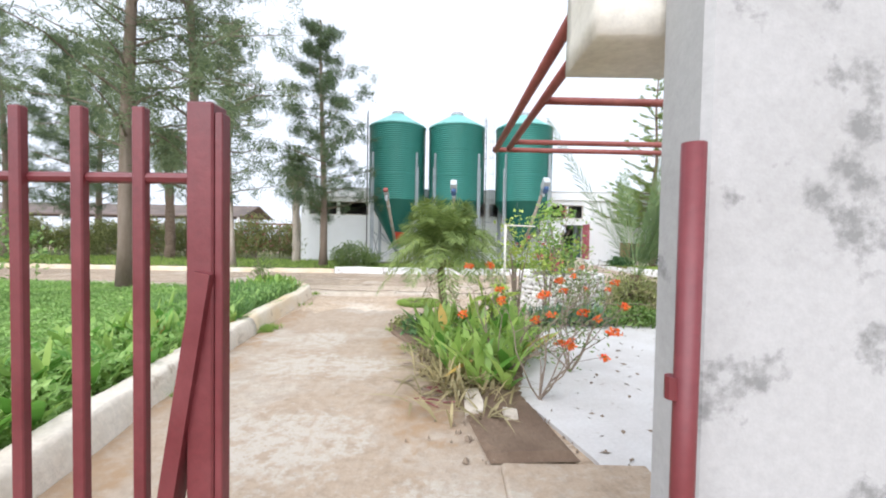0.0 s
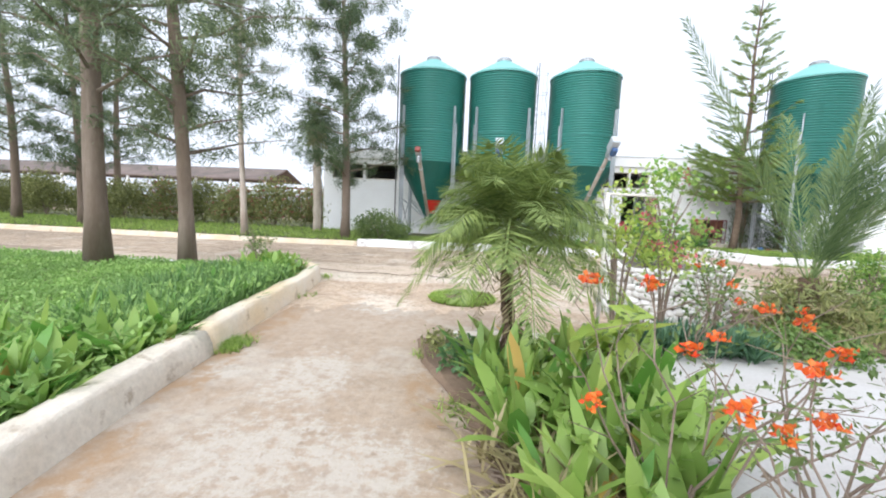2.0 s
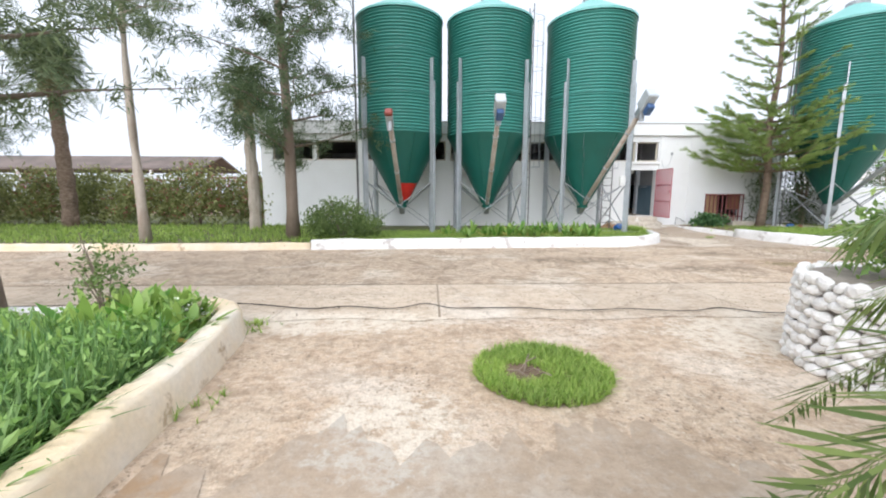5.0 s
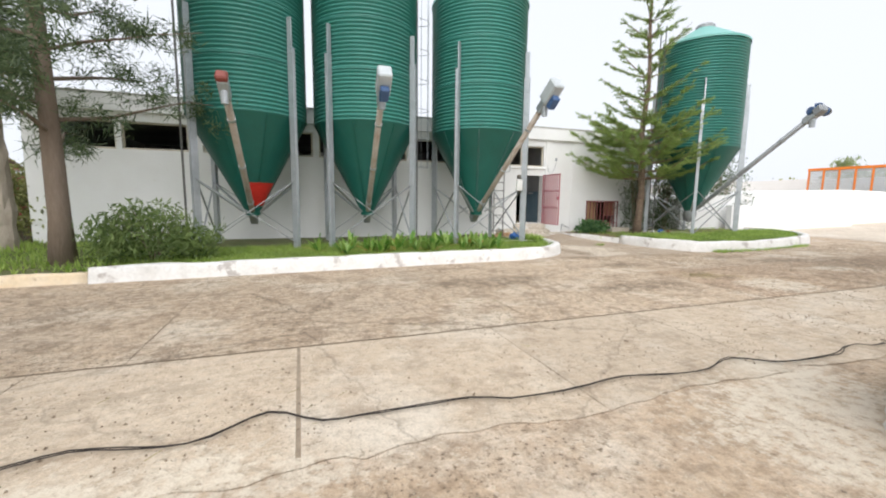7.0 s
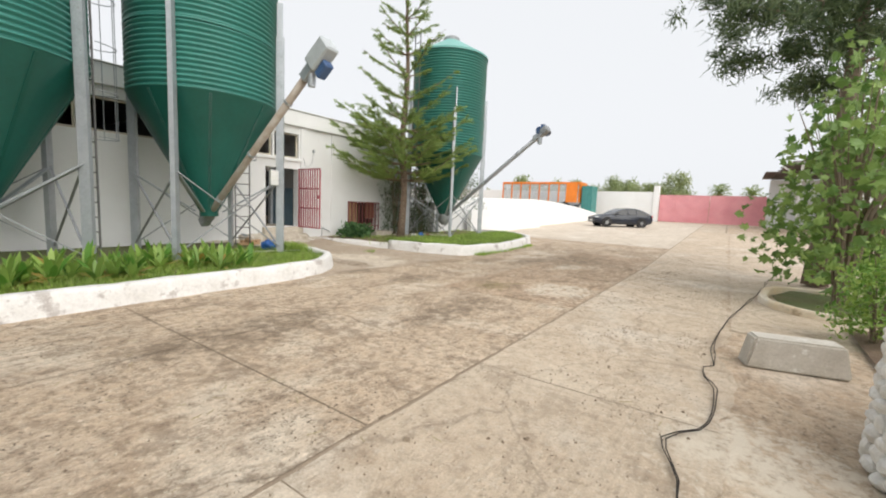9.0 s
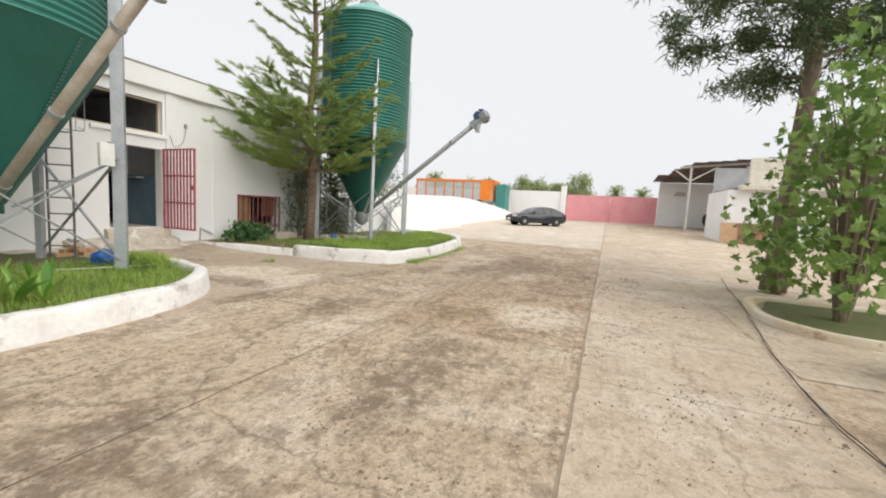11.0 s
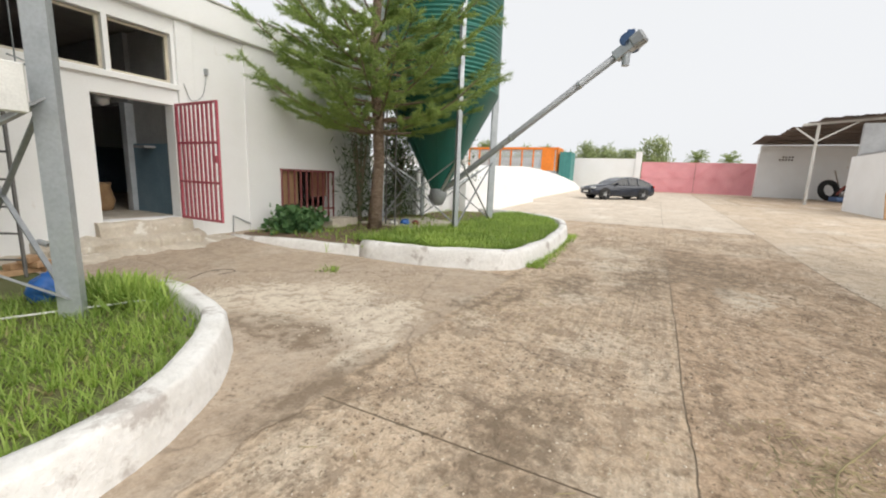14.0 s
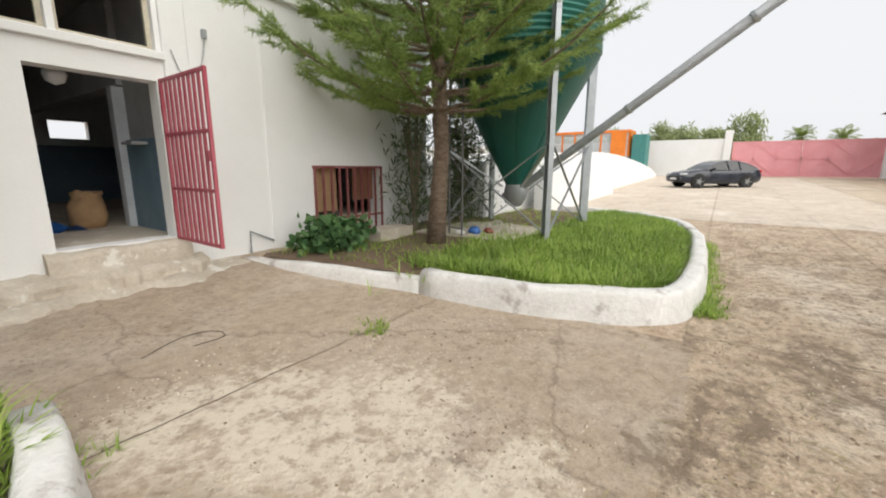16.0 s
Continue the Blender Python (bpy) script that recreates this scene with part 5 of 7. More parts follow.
# ---- far yard ----
fz = rise(48)
pg = thing("yard_gate", "wide faded pink sheet metal double gate", "gate", (48.3, 9.3, fz))
for k in range(2):
    lf = part("leaf", boxed(-0.03, 0.03, 4.5 * k + 0.02, 4.5 * k + 4.48, 0.05, 2.85), "pink", pg, "faded pink gate leaf")
    for z in (0.1, 1.45, 2.8):
        part("rail", boxed(-0.07, -0.03, 4.5 * k + 0.02, 4.5 * k + 4.48, z - 0.05, z + 0.05), "pink", lf)
    for j in range(4):
        y = 4.5 * k + 0.05 + 4.38 * j / 3
        part("stile", boxed(-0.07, -0.03, y - 0.04, y + 0.04, 0.1, 2.8), "pink", lf)
    for j in range(3):
        y0, y1 = 4.5 * k + 0.05 + 4.38 * j / 3, 4.5 * k + 0.05 + 4.38 * (j + 1) / 3
        part("diagonal", bar(bmesh.new(), (-0.06, y0, 0.1 if j % 2 else 1.4), (-0.06, y1, 1.4 if j % 2 else 0.1), 0.05, 0.03), "pink", lf)
        part("diagonal", bar(bmesh.new(), (-0.06, y0, 1.5 if j % 2 else 2.8), (-0.06, y1, 2.8 if j % 2 else 1.5), 0.05, 0.03), "pink", lf)
fw = thing("boundary_wall", "long white painted boundary wall", "wall", kind="structure")
part("wall_block", boxed(48.15, 48.45, 18.9, 60, fz - 0.1, 4.05), "wall", fw)
part("pier", boxed(48.0, 48.6, 18.35, 18.9, fz - 0.1, 4.7, 0.03), "wall", fw)
part("pier", boxed(48.0, 48.6, 8.75, 9.25, fz - 0.1, 4.6, 0.03), "wall", fw)
# low wall and loading ramp
lw = thing("low_wall", "low white wall with an end pier", "wall", kind="structure")
part("wall_block", boxed(17.5, 26.3, 23.0, 23.25, 0.0, 1.42), "wall", lw)
part("pier", boxed(26.3, 26.75, 22.95, 23.35, 0.2, 1.5, 0.03), "wall", lw)
bm = bmesh.new()
prof = [(15, 0.0), (15, 1.7), (21.9, 2.15), (26.8, 2.32), (30, 2.3), (33, 2.2), (38, 1.95), (43, 1.6), (46.5, 1.1), (46.5, 0.5)]
a = [bm.verts.new((x, 23.6, z)) for x, z in prof]
b = [bm.verts.new((x, 29, z)) for x, z in prof]
bm.faces.new(a), bm.faces.new(b[::-1])
for k in range(len(prof)):
    bm.faces.new((a[k], a[(k + 1) % len(prof)], b[(k + 1) % len(prof)], b[k]))
solo("loading_ramp", bm, "wall", "white walled loading ramp sloping down to the yard", "ramp", kind="structure")
# livestock trailer
tr = thing("cattle_trailer", "orange slatted livestock trailer behind the ramp", "trailer", (45.5, 25.6, 2.1))
part("bed", boxed(-1.2, 1.2, 0, 9.3, 0.3, 0.5), "dull_steel", tr)
part("roof_rim", boxed(-1.25, 1.25, -0.05, 9.35, 2.5, 2.72), "orange", tr, "orange top rim")
for k in range(9):
    y = 0.05 + 9.2 * k / 8
    part("post", boxed(-1.24, -1.12, y - 0.07, y + 0.07, 0.5, 2.5), "orange", tr)
for k in range(14):
    z = 0.55 + k * 0.14
    part("slat", boxed(-1.18, -1.14, 0.1, 9.2, z, z + 0.1), "box_grey", tr, "grey side slat")
part("end_panel", boxed(-1.24, 1.2, -0.03, 0.03, 0.5, 2.5), "orange", tr)
part("door_panel", boxed(-1.28, -1.22, 0.25, 1.5, 0.5, 2.5), "orange", tr, "solid orange side door")
for k in range(3):
    part("wheel", tubed([(-1.2, 1.5 + k * 3, 0.15), (-0.9, 1.5 + k * 3, 0.15)], 0.45, 18), "tyre", tr)
part("undercarriage", boxed(-1.0, 1.0, 0.6, 8.6, -0.6, 0.3), "dull_steel", tr)
solo("teal_container", boxed(44.4, 46.4, 24.3, 25.4, 0.8, 4.4, 0.02), "teal", "teal tarpaulined stack at the trailer's end", "container")


# car: a four-door saloon
def saloon(at, rz):
    c = thing("car", "black four-door saloon parked in the yard", "car", at, rz)
    top = [(-2.26, 0.64), (-2.2, 0.74), (-2.0, 0.82), (-1.6, 0.9), (-1.0, 0.98), (-0.4, 0.99), (0.4, 1.0), (1.2, 1.03), (1.8, 1.06), (2.1, 1.05), (2.24, 0.98), (2.3, 0.84)]
    bm = bmesh.new()
    rings = []
    for x, z1 in top:
        f = abs(x) / 2.3
        w = 0.9 * (1 - 0.22 * f ** 5)
        z0 = 0.2 + 0.16 * f ** 8
        pr = [(-w * 0.9, z0), (-w * 0.99, z0 + 0.12), (-w, z0 + 0.34), (-w * 0.985, z1 - 0.22), (-w * 0.95, z1 - 0.1), (-w * 0.84, z1 - 0.02), (-w * 0.4, z1 + 0.02)]
        pr += [(-y, z) for y, z in pr[::-1]]
        rings.append([bm.verts.new((x, y, z)) for y, z in pr])
    for r0, r1 in zip(rings, rings[1:]):
        for k in range(len(r0)):
            bm.faces.new((r0[k], r0[(k + 1) % len(r0)], r1[(k + 1) % len(r0)], r1[k]))
    bm.faces.new(rings[0]), bm.faces.new(rings[-1][::-1])
    part("body", bm, "car", c, "glossy black body", smooth=True)

    def cabin(prof, w0, w1):
        bm = bmesh.new()
        l = [bm.verts.new((x, -(w0 + (w1 - w0) * (z - 0.95) / 0.5), z)) for x, z in prof]
        r = [bm.verts.new((x, w0 + (w1 - w0) * (z - 0.95) / 0.5, z)) for x, z in prof]
        bm.faces.new(l), bm.faces.new(r[::-1])
        for k in range(len(prof)):
            bm.faces.new((l[k], r[k], r[(k + 1) % len(prof)], l[(k + 1) % len(prof)]))
        return bm
    part("glasshouse", cabin([(-1.05, 0.95), (-0.6, 1.2), (-0.12, 1.4), (0.35, 1.455), (0.95, 1.42), (1.45, 1.27), (1.95, 1.05), (1.95, 0.95)], 0.83, 0.62), "car_glass", c, "dark tinted windows")
    part("roof", cabin([(-0.98, 1.0), (-0.62, 1.22), (-0.16, 1.41), (0.3, 1.475), (0.95, 1.445), (1.45, 1.3), (1.98, 1.08), (1.9, 1.05), (1.42, 1.24), (0.95, 1.375), (0.3, 1.405), (-0.1, 1.35), (-0.56, 1.17)], 0.84, 0.63), "car", c)
    for x in (-0.05, 0.62):
        for sg in (-1, 1):
            part("pillar", bar(bmesh.new(), (x + 0.35, sg * 0.838, 0.95), (x + 0.3, sg * 0.645, 1.43), 0.06, 0.03), "car", c)
    for x in (-1.4, 1.35):
        for sg in (-1, 1):
            part("wheel_arch", tubed([(x, sg * 0.7, 0.36), (x, sg * 0.905, 0.36)], 0.39, 24), "tyre", c, "dark wheel arch")
            w = part("wheel", tubed([(x, sg * 0.7, 0.33), (x, sg * 0.925, 0.33)], 0.33, 24), "tyre", c)
            part("rim", tubed([(x, sg * 0.92, 0.33), (x, sg * 0.932, 0.33)], 0.12, 14), "rim", w, "silver alloy rim")
            for q in range(5):
                a = q * 2 * math.pi / 5
                part("spoke", bar(bmesh.new(), (x, sg * 0.93, 0.33), (x + 0.23 * math.cos(a), sg * 0.93, 0.33 + 0.23 * math.sin(a)), 0.07, 0.02), "rim", w)
    for sg in (-1, 1):
        part("headlight", boxed(-2.24, -1.95, sg * 0.6 - 0.15, sg * 0.6 + 0.15, 0.66, 0.78, 0.03), "lamp_glass", c, "clear headlight")
        part("tail_light", boxed(2.2, 2.3, sg * 0.58 - 0.14, sg * 0.58 + 0.14, 0.82, 0.96, 0.02), "red_label", c)
        part("mirror", boxed(-0.72, -0.58, sg * 0.94 - 0.08, sg * 0.94 + 0.08, 0.95, 1.07, 0.03), "car", c)
        for x in (-0.75, 0.35, 1.15):
            part("door_seam", boxed(x - 0.006, x + 0.006, sg * 0.9 - 0.004, sg * 0.9 + 0.004, 0.36, 0.8), "tyre", c)
        part("sill", boxed(-1.0, 0.95, sg * 0.87 - 0.03, sg * 0.87 + 0.03, 0.2, 0.3, 0.02), "tyre", c)
    part("grille", boxed(-2.285, -2.2, -0.5, 0.5, 0.42, 0.62, 0.02), "tyre", c, "black front grille")
    part("number_plate", boxed(-2.3, -2.28, -0.26, 0.26, 0.42, 0.53), "plate", c, "white number plate")
    return c


saloon((33.7, 19.15, rise(33.7)), -52)

# open shed and white outbuilding
shed = thing("open_shed", "open shed with a dark sheet roof on posts", "shed", (38, 0, 0))
sz = rise(38)
part("back_wall", boxed(9.75, 10.0, -4, 9.27, 0.3, 5.25), "wall", shed, "white back wall")
# unseen end wall, added to close the shed and darken its inside
part("side_wall", boxed(1.0, 10.0, -4.2, -4.0, 0.3, 5.25), "wall", shed)


def roof_z(x, y):
    """Height of the shed roof: it falls towards the back wall."""
    return 5.35 + (10.2 - x) * (0.055 + 0.0085 * max(0.0, 8.7 - y))


# overlapping corrugated sheets, each lane a little uneven
rnd = random.Random(17)
for k in range(15):
    y1 = 9.9 - 0.93 * k
    y0 = y1 - 0.97
    fr = 0.0 if k > 1 else (2.6 if k == 1 else 5.6)
    bm = bmesh.new()
    dz = rnd.uniform(0, 0.03)
    g = [[bm.verts.new((fr + (10.3 - fr) * i / 3 - (rnd.uniform(0, 0.25) if i == 0 and j == 0 else 0), y0 + (y1 - y0) * j / 8, roof_z(fr + (10.3 - fr) * i / 3, y0) + dz + (0.03 if j % 2 else 0))) for j in range(9)] for i in range(4)]
    for i in range(3):
        for j in range(8):
            bm.faces.new((g[i][j], g[i + 1][j], g[i + 1][j + 1], g[i][j + 1]))
    r = bmesh.ops.extrude_face_region(bm, geom=bm.faces[:])
    for v in r["geom"]:
        if isinstance(v, bmesh.types.BMVert):
            v.co.z += 0.012
    part("roof_sheet", bm, "barn_roof", shed, "dark rusty corrugated sheet")
for k in range(8):
    x = 0.15 + 1.35 * k
    part("purlin", bar(bmesh.new(), (x, 8.7 if x < 2.5 else 9.2, roof_z(x, 8.8) - 0.08), (x, -3.9, roof_z(x, -3.9) - 0.08), 0.07), "barn_roof", shed)
for x, y in ((0.45, 8.1), (0.45, 3.4), (-0.5, 5.75)):
    h = roof_z(x, y) - 0.1 if y != 5.75 else 4.35
    po = part("post", tubed([(x, y, sz - 0.1), (x, y, h)], 0.085, 10), "fascia", shed, "grey round pole")
    if y != 5.75:
        part("brace", bar(bmesh.new(), (x, y, h - 1.15), (x, y + 1.1, roof_z(x, y + 1.1) - 0.35), 0.09), "fascia", po)
        part("brace", bar(bmesh.new(), (x, y, h - 1.15), (x, y - 2.0, roof_z(x, y - 2.0) - 0.15), 0.09), "fascia", po)
part("beam", bar(bmesh.new(), (0.4, 8.9, roof_z(0.4, 8.9) - 0.16), (0.4, 1.0, roof_z(0.4, 1.0) - 0.16), 0.13), "fascia", shed, "pale front beam")
part("beam", bar(bmesh.new(), (-0.5, 5.9, 4.36), (-0.5, 2.0, 4.8), 0.12), "fascia", shed)
# the wall is uncut: dark brown blocks stand in for shaded vent openings
for k in range(9):
    part("vent_hole", boxed(9.7, 9.76, 7.0 + 0.2 * (k % 5), 7.12 + 0.2 * (k % 5), 4.0 + 0.22 * (k // 5), 4.12 + 0.22 * (k // 5)), "barn_roof", shed, "dark block in place of the shade in a vent opening")
tb = rise(46)
ring = [(0.15 * math.sin(2 * math.pi * k / 28), 0.62 * math.cos(2 * math.pi * k / 28), 0.82 + 0.62 * math.sin(2 * math.pi * k / 28)) for k in range(29)]
solo("tractor_tyre", tubed(ring, 0.2, 10), "tyre", "large worn black tractor tyre leaning in the shed", "tyre", (45.9, 4.9, tb), 25, smooth=True)
ring = [(0.0, 0.4 * math.cos(2 * math.pi * k / 24), 0.54 + 0.4 * math.sin(2 * math.pi * k / 24)) for k in range(25)]
solo("tractor_tyre", tubed(ring, 0.15, 10), "tyre", "smaller black tyre beside the large one", "tyre", (45.5, 4.1, tb), -20, smooth=True)
solo("scrap_heap", rough_block(44.8, 46.2, 3.0, 3.9, tb, tb + 1.0, 4, 4, 0.25), "litter", "dark heap of scrap metal in the shed", "scrap")
solo("crate", boxed(-0.45, 0.45, -0.6, 0.6, 0.0, 0.35, 0.03), "motor_blue", "low blue crate beside the tractor tyre", "crate", (44.7, 4.4, tb), 15)
solo("cart_frame", tubed(smooth_line([(0, -0.7, 0.15), (0, -0.2, 0.9), (0, 0.3, 1.2), (0, 0.8, 0.5)], 0.2), 0.09, 8), "pipe_red", "bent rusty red cart frame in the shed", "frame", (44.9, 3.9, tb), smooth=True)
solo("scrap_pipe", tubed([(45.2, 4.2, tb + 0.02), (47.5, 4.3, tb + 2.4)], 0.05, 8), "rusty_steel", "pipe leaning on the shed wall", "pipe")
ob = thing("outbuilding", "white rendered outbuilding with a ledge and doorway", "building", (29.0, 0, 0), kind="")
oz = rise(29)
bm = pierced(-7.6, -1.5, 0.2, 3.45, 0, 0.25, [(-5.35, -4.6, 0.2, 3.05)])
bmesh.ops.rotate(bm, cent=(0, 0, 0), matrix=Matrix.Rotation(radians(-90), 3, "Z"), verts=bm.verts)
part("front_wall", bm, "wall", ob, "white front wall with a dark doorway")
part("ledge", boxed(-0.45, 0.6, 1.0, 7.1, 3.45, 3.72, 0.02), "cream", ob, "projecting cream concrete ledge")
part("upper_wall", boxed(0.05, 0.35, 0.5, 6.65, 3.72, 5.25), "cream", ob, "weathered cream upper wall")
part("side_wall", boxed(0.25, 5.0, 7.35, 7.6, 0.2, 3.45), "wall", ob)
part("back_wall", boxed(4.8, 5.0, 1.5, 7.4, 0.2, 5.2), "dark_room", ob)
part("roof_slab", boxed(0.25, 5.0, 1.0, 7.35, 3.45, 3.6), "roofing", ob)
for x, y, w, mat, lab in ((28.45, 6.4, 1.4, "board", "brown sheet of board leaning on the outbuilding"), (28.3, 7.5, 0.8, "board_light", "tan sheet of board leaning on the outbuilding")):
    bm = boxed(-0.02, 0.02, -w / 2, w / 2, 0, 1.25, 0.004, pose(0, 0, 0, 0, 24, 0))
    solo("leaning_board", bm, mat, lab, "board", (x, y, oz + 0.01), -6)
# far left barn
lb = thing("pole_barn", "long low open pole barn with a brown sheet roof", "barn", (-45, 46, 0))
bm = bmesh.new()
pr = [(0, 3.6), (4, 5.0), (8, 3.6), (8, 3.75), (4, 5.15), (0, 3.75)]
a = [bm.verts.new((-40, y, z)) for y, z in pr]
b = [bm.verts.new((22, y, z)) for y, z in pr]
bm.faces.new(a[::-1]), bm.faces.new(b)
for k in range(6):
    bm.faces.new((a[k], a[(k + 1) % 6], b[(k + 1) % 6], b[k]))
part("roof", bm, "barn_roof", lb, "brown corrugated roof")
for k in range(16):
    part("post", boxed(-39.5 + 4.05 * k, -39.3 + 4.05 * k, 0.1, 0.3, 0, 3.7), "wall", lb)
part("rail", boxed(-39, 21.5, 0.15, 0.25, 2.55, 2.75), "wall", lb, "white rail")
part("rear_wall", boxed(-40, 22, 7.8, 8, 0, 1.5), "wall", lb)
for k in range(9):
    part("gable_rail", boxed(22.5 + 0.9 * k, 22.6 + 0.9 * k, 0.1, 0.2, 0, 2.9), "motor_red", lb, "rusty red pen post")
part("gable_beam", boxed(22.5, 30, 0.1, 0.2, 2.8, 2.95), "motor_red", lb, "rusty red pen rail")

# clutter under the pine and on the slab
for x, y, s, mat, lab in ((12.75, 22.55, 0.13, "bag", "crumpled blue rag under the pine"), (12.5, 22.75, 0.11, "plate", "white crumpled rag under the pine"), (12.95, 22.35, 0.1, "motor_red", "small reddish rag under the pine")):
    bm = bmesh.new()
    bmesh.ops.create_icosphere(bm, subdivisions=3, radius=s)
    for v in bm.verts:
        v.co *= 1 + 0.5 * noise.noise(v.co * 11 + Vector((x, 0, 0)))
        v.co.z = max(v.co.z * 0.6, -s * 0.45)
    solo("rag", bm, mat, lab, "rag", (x, y, 0.27 + s * 0.45), smooth=True)
solo("low_block", rough_block(11.2, 12.1, 23.6, 24.1, 0.15, 0.42, 9, 5, 0.03), "step", "low rough concrete block beside the grille", "block")
solo("wire_loop", tubed(smooth_line([(7.0, 22.3, 0.03), (7.35, 22.45, 0.04), (7.6, 22.4, 0.035), (7.62, 22.2, 0.03), (7.35, 22.2, 0.03)], 0.08), 0.0035, 5), "cable", "loop of thin wire on the slab", "wire")
solo("dry_branch", tubed(smooth_line([(6.3, 15.9, 0.02), (6.55, 15.82, 0.035), (6.85, 15.62, 0.03), (7.2, 15.4, 0.02)], 0.1), 0.005, 5), "dry_grass", "thin dry branch lying on the road", "branch")
rnd = random.Random(6)
for k in range(14):
    a = rnd.uniform(-0.6, 0.6) + 2.6
    x, y = rnd.uniform(-0.5, 0.1), rnd.uniform(5.2, 6.3)
    L = rnd.uniform(0.2, 0.5)
    solo("dry_stalk", tubed([(0, 0, 0.02), (L * 0.5 * math.cos(a), L * 0.5 * math.sin(a), 0.05), (L * math.cos(a), L * math.sin(a), 0.025)], 0.007, 5), "twig", "dry brown stalk at the edge of the path", "stalk", (x, y, 0.0), group="dry stalks")
V, F = [], []
for _ in range(260):
    x, y = rnd.uniform(1.2, 6.5), rnd.uniform(3.0, 8.0)
    a, L = rnd.uniform(0, 6.28), rnd.uniform(0.02, 0.06)
    b = len(V)
    dx, dy = math.cos(a) * L, math.sin(a) * L
    V.extend([(x - dx, y - dy, 0.034), (x - dy * 0.4, y + dx * 0.4, 0.045), (x + dx, y + dy, 0.036), (x + dy * 0.4, y - dx * 0.4, 0.034)])
    F.append((b, b + 1, b + 2, b + 3))
tagged(new("fallen_leaves", raw_mesh("fallen_leaves", V, F, "litter")), "scattered dry brown leaves on the pale pad", "leaves", kind="stuff")
for k, (x, y, w) in enumerate(((-0.62, 7.98, 0.34), (-0.2, 8.06, 0.3), (0.2, 8.1, 0.36))):
    solo("bed_edging", rough_block(x, x + w, y, y + 0.16, -0.01, 0.1, 12 + k, 4, 0.04), "kerb_cream", "pale broken edging stone of the flower bed", "edging", group="edging stones")
solo("bed_edging", rough_block(0.2, 0.38, 3.9, 4.5, 0.0, 0.07, 3, 4, 0.04), "step", "broken pale edging stone of the flower bed", "edging")
solo("loose_stone", rough_block(0.55, 0.68, 3.75, 3.9, 0.02, 0.09, 8, 3, 0.05), "step", "loose pale stone in the flower bed", "stone")
solo("white_stick", tubed([(4.3, 21.75, 0.23), (5.1, 21.4, 0.235), (5.85, 21.02, 0.25)], 0.009, 8), "plate", "thin white plastic pipe lying on the grass", "pipe", smooth=True)
for k in range(7):
    solo("old_brick", boxed(-0.12, 0.12, -0.055, 0.055, 0, 0.07, 0.006), "board_light", "loose weathered brick beside the silo leg", "brick", (5.62 + 0.17 * (k % 3) + 0.03 * k, 23.45 + 0.05 * (k % 2), 0.17 + 0.071 * (k // 3)), 8 * k, group="loose bricks")

# rubble and mulch at the end of the flower bed
rnd = random.Random(29)
V, F = [], []
for _ in range(420):
    x, y = rnd.gauss(0.55, 0.3), rnd.uniform(3.1, 7.0)
    x -= 0.16 * (y - 4.2) if y > 4.2 else 0
    s = rnd.choice((0.008, 0.012, 0.018, 0.026)) * rnd.uniform(0.7, 1.3)
    b, a = len(V), rnd.uniform(0, 6.28)
    for k in range(4):
        r = s * rnd.uniform(0.5, 1.7)
        V.append((x + r * math.cos(a + k * 1.57), y + r * math.sin(a + k * 1.57), 0.012))
    V.append((x, y, 0.03 + s * 0.7))
    F.extend((b + k, b + (k + 1) % 4, b + 4) for k in range(4))
tagged(new("bed_mulch", raw_mesh("bed_mulch", V, F, "litter")), "crumbled earth and mulch round the flower bed", "mulch", kind="stuff")
for k in range(26):
    a, L = rnd.uniform(-0.9, 0.9), rnd.uniform(0.12, 0.34)
    x, y = rnd.gauss(-0.2, 0.13), rnd.uniform(4.2, 5.4)
    solo("bark_strip", tubed([(0, 0, 0.012), (0.5 * L * math.cos(a), 0.5 * L * math.sin(a), 0.03), (L * math.cos(a), L * math.sin(a), 0.014)], [0.008, 0.011, 0.005], 5), "brown_red" if k % 3 == 0 else "twig", "dry brown bark strip on the path", "bark", (x, y, 0.0), group="bark strips")


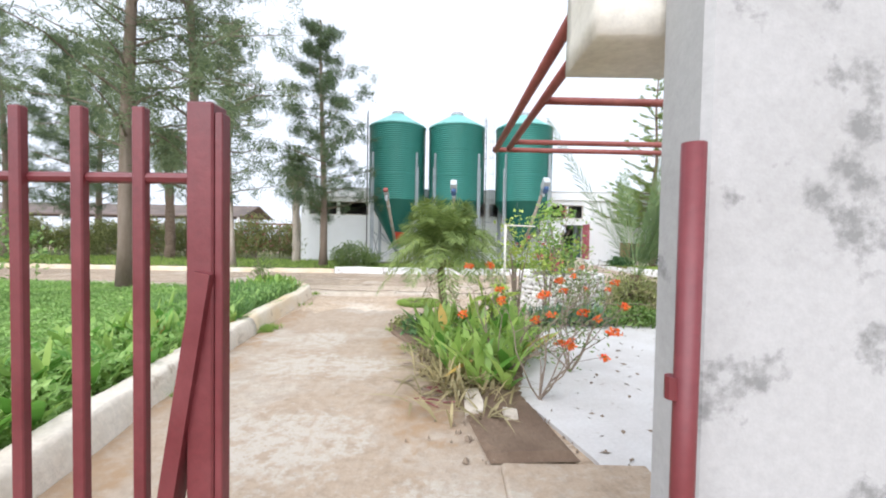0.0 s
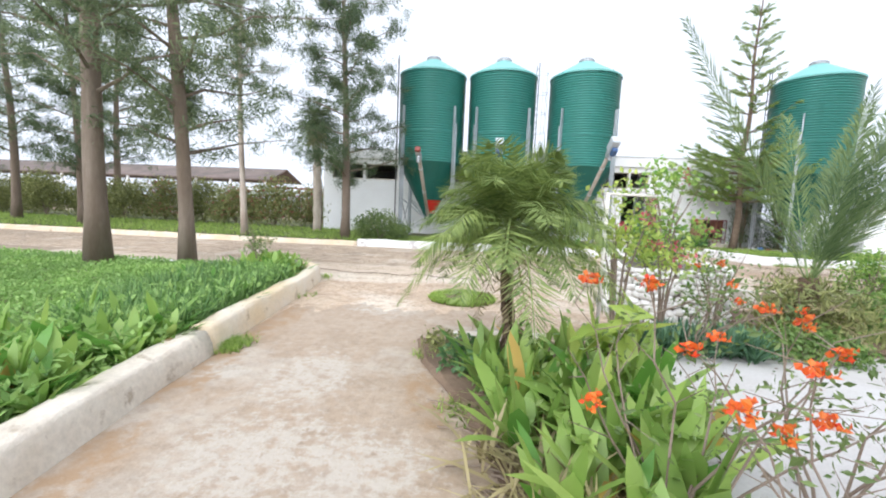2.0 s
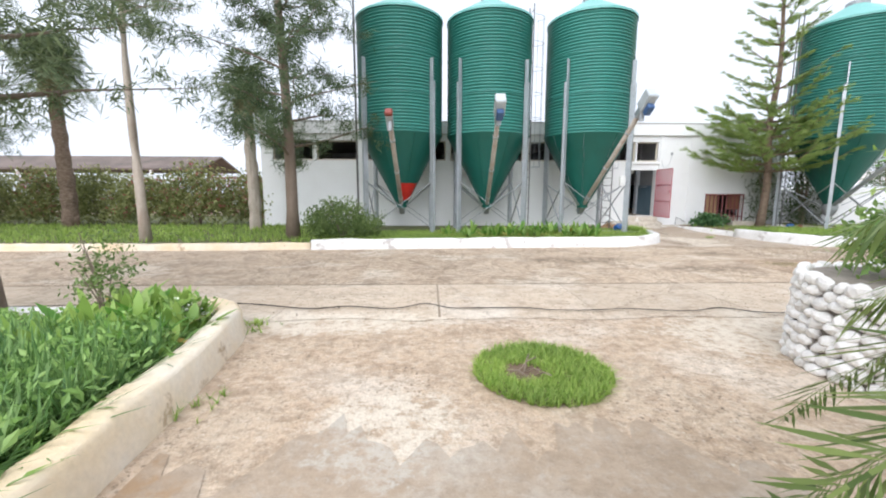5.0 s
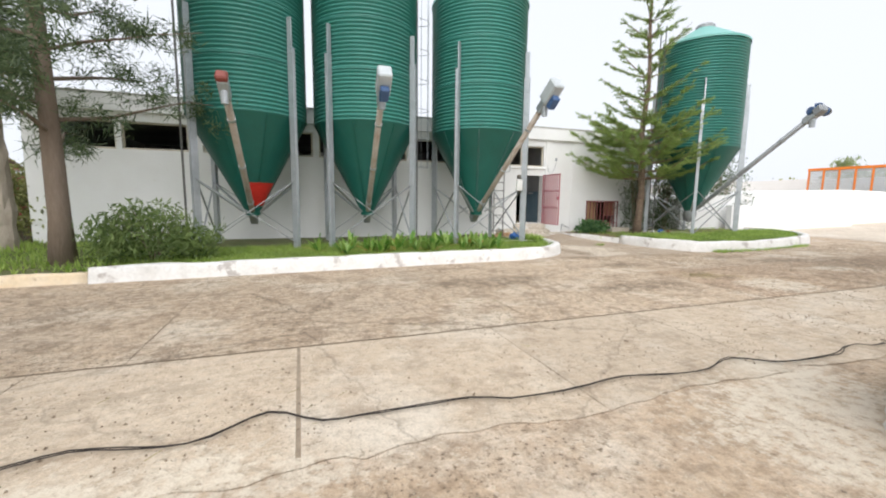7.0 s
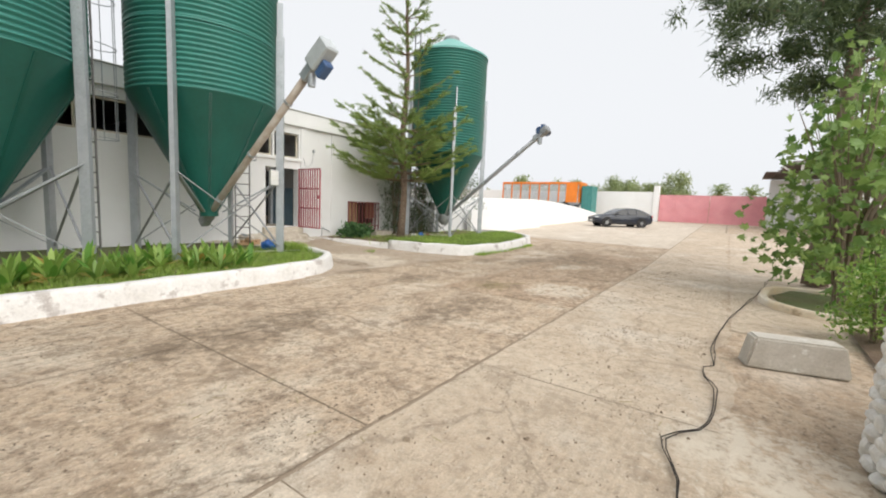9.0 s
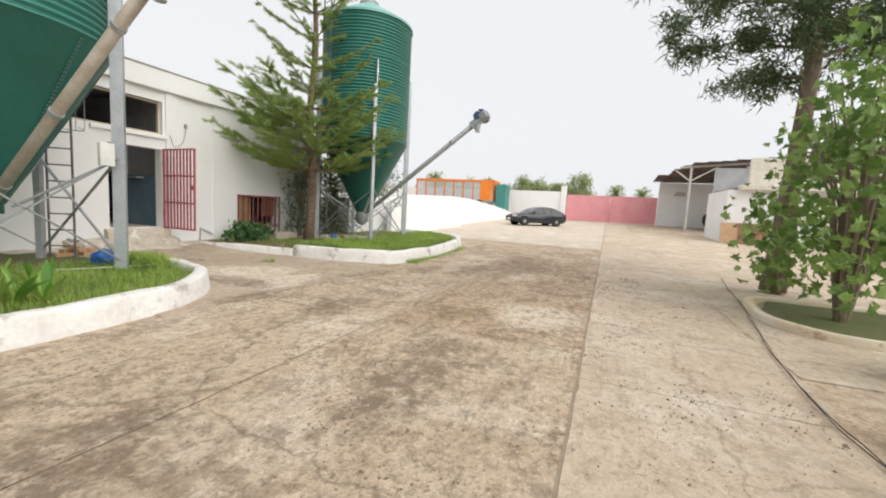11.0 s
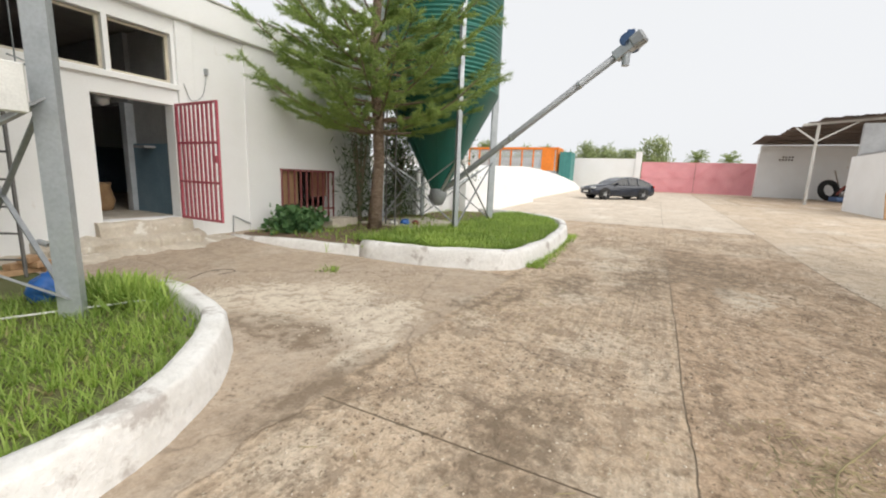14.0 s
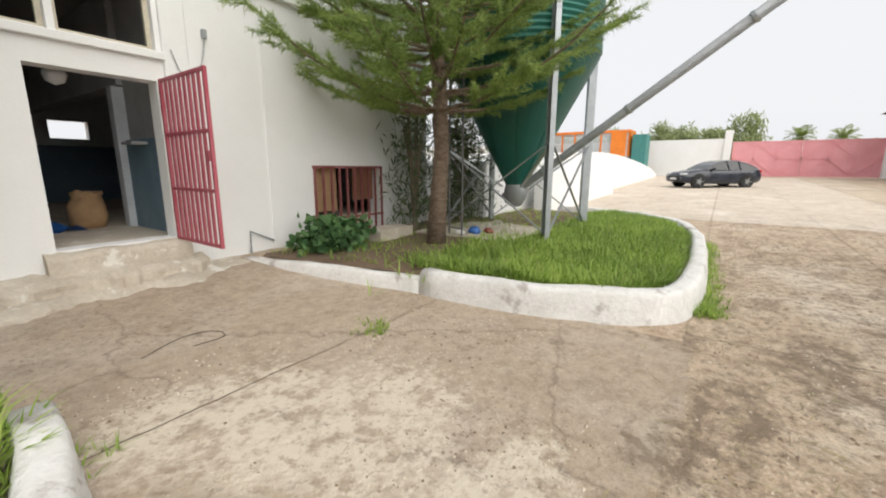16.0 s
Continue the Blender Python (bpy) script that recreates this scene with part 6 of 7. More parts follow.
# ---- plants ----
def casuarina(seed, height, crown_from, radius, material="needle", bark="bark", sprays=900, lean=0.02, foot=True, nw=1.0, thin=1.0):
    """A tall feathery tree: bowed trunk, rising limbs, drooping tufts of fine needles."""
    rnd = random.Random(seed)
    t = thing("casuarina_tree", "tall grey-trunked casuarina with feathery drooping foliage", "tree", group="casuarina trees")
    trunk = []
    for k in range(13):
        f = k / 12
        trunk.append((lean * height * f + 0.12 * math.sin(f * 5 + seed), 0.1 * math.sin(f * 4 + seed * 2), height * f))
    r0 = (0.011 * height + 0.05) * thin
    part("trunk", tubed(trunk, [r0 * (1.25 if k == 0 else 1) * (1 - 0.9 * k / 12) + 0.015 for k in range(13)], 12, wobble=0.06), bark, t, smooth=True)
    if foot:
        part("whitewash", tubed([(p[0], p[1], z) for p, z in zip((trunk[0], trunk[0], trunk[1], trunk[1]), (-0.02, 0.35, 0.9, 1.4))], [r0 * 1.32, r0 * 1.2, r0 * 1.06, r0 * 1.0], 14, wobble=0.03), "pale_bark", t, "faded whitewash on the foot of the trunk", smooth=True)
    tips = []
    limbs = bmesh.new()
    n = int(height * 3.2)
    for k in range(n):
        f = crown_from + (0.99 - crown_from) * (k / n)
        z = height * f
        i = min(11, int(f * 12))
        p = Vector(trunk[i]).lerp(Vector(trunk[i + 1]), f * 12 - i)
        az = k * 2.4 + rnd.uniform(-0.5, 0.5)
        g = (f - crown_from) / (1 - crown_from)
        L = radius * (0.55 + 0.9 * math.sin(math.pi * min(1, 0.2 + 0.8 * g))) * (1 - 0.55 * g) * rnd.uniform(0.55, 1.2)
        d = Vector((math.cos(az), math.sin(az), 0))
        pts = [p]
        for j in range(1, 5):
            s = j / 4
            pts.append(p + d * L * s + Vector((0, 0, L * (0.42 * s - 0.18 * s * s))) + Vector((rnd.uniform(-0.1, 0.1), rnd.uniform(-0.1, 0.1), rnd.uniform(-0.08, 0.08))) * L * 0.5)
        tube(limbs, pts, [0.04 * (1 - 0.8 * g) + 0.008, 0.03 * (1 - 0.8 * g) + 0.006, 0.02, 0.012, 0.005], 5, cap=False)
        for _ in range(max(3, int(0.3 * sprays / n))):
            s = rnd.uniform(0.1, 1.08)
            j = min(3, int(s * 4))
            q = pts[j].lerp(pts[j + 1], s * 4 - j)
            tips.append(q + Vector((rnd.gauss(0, 0.15), rnd.gauss(0, 0.15), rnd.gauss(0.0, 0.12))) * (0.4 + L * 0.36))
    tagged(part("branchwork", limbs, bark, t), kind="stuff")
    R = np.random.RandomState(seed)
    C = np.repeat(np.array([tuple(p) for p in tips]), 62, axis=0)
    m = len(C)
    P = C + R.normal(0, 0.115, (m, 3)) * (0.8 + radius * 0.1)
    d = R.normal(0, 1, (m, 3)) * np.array([0.75, 0.75, 0.55]) + np.array([0, 0, -0.45])
    d /= np.linalg.norm(d, axis=1)[:, None]
    sd = np.cross(d, R.normal(0, 1, (m, 3)))
    sd /= np.linalg.norm(sd, axis=1)[:, None] + 1e-9
    L = R.uniform(0.13, 0.3, (m, 1))
    W = R.uniform(0.008, 0.017, (m, 1)) * nw
    V = np.empty((m, 3, 3))
    V[:, 0], V[:, 1], V[:, 2] = P - sd * W, P + sd * W, P + d * L
    part("crown", raw_mesh("crown", V.reshape(-1, 3).tolist(), (np.arange(m)[:, None] * 3 + np.arange(3)).tolist(), material), material, t)
    return t


proto = [casuarina(3, 15, 0.25, 3.3, "needle", sprays=1500, foot=False), casuarina(8, 13, 0.2, 2.5, "needle", bark="bark", sprays=1500, lean=-0.01, foot=False, thin=0.85), casuarina(21, 12, 0.2, 2.5, "needle_dark", "bark", 1800, 0.01, foot=False), casuarina(14, 13, 0.5, 1.8, "needle", "pale_bark", 900, -0.12, foot=False, thin=0.7)]
spots = [(0, -8.9, 11.35, 10, 1.0), (1, -7.4, 12.0, 80, 1.0), (2, -6.0, 19.7, 120, 1.0), (3, -10.0, 19.0, 300, 0.95), (2, -18.8, 20.4, 150, 0.95), (0, -23.4, 21.5, 260, 0.9), (2, -19.0, 13.5, 330, 1.0), (0, -24.0, 28.0, 10, 1.0), (2, -30, 22, 70, 1.05), (1, -27, 15, 200, 1.0)]
used = set()
for k, x, y, rz, sc in spots:
    m = pose(x, y, 0.08, 0, 0, rz) @ Matrix.Scale(sc, 4)
    if k in used:
        o = copy_thing(proto[k], m)
    else:
        used.add(k)
        o = proto[k]
    o.matrix_basis = m
right_tree = casuarina(33, 13, 0.35, 2.8, "needle_dark", "bark", 3800, 0.0, False, 1.5)
right_tree.matrix_basis = pose(12.2, 10.3, 0.05, 0, 0, 15)
right_tree["label"] = "tall dark casuarina beside the fig bed"


def palm_tree(name, label, at, trunk_h, trunk_r, fronds, length, material, seed, lift=(0.1, 1.2), droop=(0.35, 0.75), leaflet=0.3, width=0.016, nseg=26, bark="bark", skirt=0, hang=0.35):
    rnd = random.Random(seed)
    t = thing(name, label, "palm", at)
    bm = bmesh.new()
    n = 16
    tube(bm, [(0.03 * math.sin(k * 0.4), 0, trunk_h * k / n) for k in range(n + 1)], [trunk_r * (1.25 - 0.35 * k / n) * (1.0 if k % 2 else 0.86) for k in range(n + 1)], 12, wobble=0.12)
    part("trunk", bm, bark, t)
    V, F = [], []
    for k in range(fronds):
        az = k * 2.39996
        g = k / fronds
        frond(V, F, (0, 0, trunk_h - 0.05 + 0.1 * g), az, length * rnd.uniform(0.85, 1.1), lift[0] + (lift[1] - lift[0]) * g + rnd.uniform(-0.1, 0.1), droop[1] + (droop[0] - droop[1]) * g, nseg, leaflet, width, rnd, hang)
    part("crown", raw_mesh("crown", V, F, material), material, t)
    if skirt:
        V, F = [], []
        for k in range(skirt):
            frond(V, F, (0, 0, trunk_h - 0.15), k * 2.4, length * 0.6, -0.9, 0.5, 14, leaflet * 0.7, width, rnd)
        part("dry_skirt", raw_mesh("dry_skirt", V, F, "dry_grass"), "dry_grass", t, "withered hanging leaves")
    return t


palm_tree("pygmy_palm", "small palm with arching feathery fronds beside the path", (-0.05, 7.08, 0.02), 1.55, 0.066, 44, 1.38, "palm", 4, (0.12, 1.32), (0.42, 0.8), 0.32, 0.009, 46, "palm_bark", skirt=4, hang=0.9)
def date_palm(at, leaves):
    """A young date palm: a few stiff fronds, each (azimuth, length, lift, droop), and dry stubs round its foot."""
    rnd = random.Random(7)
    t = thing("date_palm", "young date palm with long upright grey-green fronds", "palm", at)
    part("trunk", tubed([(0, 0, -0.03), (0.02, 0, 0.4), (0.0, 0.02, 0.95)], [0.2, 0.17, 0.1], 12, wobble=0.15), "palm_bark", t)
    for az, length, lift, droop in leaves:
        V, F = [], []
        frond(V, F, (0, 0, 0.85), radians(az), length, lift, droop, 60, 0.36, 0.013, rnd, 0.35, 0.42)
        part("frond", raw_mesh("frond", V, F, "palm_grey"), "palm_grey", t)
    V, F = [], []
    for k in range(12):
        frond(V, F, (0, 0, 0.5), k * 2.4, 0.8, rnd.uniform(0.1, 0.9), 0.5, 12, 0.16, 0.01, rnd)
    part("dry_skirt", raw_mesh("dry_skirt", V, F, "dry_grass"), "dry_grass", t, "withered brown lower fronds")
    return t


date_palm((3.97, 8.5, 0.05), [(182, 4.3, 1.04, 0.1), (20, 3.3, 1.12, 0.12), (-5, 3.2, 1.2, 0.08), (32, 3.0, 1.2, 0.12), (-28, 3.0, 1.08, 0.14), (8, 3.4, 1.0, 0.18), (-15, 3.1, 1.28, 0.06), (15, 3.0, 0.9, 0.2), (45, 2.9, 1.0, 0.2), (-50, 2.5, 1.15, 0.2), (90, 2.8, 1.25, 0.12), (-5, 2.7, 1.4, 0.05), (150, 2.2, 1.25, 0.2)])
palm_tree("fan_palm", "tall palm with a shaggy crown on the verge", (-16.2, 23.8, 0.1), 6.6, 0.24, 40, 1.5, "needle", 9, (-0.5, 1.2), (0.3, 0.8), 0.55, 0.03, 16, "pine_bark", 14)
palm_tree("fan_palm", "palm with a hanging dry skirt on the verge", (-8.4, 22.8, 0.1), 5.6, 0.2, 40, 1.6, "needle", 12, (-0.7, 1.1), (0.3, 0.8), 0.5, 0.03, 14, "pale_bark", 18)
for k, (x, y, h) in enumerate(((56, 13.2, 3.5), (57, 10.2, 3.3))):
    palm_tree("garden_palm", "far palm crown behind the pink gate", (x, y, fz), h, 0.25, 26, 1.9, "palm", 20 + k, (0.0, 1.2), (0.3, 0.7), 0.4, 0.03, 14)


def araucaria(at):
    """A pine with tiers of spreading branches, dense below and open above."""
    rnd = random.Random(2)
    t = thing("norfolk_pine", "pine with dense lower boughs and open upper tiers", "tree", at)
    H = 11.6
    part("trunk", tubed([(0.05 * math.sin(k), 0.04 * math.cos(k * 1.3), H * k / 14) for k in range(15)], [0.14 * (1.2 if k == 0 else 1) * (1 - 0.93 * k / 14) + 0.01 for k in range(15)], 12, wobble=0.08), "pine_bark", t, smooth=True)
    limbs = bmesh.new()
    pos, dirs = [], []
    z = 2.25
    tier = 0
    while z < H - 0.15:
        g = (z - 2.25) / (H - 2.25)
        low = z < 4.3
        L0 = (2.85 - 0.1 * tier) if low else 2.2 * (1 - g) ** 0.8 + 0.1
        n = 7 if low else 5
        for k in range(n):
            az = 2 * math.pi * (k + 0.4 * tier) / n + rnd.uniform(-0.25, 0.25)
            L = L0 * rnd.uniform(0.75, 1.12)
            d = Vector((math.cos(az), math.sin(az), 0))
            up = 0.2 if low else 0.42
            sag = 0.22 if low else 0.05
            pts = [Vector((0, 0, z)) + d * L * s + Vector((0, 0, L * (up * s - sag * s * (1 - s) + 0.12 * s ** 3))) for s in (0, 0.25, 0.5, 0.75, 1.0)]
            tube(limbs, pts, [0.035 * (1 - 0.6 * g), 0.028 * (1 - 0.6 * g), 0.02, 0.014, 0.006], 5, cap=False)
            cnt = int((10 if low else 11) * max(0.4, L))
            for j in range(cnt):
                s = rnd.uniform(0.22 if low else 0.12, 1.0)
                i = min(3, int(s * 4))
                q = pts[i].lerp(pts[i + 1], s * 4 - i)
                side = Vector((-d.y, d.x, 0)) * rnd.choice((-1, 1))
                out = (d * 0.75 + side * rnd.uniform(0.3, 0.95) + Vector((0, 0, rnd.uniform(0.0, 0.45)))).normalized()
                ln = rnd.uniform(0.3, 0.6) * (0.55 + 0.6 * (1 - s)) * (1.15 if low else 0.6)
                for w in range(int(ln / 0.03) + 2):
                    pos.append(tuple(q + out * (w * 0.03)))
                    dirs.append(tuple(out))
        z += rnd.uniform(0.28, 0.4) if low else rnd.uniform(0.58, 0.85)
        tier += 1
    tagged(part("branchwork", limbs, "pine_bark", t), kind="stuff")
    R = np.random.RandomState(5)
    per = 9
    C, D = np.repeat(np.array(pos), per, axis=0), np.repeat(np.array(dirs), per, axis=0)
    m = len(C)
    d = D * 0.8 + R.normal(0, 0.62, (m, 3))
    d /= np.linalg.norm(d, axis=1)[:, None]
    sd = np.cross(d, R.normal(0, 1, (m, 3)))
    sd /= np.linalg.norm(sd, axis=1)[:, None] + 1e-9
    L, W = R.uniform(0.06, 0.13, (m, 1)), R.uniform(0.004, 0.0075, (m, 1))
    V = np.empty((m, 3, 3))
    P = C + R.normal(0, 0.014, (m, 3))
    V[:, 0], V[:, 1], V[:, 2] = P - sd * W, P + sd * W, P + d * L
    part("crown", raw_mesh("crown", V.reshape(-1, 3).tolist(), (np.arange(m)[:, None] * 3 + np.arange(3)).tolist(), "pine"), "pine", t)
    return t


araucaria((11.55, 22.6, 0.2))


def bush(name, label, at, rx, ry, h, material, seed, leaf=(0.05, 0.1), clumps=160, per=30, spread=0.14, stems=9, long=2.0, flowers=None, category="shrub", fl_n=40, low=0.15, tilt=None, shape=None):
    """A shrub: bare stems that fan out, and leaves in uneven clumps."""
    rnd = random.Random(seed)
    t = thing(name, label, category, at)
    bm = bmesh.new()
    cs = []
    for k in range(stems):
        a = rnd.uniform(0, 6.28)
        e = Vector((rx * 0.8 * math.cos(a) * rnd.uniform(0.3, 1), ry * 0.8 * math.sin(a) * rnd.uniform(0.3, 1), h * rnd.uniform(0.6, 1)))
        mid = Vector((e.x * 0.35, e.y * 0.35, e.z * 0.55))
        tube(bm, [(e.x * 0.05, e.y * 0.05, -0.03), mid, e], [0.006 + 0.007 * h, 0.005 + 0.0045 * h, 0.003], 5, cap=False)
    tagged(part("branchwork", bm, "twig", t), kind="stuff")
    while len(cs) < clumps:
        x, y, z = rnd.uniform(-1, 1), rnd.uniform(-1, 1), rnd.uniform(low, 1)
        r = math.sqrt(x * x + y * y)
        lim = math.sqrt(max(0, 1 - max(0, (z - 0.45) / 0.55) ** 2)) * (0.78 + 0.35 * noise.noise(Vector((x * 2 + seed, y * 2, z * 2))))
        if r < lim and (r > lim * 0.45 or z > 0.6 or rnd.random() < 0.3):
            cs.append((x * rx, y * ry, z * h))
    tagged(part("foliage", leaf_cloud("leaves", cs, material, leaf, per, spread, 0.8, seed, long, tilt, shape), material, t), kind="stuff")
    if flowers:
        fs = [(x, y, z + 0.05) for x, y, z in rnd.sample(cs, min(fl_n, len(cs)))]
        tagged(part("blossom", leaf_cloud("flowers", fs, flowers, (0.03, 0.06), 14, 0.05, 0.8, seed + 1, 1.2), flowers, t), kind="stuff")
    return t


def rosettes(name, label, spots2, seed, length=(0.3, 0.6), width=0.05, per=8, old=1, z=0.1, group="lilies"):
    """Broad-leaved plants, each one a rosette of strap leaves; some of their leaves have turned yellow."""
    rnd = random.Random(seed)
    kinds = []
    for k in range(6):
        g = blades("leaf_rosette", [(0, 0)], "canna", length, width, 0.7, per, 5, 0, seed + k, 0.55, False)
        y = blades("yellow_leaf", [(0, 0)], "canna_old", (length[0] * 0.8, length[1] * 0.9), width, 0.95, 1, 5, 0, seed + k + 50, 0.8, False)
        kinds.append((g, y))
    for k, (x, y) in enumerate(spots2):
        g, yl = kinds[rnd.randrange(6)]
        t = thing(name, label, "plant", (x, y, z), rnd.uniform(0, 360), group)
        part("leaf_rosette", g, "canna", t)
        if rnd.random() < old:
            part("yellow_leaf", yl, "canna_old", t, "yellowed leaf")
        t.scale = (rnd.uniform(0.75, 1.2),) * 3


rnd = random.Random(31)
strip = [(-2.95, 1.6), (-3.15, 3.0), (-3.4, 5.0), (-3.65, 7.0), (-3.8, 9.0), (-4.05, 11.3), (-4.7, 11.6), (-5.2, 9.0), (-4.9, 6.0), (-4.5, 3.0), (-4.2, 1.6)]
rosettes("kerb_lily", "bright green broad-leaved lily beside the lawn kerb", [p for p in scatter(strip, 190, rnd) if p[1] < 7.2 or p[1] > 10.4], 3, (0.2, 0.62), 0.045, 9, 0.2, 0.1, "lilies along the kerb")
tall = [(-3.62, 6.8), (-3.8, 8.6), (-4.0, 10.6), (-5.6, 10.8), (-5.6, 8.0), (-4.8, 6.6)]
tagged(new("lawn_grass", blades("lawn_grass", scatter(tall, 2600, rnd), "long_grass", (0.22, 0.55), 0.009, 0.7, 5, 3, 0.1, 61, 0.7)), "long dark green grass beside the lawn kerb", "grass", kind="stuff")
rosettes("kerb_lily", "small bright green plant among the lawn grass", [p for p in scatter(tall, 26, rnd)], 13, (0.2, 0.5), 0.035, 8, 0.3, 0.1, "lilies along the kerb")
front_bed = [(0.15, 4.5), (0.75, 4.4), (0.95, 5.5), (1.2, 6.4), (0.6, 7.1), (-0.4, 7.2), (-0.3, 6.3), (-0.05, 5.2)]
rosettes("canna_plant", "tall green canna plant in the flower bed", scatter(front_bed, 70, rnd), 5, (0.36, 0.8), 0.05, 7, 0.35, 0.02, "cannas in the flower bed")
rosettes("canna_plant", "large canna with broad bright leaves", [(0.75, 5.9), (1.0, 6.1), (0.85, 6.35), (1.15, 5.75), (0.55, 6.2), (1.05, 6.5)], 41, (0.55, 0.9), 0.085, 8, 1, 0.02, "cannas in the flower bed")
bush("bed_weed", "low leafy weed at the edge of the flower bed", (-0.4, 7.0, 0.02), 0.4, 0.3, 0.3, "mallow", 72, (0.05, 0.1), 40, 12, 0.08, 6, 1.6, category="plant")
bush("bed_weed", "low leafy weed at the corner of the flower bed", (-0.75, 7.65, 0.02), 0.3, 0.22, 0.2, "hedge", 73, (0.04, 0.08), 30, 12, 0.07, 6, 1.8, category="plant")
bush("bed_weed", "low leafy weed beside the cannas", (-0.1, 6.3, 0.02), 0.3, 0.35, 0.35, "fig", 74, (0.05, 0.1), 34, 12, 0.08, 6, 1.8, category="plant")
bush("broad_canna", "canna with very broad yellow-green leaves", (0.66, 6.15, 0.02), 0.36, 0.3, 1.0, "lime_leaf", 71, (0.26, 0.46), 12, 2, 0.1, 6, 2.2, tilt=(0.1, -0.1, 0.55), category="plant", low=0.6)
rosettes("silo_lily", "yellow-green lily clump under the silos", [(rnd.uniform(-1.2, 3.9), rnd.uniform(19.6, 20.9)) for _ in range(64)], 8, (0.25, 0.55), 0.032, 10, 0.9, 0.17, "lilies under the silos")
rosettes("corner_lily", "green lily with yellowing leaves at the lawn corner", [(rnd.uniform(-5.4, -4.25), rnd.uniform(10.5, 11.6)) for _ in range(26)], 9, (0.3, 0.65), 0.05, 8, 0.6, 0.1, "lilies at the lawn corner")
# lawn ground cover and grasses
near_lawn = [(-14, 12.3), (-14, 1.5), (-3.0, 1.5), (-3.3, 4.0), (-3.6, 6.4), (-3.8, 8.2), (-4.0, 10.2), (-4.3, 11.7)]
tagged(new("ground_cover", leaf_cloud("ground_cover", [(x, y, 0.16) for x, y in scatter(near_lawn, 12000, rnd)], "lawn", (0.035, 0.08), 13, 0.085, 0.5, 6, 1.6)), "low bright green ground cover of the lawn", "lawn", kind="stuff")
far_lawn = [(-45, 12.3), (-45, -6), (-14, -6), (-14, 12.3)]
tagged(new("ground_cover", leaf_cloud("ground_cover_far", [(x, y, 0.16) for x, y in scatter(far_lawn, 3500, rnd)], "lawn", (0.12, 0.24), 11, 0.2, 0.3, 7, 1.5)), "green ground cover further along the lawn", "lawn", kind="stuff")
bed1_near = [(-4.9, 18.6), (2.0, 18.85), (4.0, 19.0), (4.95, 19.26), (5.6, 19.72), (5.94, 20.3), (6.08, 21.0), (6.0, 22.2), (3.5, 22.5), (-5, 21.5)]
tagged(new("silo_grass", blades("silo_grass", scatter(bed1_near, 11000, rnd), "grass", (0.06, 0.19), 0.006, 0.8, 5, 2, 0.17, 4)), "rough green grass in the silo bed", "grass", kind="stuff")
tagged(new("dry_silo_grass", blades("dry_silo_grass", scatter(bed1_near, 1500, rnd), "dry_grass", (0.05, 0.13), 0.006, 0.9, 3, 2, 0.17, 5)), "dry blades among the grass", "grass", kind="stuff")
verge = [(-45, 18.6), (-5, 18.6), (-5, 24), (-9.2, 24.4), (-45, 25)]
tagged(new("verge_grass", blades("verge_grass", scatter(verge, 12000, rnd), "grass", (0.1, 0.25), 0.016, 0.7, 3, 2, 0.17, 6)), "green verge grass under the trees", "grass", kind="stuff")
isle_front = [(10.15, 20.6), (10.1, 19.98), (10.5, 19.25), (11.1, 18.99), (13.0, 18.97), (14.9, 19.1), (16.4, 19.65), (17.3, 20.9), (16.8, 21.4), (13.0, 21.4), (11.8, 21.6)]
isle_spots = [(x, y) for x, y in scatter(isle_front, 15000, rnd) if noise.noise(Vector((x * 1.6, y * 1.6, 2.0))) + 0.5 * noise.noise(Vector((x * 5, y * 5, 1.0))) > rnd.uniform(-1.0, -0.1)]
isle_spots += [(10.32 + rnd.gauss(0, 0.13), 20.9 + rnd.gauss(0, 0.55)) for _ in range(800)] + [(11.6 + rnd.gauss(0, 0.7), 21.7 + rnd.gauss(0, 0.3)) for _ in range(500)]
tagged(new("dry_island_grass", blades("dry_island_grass", scatter(isle_front, 900, rnd), "dry_grass", (0.1, 0.25), 0.005, 1.0, 3, 3, 0.2, 17, 0.9)), "yellowed blades in the island grass", "grass", kind="stuff")
tagged(new("island_grass", blades("island_grass", isle_spots, "grass", (0.08, 0.27), 0.0065, 0.95, 5, 3, 0.2, 7, 0.8)), "thick bright grass on the kerbed island", "grass", kind="stuff")
isle_back = [(9.5, 24.4), (9.75, 23.2), (10.0, 22.0), (10.1, 21.0), (12, 21.4), (17, 21.4), (17.5, 24.3)]
tagged(new("island_weeds", blades("island_weeds", scatter(isle_back, 1900, rnd), "grass", (0.05, 0.16), 0.008, 0.8, 3, 2, 0.21, 8)), "thin weeds under the pine", "weeds", kind="stuff")
tagged(new("lawn_weeds", leaf_cloud("lawn_weeds", [(x, y, 0.3) for x, y in scatter(strip, 900, rnd)], "lawn", (0.06, 0.13), 9, 0.11, 0.9, 44, 2.2)), "loose green leaves among the kerb lilies", "plants", kind="stuff")
tagged(new("kerb_weeds", blades("kerb_weeds", [(10.75 + 4.6 * f + rnd.gauss(0, 0.05), 18.63 + 0.1 * f + rnd.gauss(0, 0.09)) for f in [rnd.random() ** 1.6 for _ in range(700)]], "grass", (0.06, 0.16), 0.006, 0.9, 4, 2, 0.0, 9)), "grass growing along the foot of the kerb", "grass", kind="stuff")
disc = []
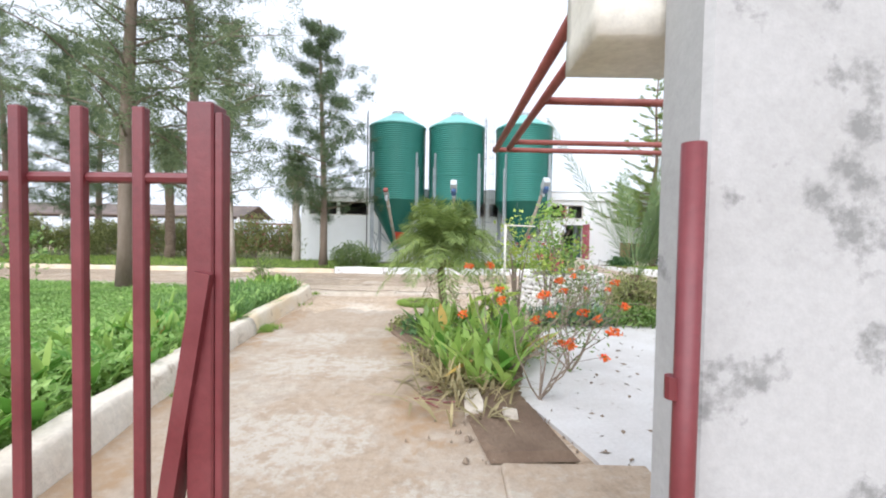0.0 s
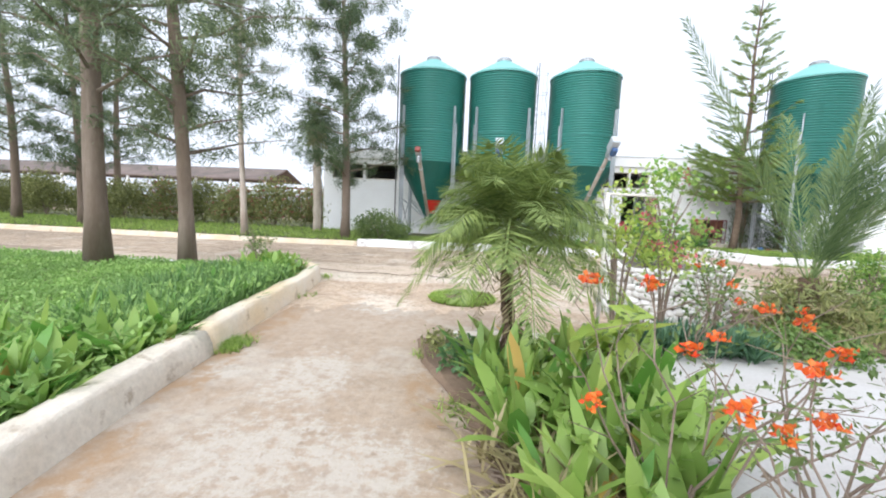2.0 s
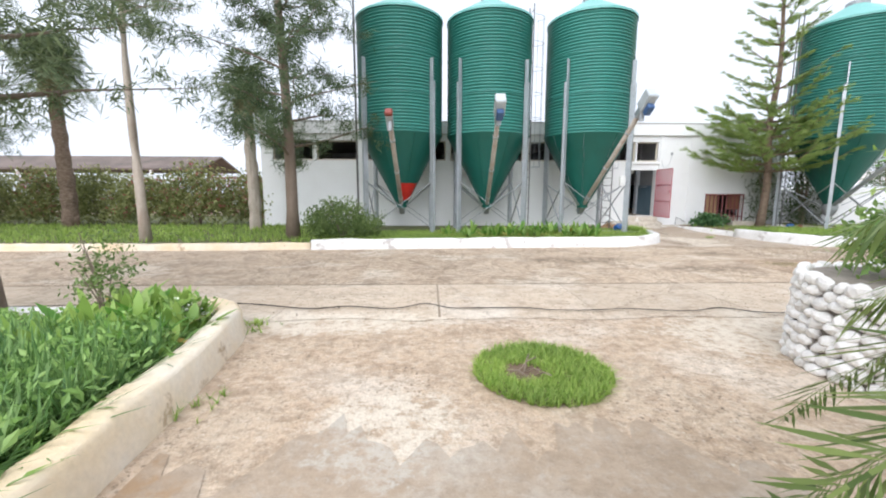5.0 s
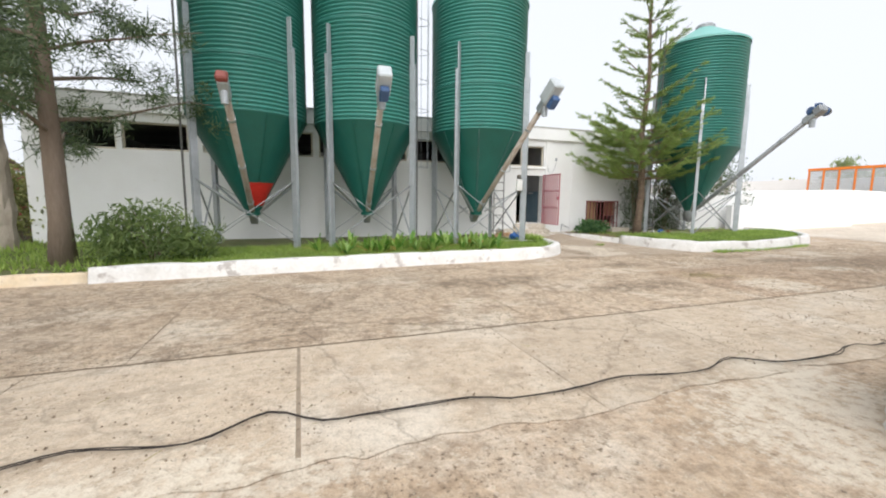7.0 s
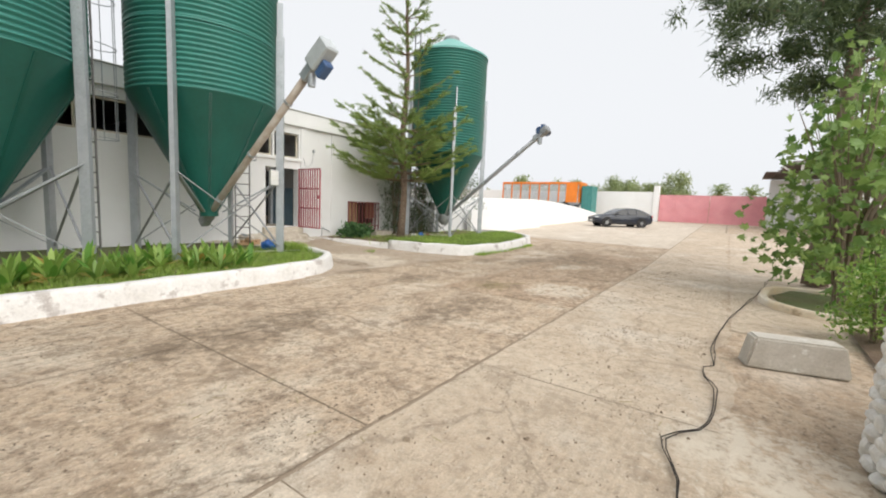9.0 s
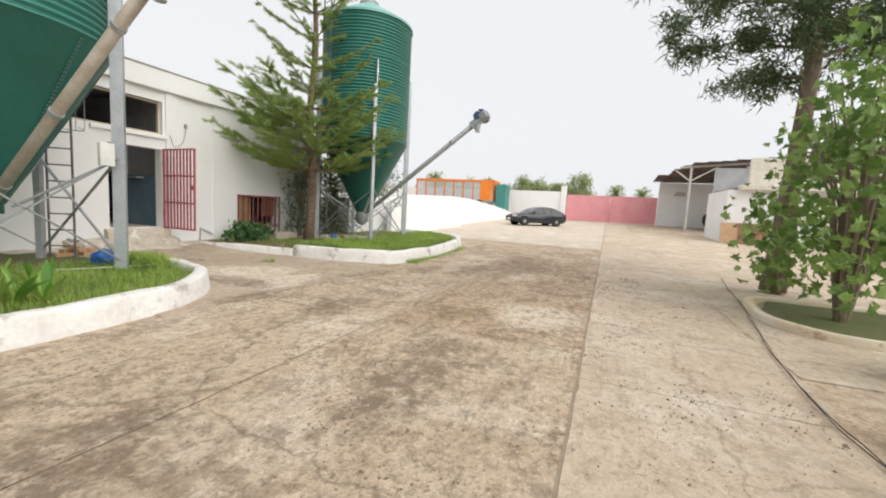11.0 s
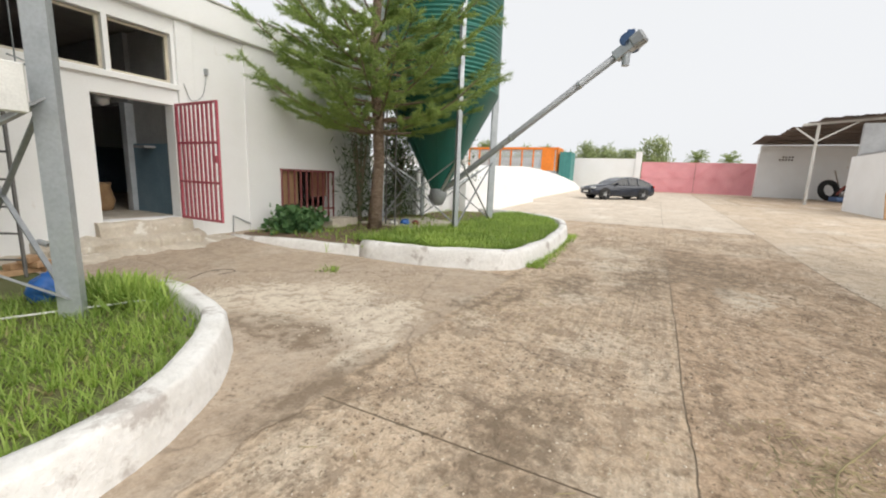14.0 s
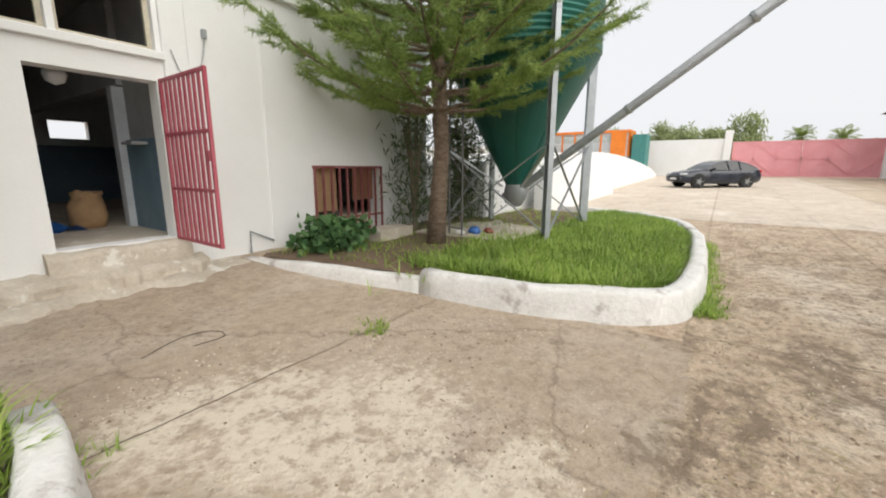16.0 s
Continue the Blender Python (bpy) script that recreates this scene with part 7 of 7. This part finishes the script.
for _ in range(2600):
    a, r = rnd.uniform(0, 6.28), 0.62 * math.sqrt(rnd.random())
    x, y = r * math.cos(a), r * math.sin(a)
    if (x + 0.18) ** 2 + (y + 0.05) ** 2 > 0.04 * rnd.uniform(0.6, 1.4):
        disc.append((-0.6 + x, 10.42 + y))
tagged(new("grass_patch", blades("grass_patch", disc, "grass", (0.05, 0.13), 0.006, 0.8, 5, 2, 0.0, 10)), "round patch of green grass in the bare yard", "grass", kind="stuff")
solo("patch_soil", flat_region([(-0.6 + 0.6 * math.cos(k * 0.4), 10.42 + 0.6 * math.sin(k * 0.4)) for k in range(16)], 0.015), "soil", "brown soil under the grass patch", "soil", kind="structure")
for k in range(5):
    a = rnd.uniform(0, 6.28)
    solo("twig", tubed([(0, 0, 0.02), (0.09 * math.cos(a), 0.09 * math.sin(a), 0.09), (0.2 * math.cos(a), 0.2 * math.sin(a), 0.11)], 0.006, 5), "twig", "dry pale twig on the grass patch", "twig", (-0.78 + rnd.uniform(-0.12, 0.12), 10.37 + rnd.uniform(-0.1, 0.1), 0.0), group="twigs")
weed_spots = [(-3.22, 7.3, 230), (-0.35, 7.0, 160), (-0.85, 7.5, 110), (-3.4, 9.9, 12), (-3.75, 11.75, 30), (-2.75, 4.4, 20), (-0.6, 7.6, 240), (8.55, 21.25, 30), (6.32, 21.25, 18), (-0.45, 6.2, 60)]
pts = [(x + rnd.gauss(0, 0.09), y + rnd.gauss(0, 0.13)) for x, y, n in weed_spots for _ in range(n)]
tagged(new("path_weeds", blades("path_weeds", pts, "grass", (0.05, 0.13), 0.006, 0.9, 5, 2, 0.0, 12)), "small weeds at the foot of the kerbs", "weeds", kind="stuff")
pts = [(rnd.gauss(0.2, 0.25), rnd.gauss(5.0, 0.5)) for _ in range(160)]
tagged(new("dead_stalks", blades("dead_stalks", pts, "dry_grass", (0.15, 0.5), 0.012, 1.0, 3, 3, 0.02, 13, 0.9)), "withered brown stalks at the edge of the flower bed", "stalks", kind="stuff")


FLOWER_HEADS = [leaf_cloud("flower_head", [(0, 0, 0)], "flower", (0.03, 0.055), 26, 0.03, 0.8, 60 + k, 1.2) for k in range(4)]


def flower_shrub(at, seed, h=1.3, n=16):
    """A thin shrub: forking bare stems, sparse small leaves, orange-red flower heads."""
    rnd = random.Random(seed)
    t = thing("flowering_shrub", "sparse shrub with orange-red flowers on bare stems", "shrub", at)
    bm = bmesh.new()
    heads, lv = [], []
    for k in range(n):
        a = rnd.uniform(0, 6.28)
        p = Vector((0, 0, 0))
        d = Vector((math.cos(a) * 0.5, math.sin(a) * 0.5, 1)).normalized()
        pts = [p]
        for j in range(6):
            d = (d + Vector((rnd.gauss(0, 0.28), rnd.gauss(0, 0.28), 0.03))).normalized()
            p = p + d * h / 6 * rnd.uniform(0.8, 1.25)
            pts.append(p)
            if j > 1:
                lv.append(tuple(p))
                q = p + Vector((rnd.gauss(0, 0.16), rnd.gauss(0, 0.16), rnd.uniform(0.02, 0.2)))
                tube(bm, [p, q], [0.004, 0.002], 4, cap=False)
                lv.append(tuple(q))
                if rnd.random() < 0.04:
                    heads.append(tuple(q))
        tube(bm, pts, [0.011, 0.01, 0.008, 0.007, 0.006, 0.004, 0.003], 5, cap=False)
        if k % 2 == 0:
            heads.append(tuple(p))
    tagged(part("branchwork", bm, "twig", t), kind="stuff")
    tagged(part("foliage", leaf_cloud("leaves", lv, "shrub", (0.03, 0.07), 5, 0.08, 0.8, seed, 2.4), "shrub", t), kind="stuff")
    for k, q in enumerate(heads):
        o = part("flower_head", FLOWER_HEADS[k % 4], "flower", t)
        o.location = q
    return t


flower_shrub((0.75, 5.0, 0.02), 1, 1.35, 11)
flower_shrub((1.0, 4.3, 0.03), 2, 1.15, 8)
flower_shrub((1.6, 5.2, 0.03), 3, 1.2, 7)
flower_shrub((2.3, 7.9, 0.05), 4, 1.3, 8)
bush("leafy_shrub", "light green leafy shrub with pink blossoms", (2.6, 9.6, 0.9), 0.9, 0.8, 1.7, "canna", 14, (0.06, 0.12), 60, 14, 0.12, 10, 1.7, "magenta", fl_n=6)
bush("airy_shrub", "airy light green climbing shrub round a white post", (1.45, 8.2, 0.03), 0.6, 0.4, 2.15, "lime_leaf", 34, (0.06, 0.12), 42, 9, 0.13, 9, 1.7, "magenta", fl_n=2, low=0.5)
bush("airy_shrub", "airy light green shrub behind the pale pad", (2.1, 8.4, 0.03), 0.4, 0.3, 1.7, "lime_leaf", 38, (0.05, 0.1), 26, 9, 0.12, 7, 1.8, "magenta", fl_n=6, low=0.55)
support = thing("plant_support", "white painted post with a short cross bar among the shrubs", "post", (1.15, 7.95, 0.0))
part("post", tubed([(0, 0, -0.02), (0, 0, 1.98)], 0.024, 10), "cream", support, smooth=True)
part("cross_bar", tubed([(-0.03, 0, 1.97), (0.6, 0.1, 1.96)], 0.015, 10), "cream", support, smooth=True)
rnd = random.Random(66)
tagged(new("blue_lilies", blades("blue_lilies", [(rnd.uniform(1.75, 3.15), 8.1 + rnd.gauss(0, 0.13)) for _ in range(150)], "blue_leaf", (0.28, 0.5), 0.013, 0.75, 6, 4, 0.03, 67, 0.7)), "low clump of blue-green strap-leaved lilies", "plants", kind="stuff")
bush("airy_shrub", "airy light green shrub beside the planter", (3.0, 8.8, 0.03), 0.6, 0.4, 1.3, "fig", 35, (0.05, 0.1), 26, 12, 0.13, 10, 1.8, low=0.3)
bush("corner_flowers", "low plant with white flowers at the lawn corner", (-4.45, 11.35, 0.1), 0.4, 0.35, 0.4, "canna", 36, (0.05, 0.1), 40, 10, 0.08, 6, 2.0, "white_flower", fl_n=14)
bush("palm_shrub", "grey-brown twiggy shrub round the foot of the date palm", (4.05, 8.5, 0.05), 0.8, 0.55, 0.95, "hedge", 15, (0.08, 0.17), 150, 20, 0.15, 30, 4.5, tilt=(0, 0, 0.4))
bush("bed_shrub", "low bright green shrub at the palm's foot", (3.75, 8.05, 0.04), 0.75, 0.25, 0.38, "fig", 16, (0.05, 0.1), 90, 22, 0.09, 10, 2.2)
bush("bed_shrub", "low green shrub at the back of the pad", (5.3, 9.1, 0.04), 1.0, 0.4, 0.6, "fig", 17, (0.06, 0.12), 110, 20, 0.12, 10, 2.0)
bush("planter_shrub", "bright green shrub growing in the stone planter", (2.75, 10.4, 0.9), 0.6, 0.55, 0.6, "fig", 18, (0.05, 0.1), 70, 24, 0.1, 9, 1.8)
bush("fig_tree", "fig tree with large pale green leaves", (9.25, 10.4, 0.06), 1.8, 1.5, 4.6, "fig", 19, (0.15, 0.29), 105, 10, 0.3, 26, 1.25, category="tree", low=0.1, shape=FIG_LEAF)
bush("fig_tree", "fig tree with large leaves beside the fig bed", (10.9, 9.7, 0.06), 1.6, 1.5, 4.2, "fig", 23, (0.15, 0.29), 85, 9, 0.28, 18, 1.25, category="tree", low=0.15, shape=FIG_LEAF)
bush("yellow_shrub", "yellow-green shrub beside the fig trees", (6.6, 10.5, 0.02), 0.55, 0.5, 1.25, "canna", 24, (0.05, 0.1), 90, 22, 0.1, 12, 2.2)
bush("round_shrub", "dense dark green rounded shrub beside the silo", (-4.4, 19.8, 0.17), 1.35, 0.8, 1.2, "shrub", 25, (0.09, 0.2), 210, 22, 0.14, 20, 4.5, tilt=(0, 0, 0.45))
bush("low_plant", "leafy green mallow plant beside the barn grille", (10.4, 23.9, 0.2), 0.75, 0.5, 0.5, "mallow", 26, (0.1, 0.2), 60, 9, 0.12, 10, 1.15, tilt=(0, -0.3, 0.15), shape=MALLOW_LEAF)
bush("oleander", "tall dark oleander beside the barn wall", (12.75, 24.05, 0.2), 0.65, 0.4, 3.3, "needle_dark", 27, (0.14, 0.26), 80, 14, 0.2, 16, 6.5, low=0.1, tilt=(0, 0, -0.75))
bush("oleander", "dark oleander behind the silo legs", (14.4, 23.9, 0.2), 1.0, 0.5, 3.3, "needle_dark", 28, (0.14, 0.26), 200, 18, 0.22, 18, 6.5, low=0.03, tilt=(0, 0, -0.5))
bush("far_bush", "grey-green bush behind the fourth silo", (18.6, 24.3, 0.1), 1.3, 1.0, 3.8, "needle_dark", 29, (0.08, 0.18), 160, 26, 0.22, 12, 3.5)
bush("lawn_shrub", "straggly small tree on the lawn", (-9.9, 8.2, 0.1), 1.7, 1.4, 2.1, "fig", 30, (0.08, 0.15), 90, 12, 0.18, 12, 2.0, low=0.35)
bush("lawn_shrub", "thin pale shrub at the lawn corner", (-5.05, 11.2, 0.1), 0.3, 0.3, 1.15, "shrub", 33, (0.04, 0.08), 40, 14, 0.08, 6, 2.5, low=0.4)
for k in range(14):
    x = -40 + k * 2.35
    bush("hedge_shrub", "olive green overgrown hedge shrub", (x, 25.4 + rnd.uniform(-0.5, 0.8), 0.1), 1.7, 1.2, rnd.uniform(2.1, 2.9), "hedge", 50 + k, (0.09, 0.18), 240, 26, 0.24, 8, 2.0, "magenta" if k in (9, 11, 12, 13) else None, fl_n=170)
for k in range(9):
    bush("wall_bush", "grey-green bush behind the boundary wall", (53 + rnd.uniform(-1, 2), 17.5 + k * 2.3, 0.9), 1.9, 1.9, rnd.uniform(4.1, 6.0), "reed", 80 + k, (0.3, 0.8), 130, 22, 0.34, 8, 6.0, tilt=(0, 0, 0.7))
# distant trees beyond the yard
rnd2 = random.Random(77)
cs = []
for k in range(240):
    x, y = rnd2.uniform(70, 130), rnd2.uniform(-20, 90)
    cs.append((x, y, rnd2.uniform(1.0, 4.0)))
tagged(new("far_trees", leaf_cloud("far_trees", cs, "hedge", (0.4, 0.9), 60, 1.2, 0.7, 90, 1.5)), "distant line of trees", "trees", kind="stuff")
pts = [(rnd.gauss(5.85, 0.12), rnd.gauss(21.45, 0.22)) for _ in range(420)]
tagged(new("tall_grass", blades("tall_grass", pts, "grass", (0.14, 0.34), 0.008, 0.7, 4, 3, 0.17, 15)), "tall green grass tuft at the end of the kerb", "grass", kind="stuff")
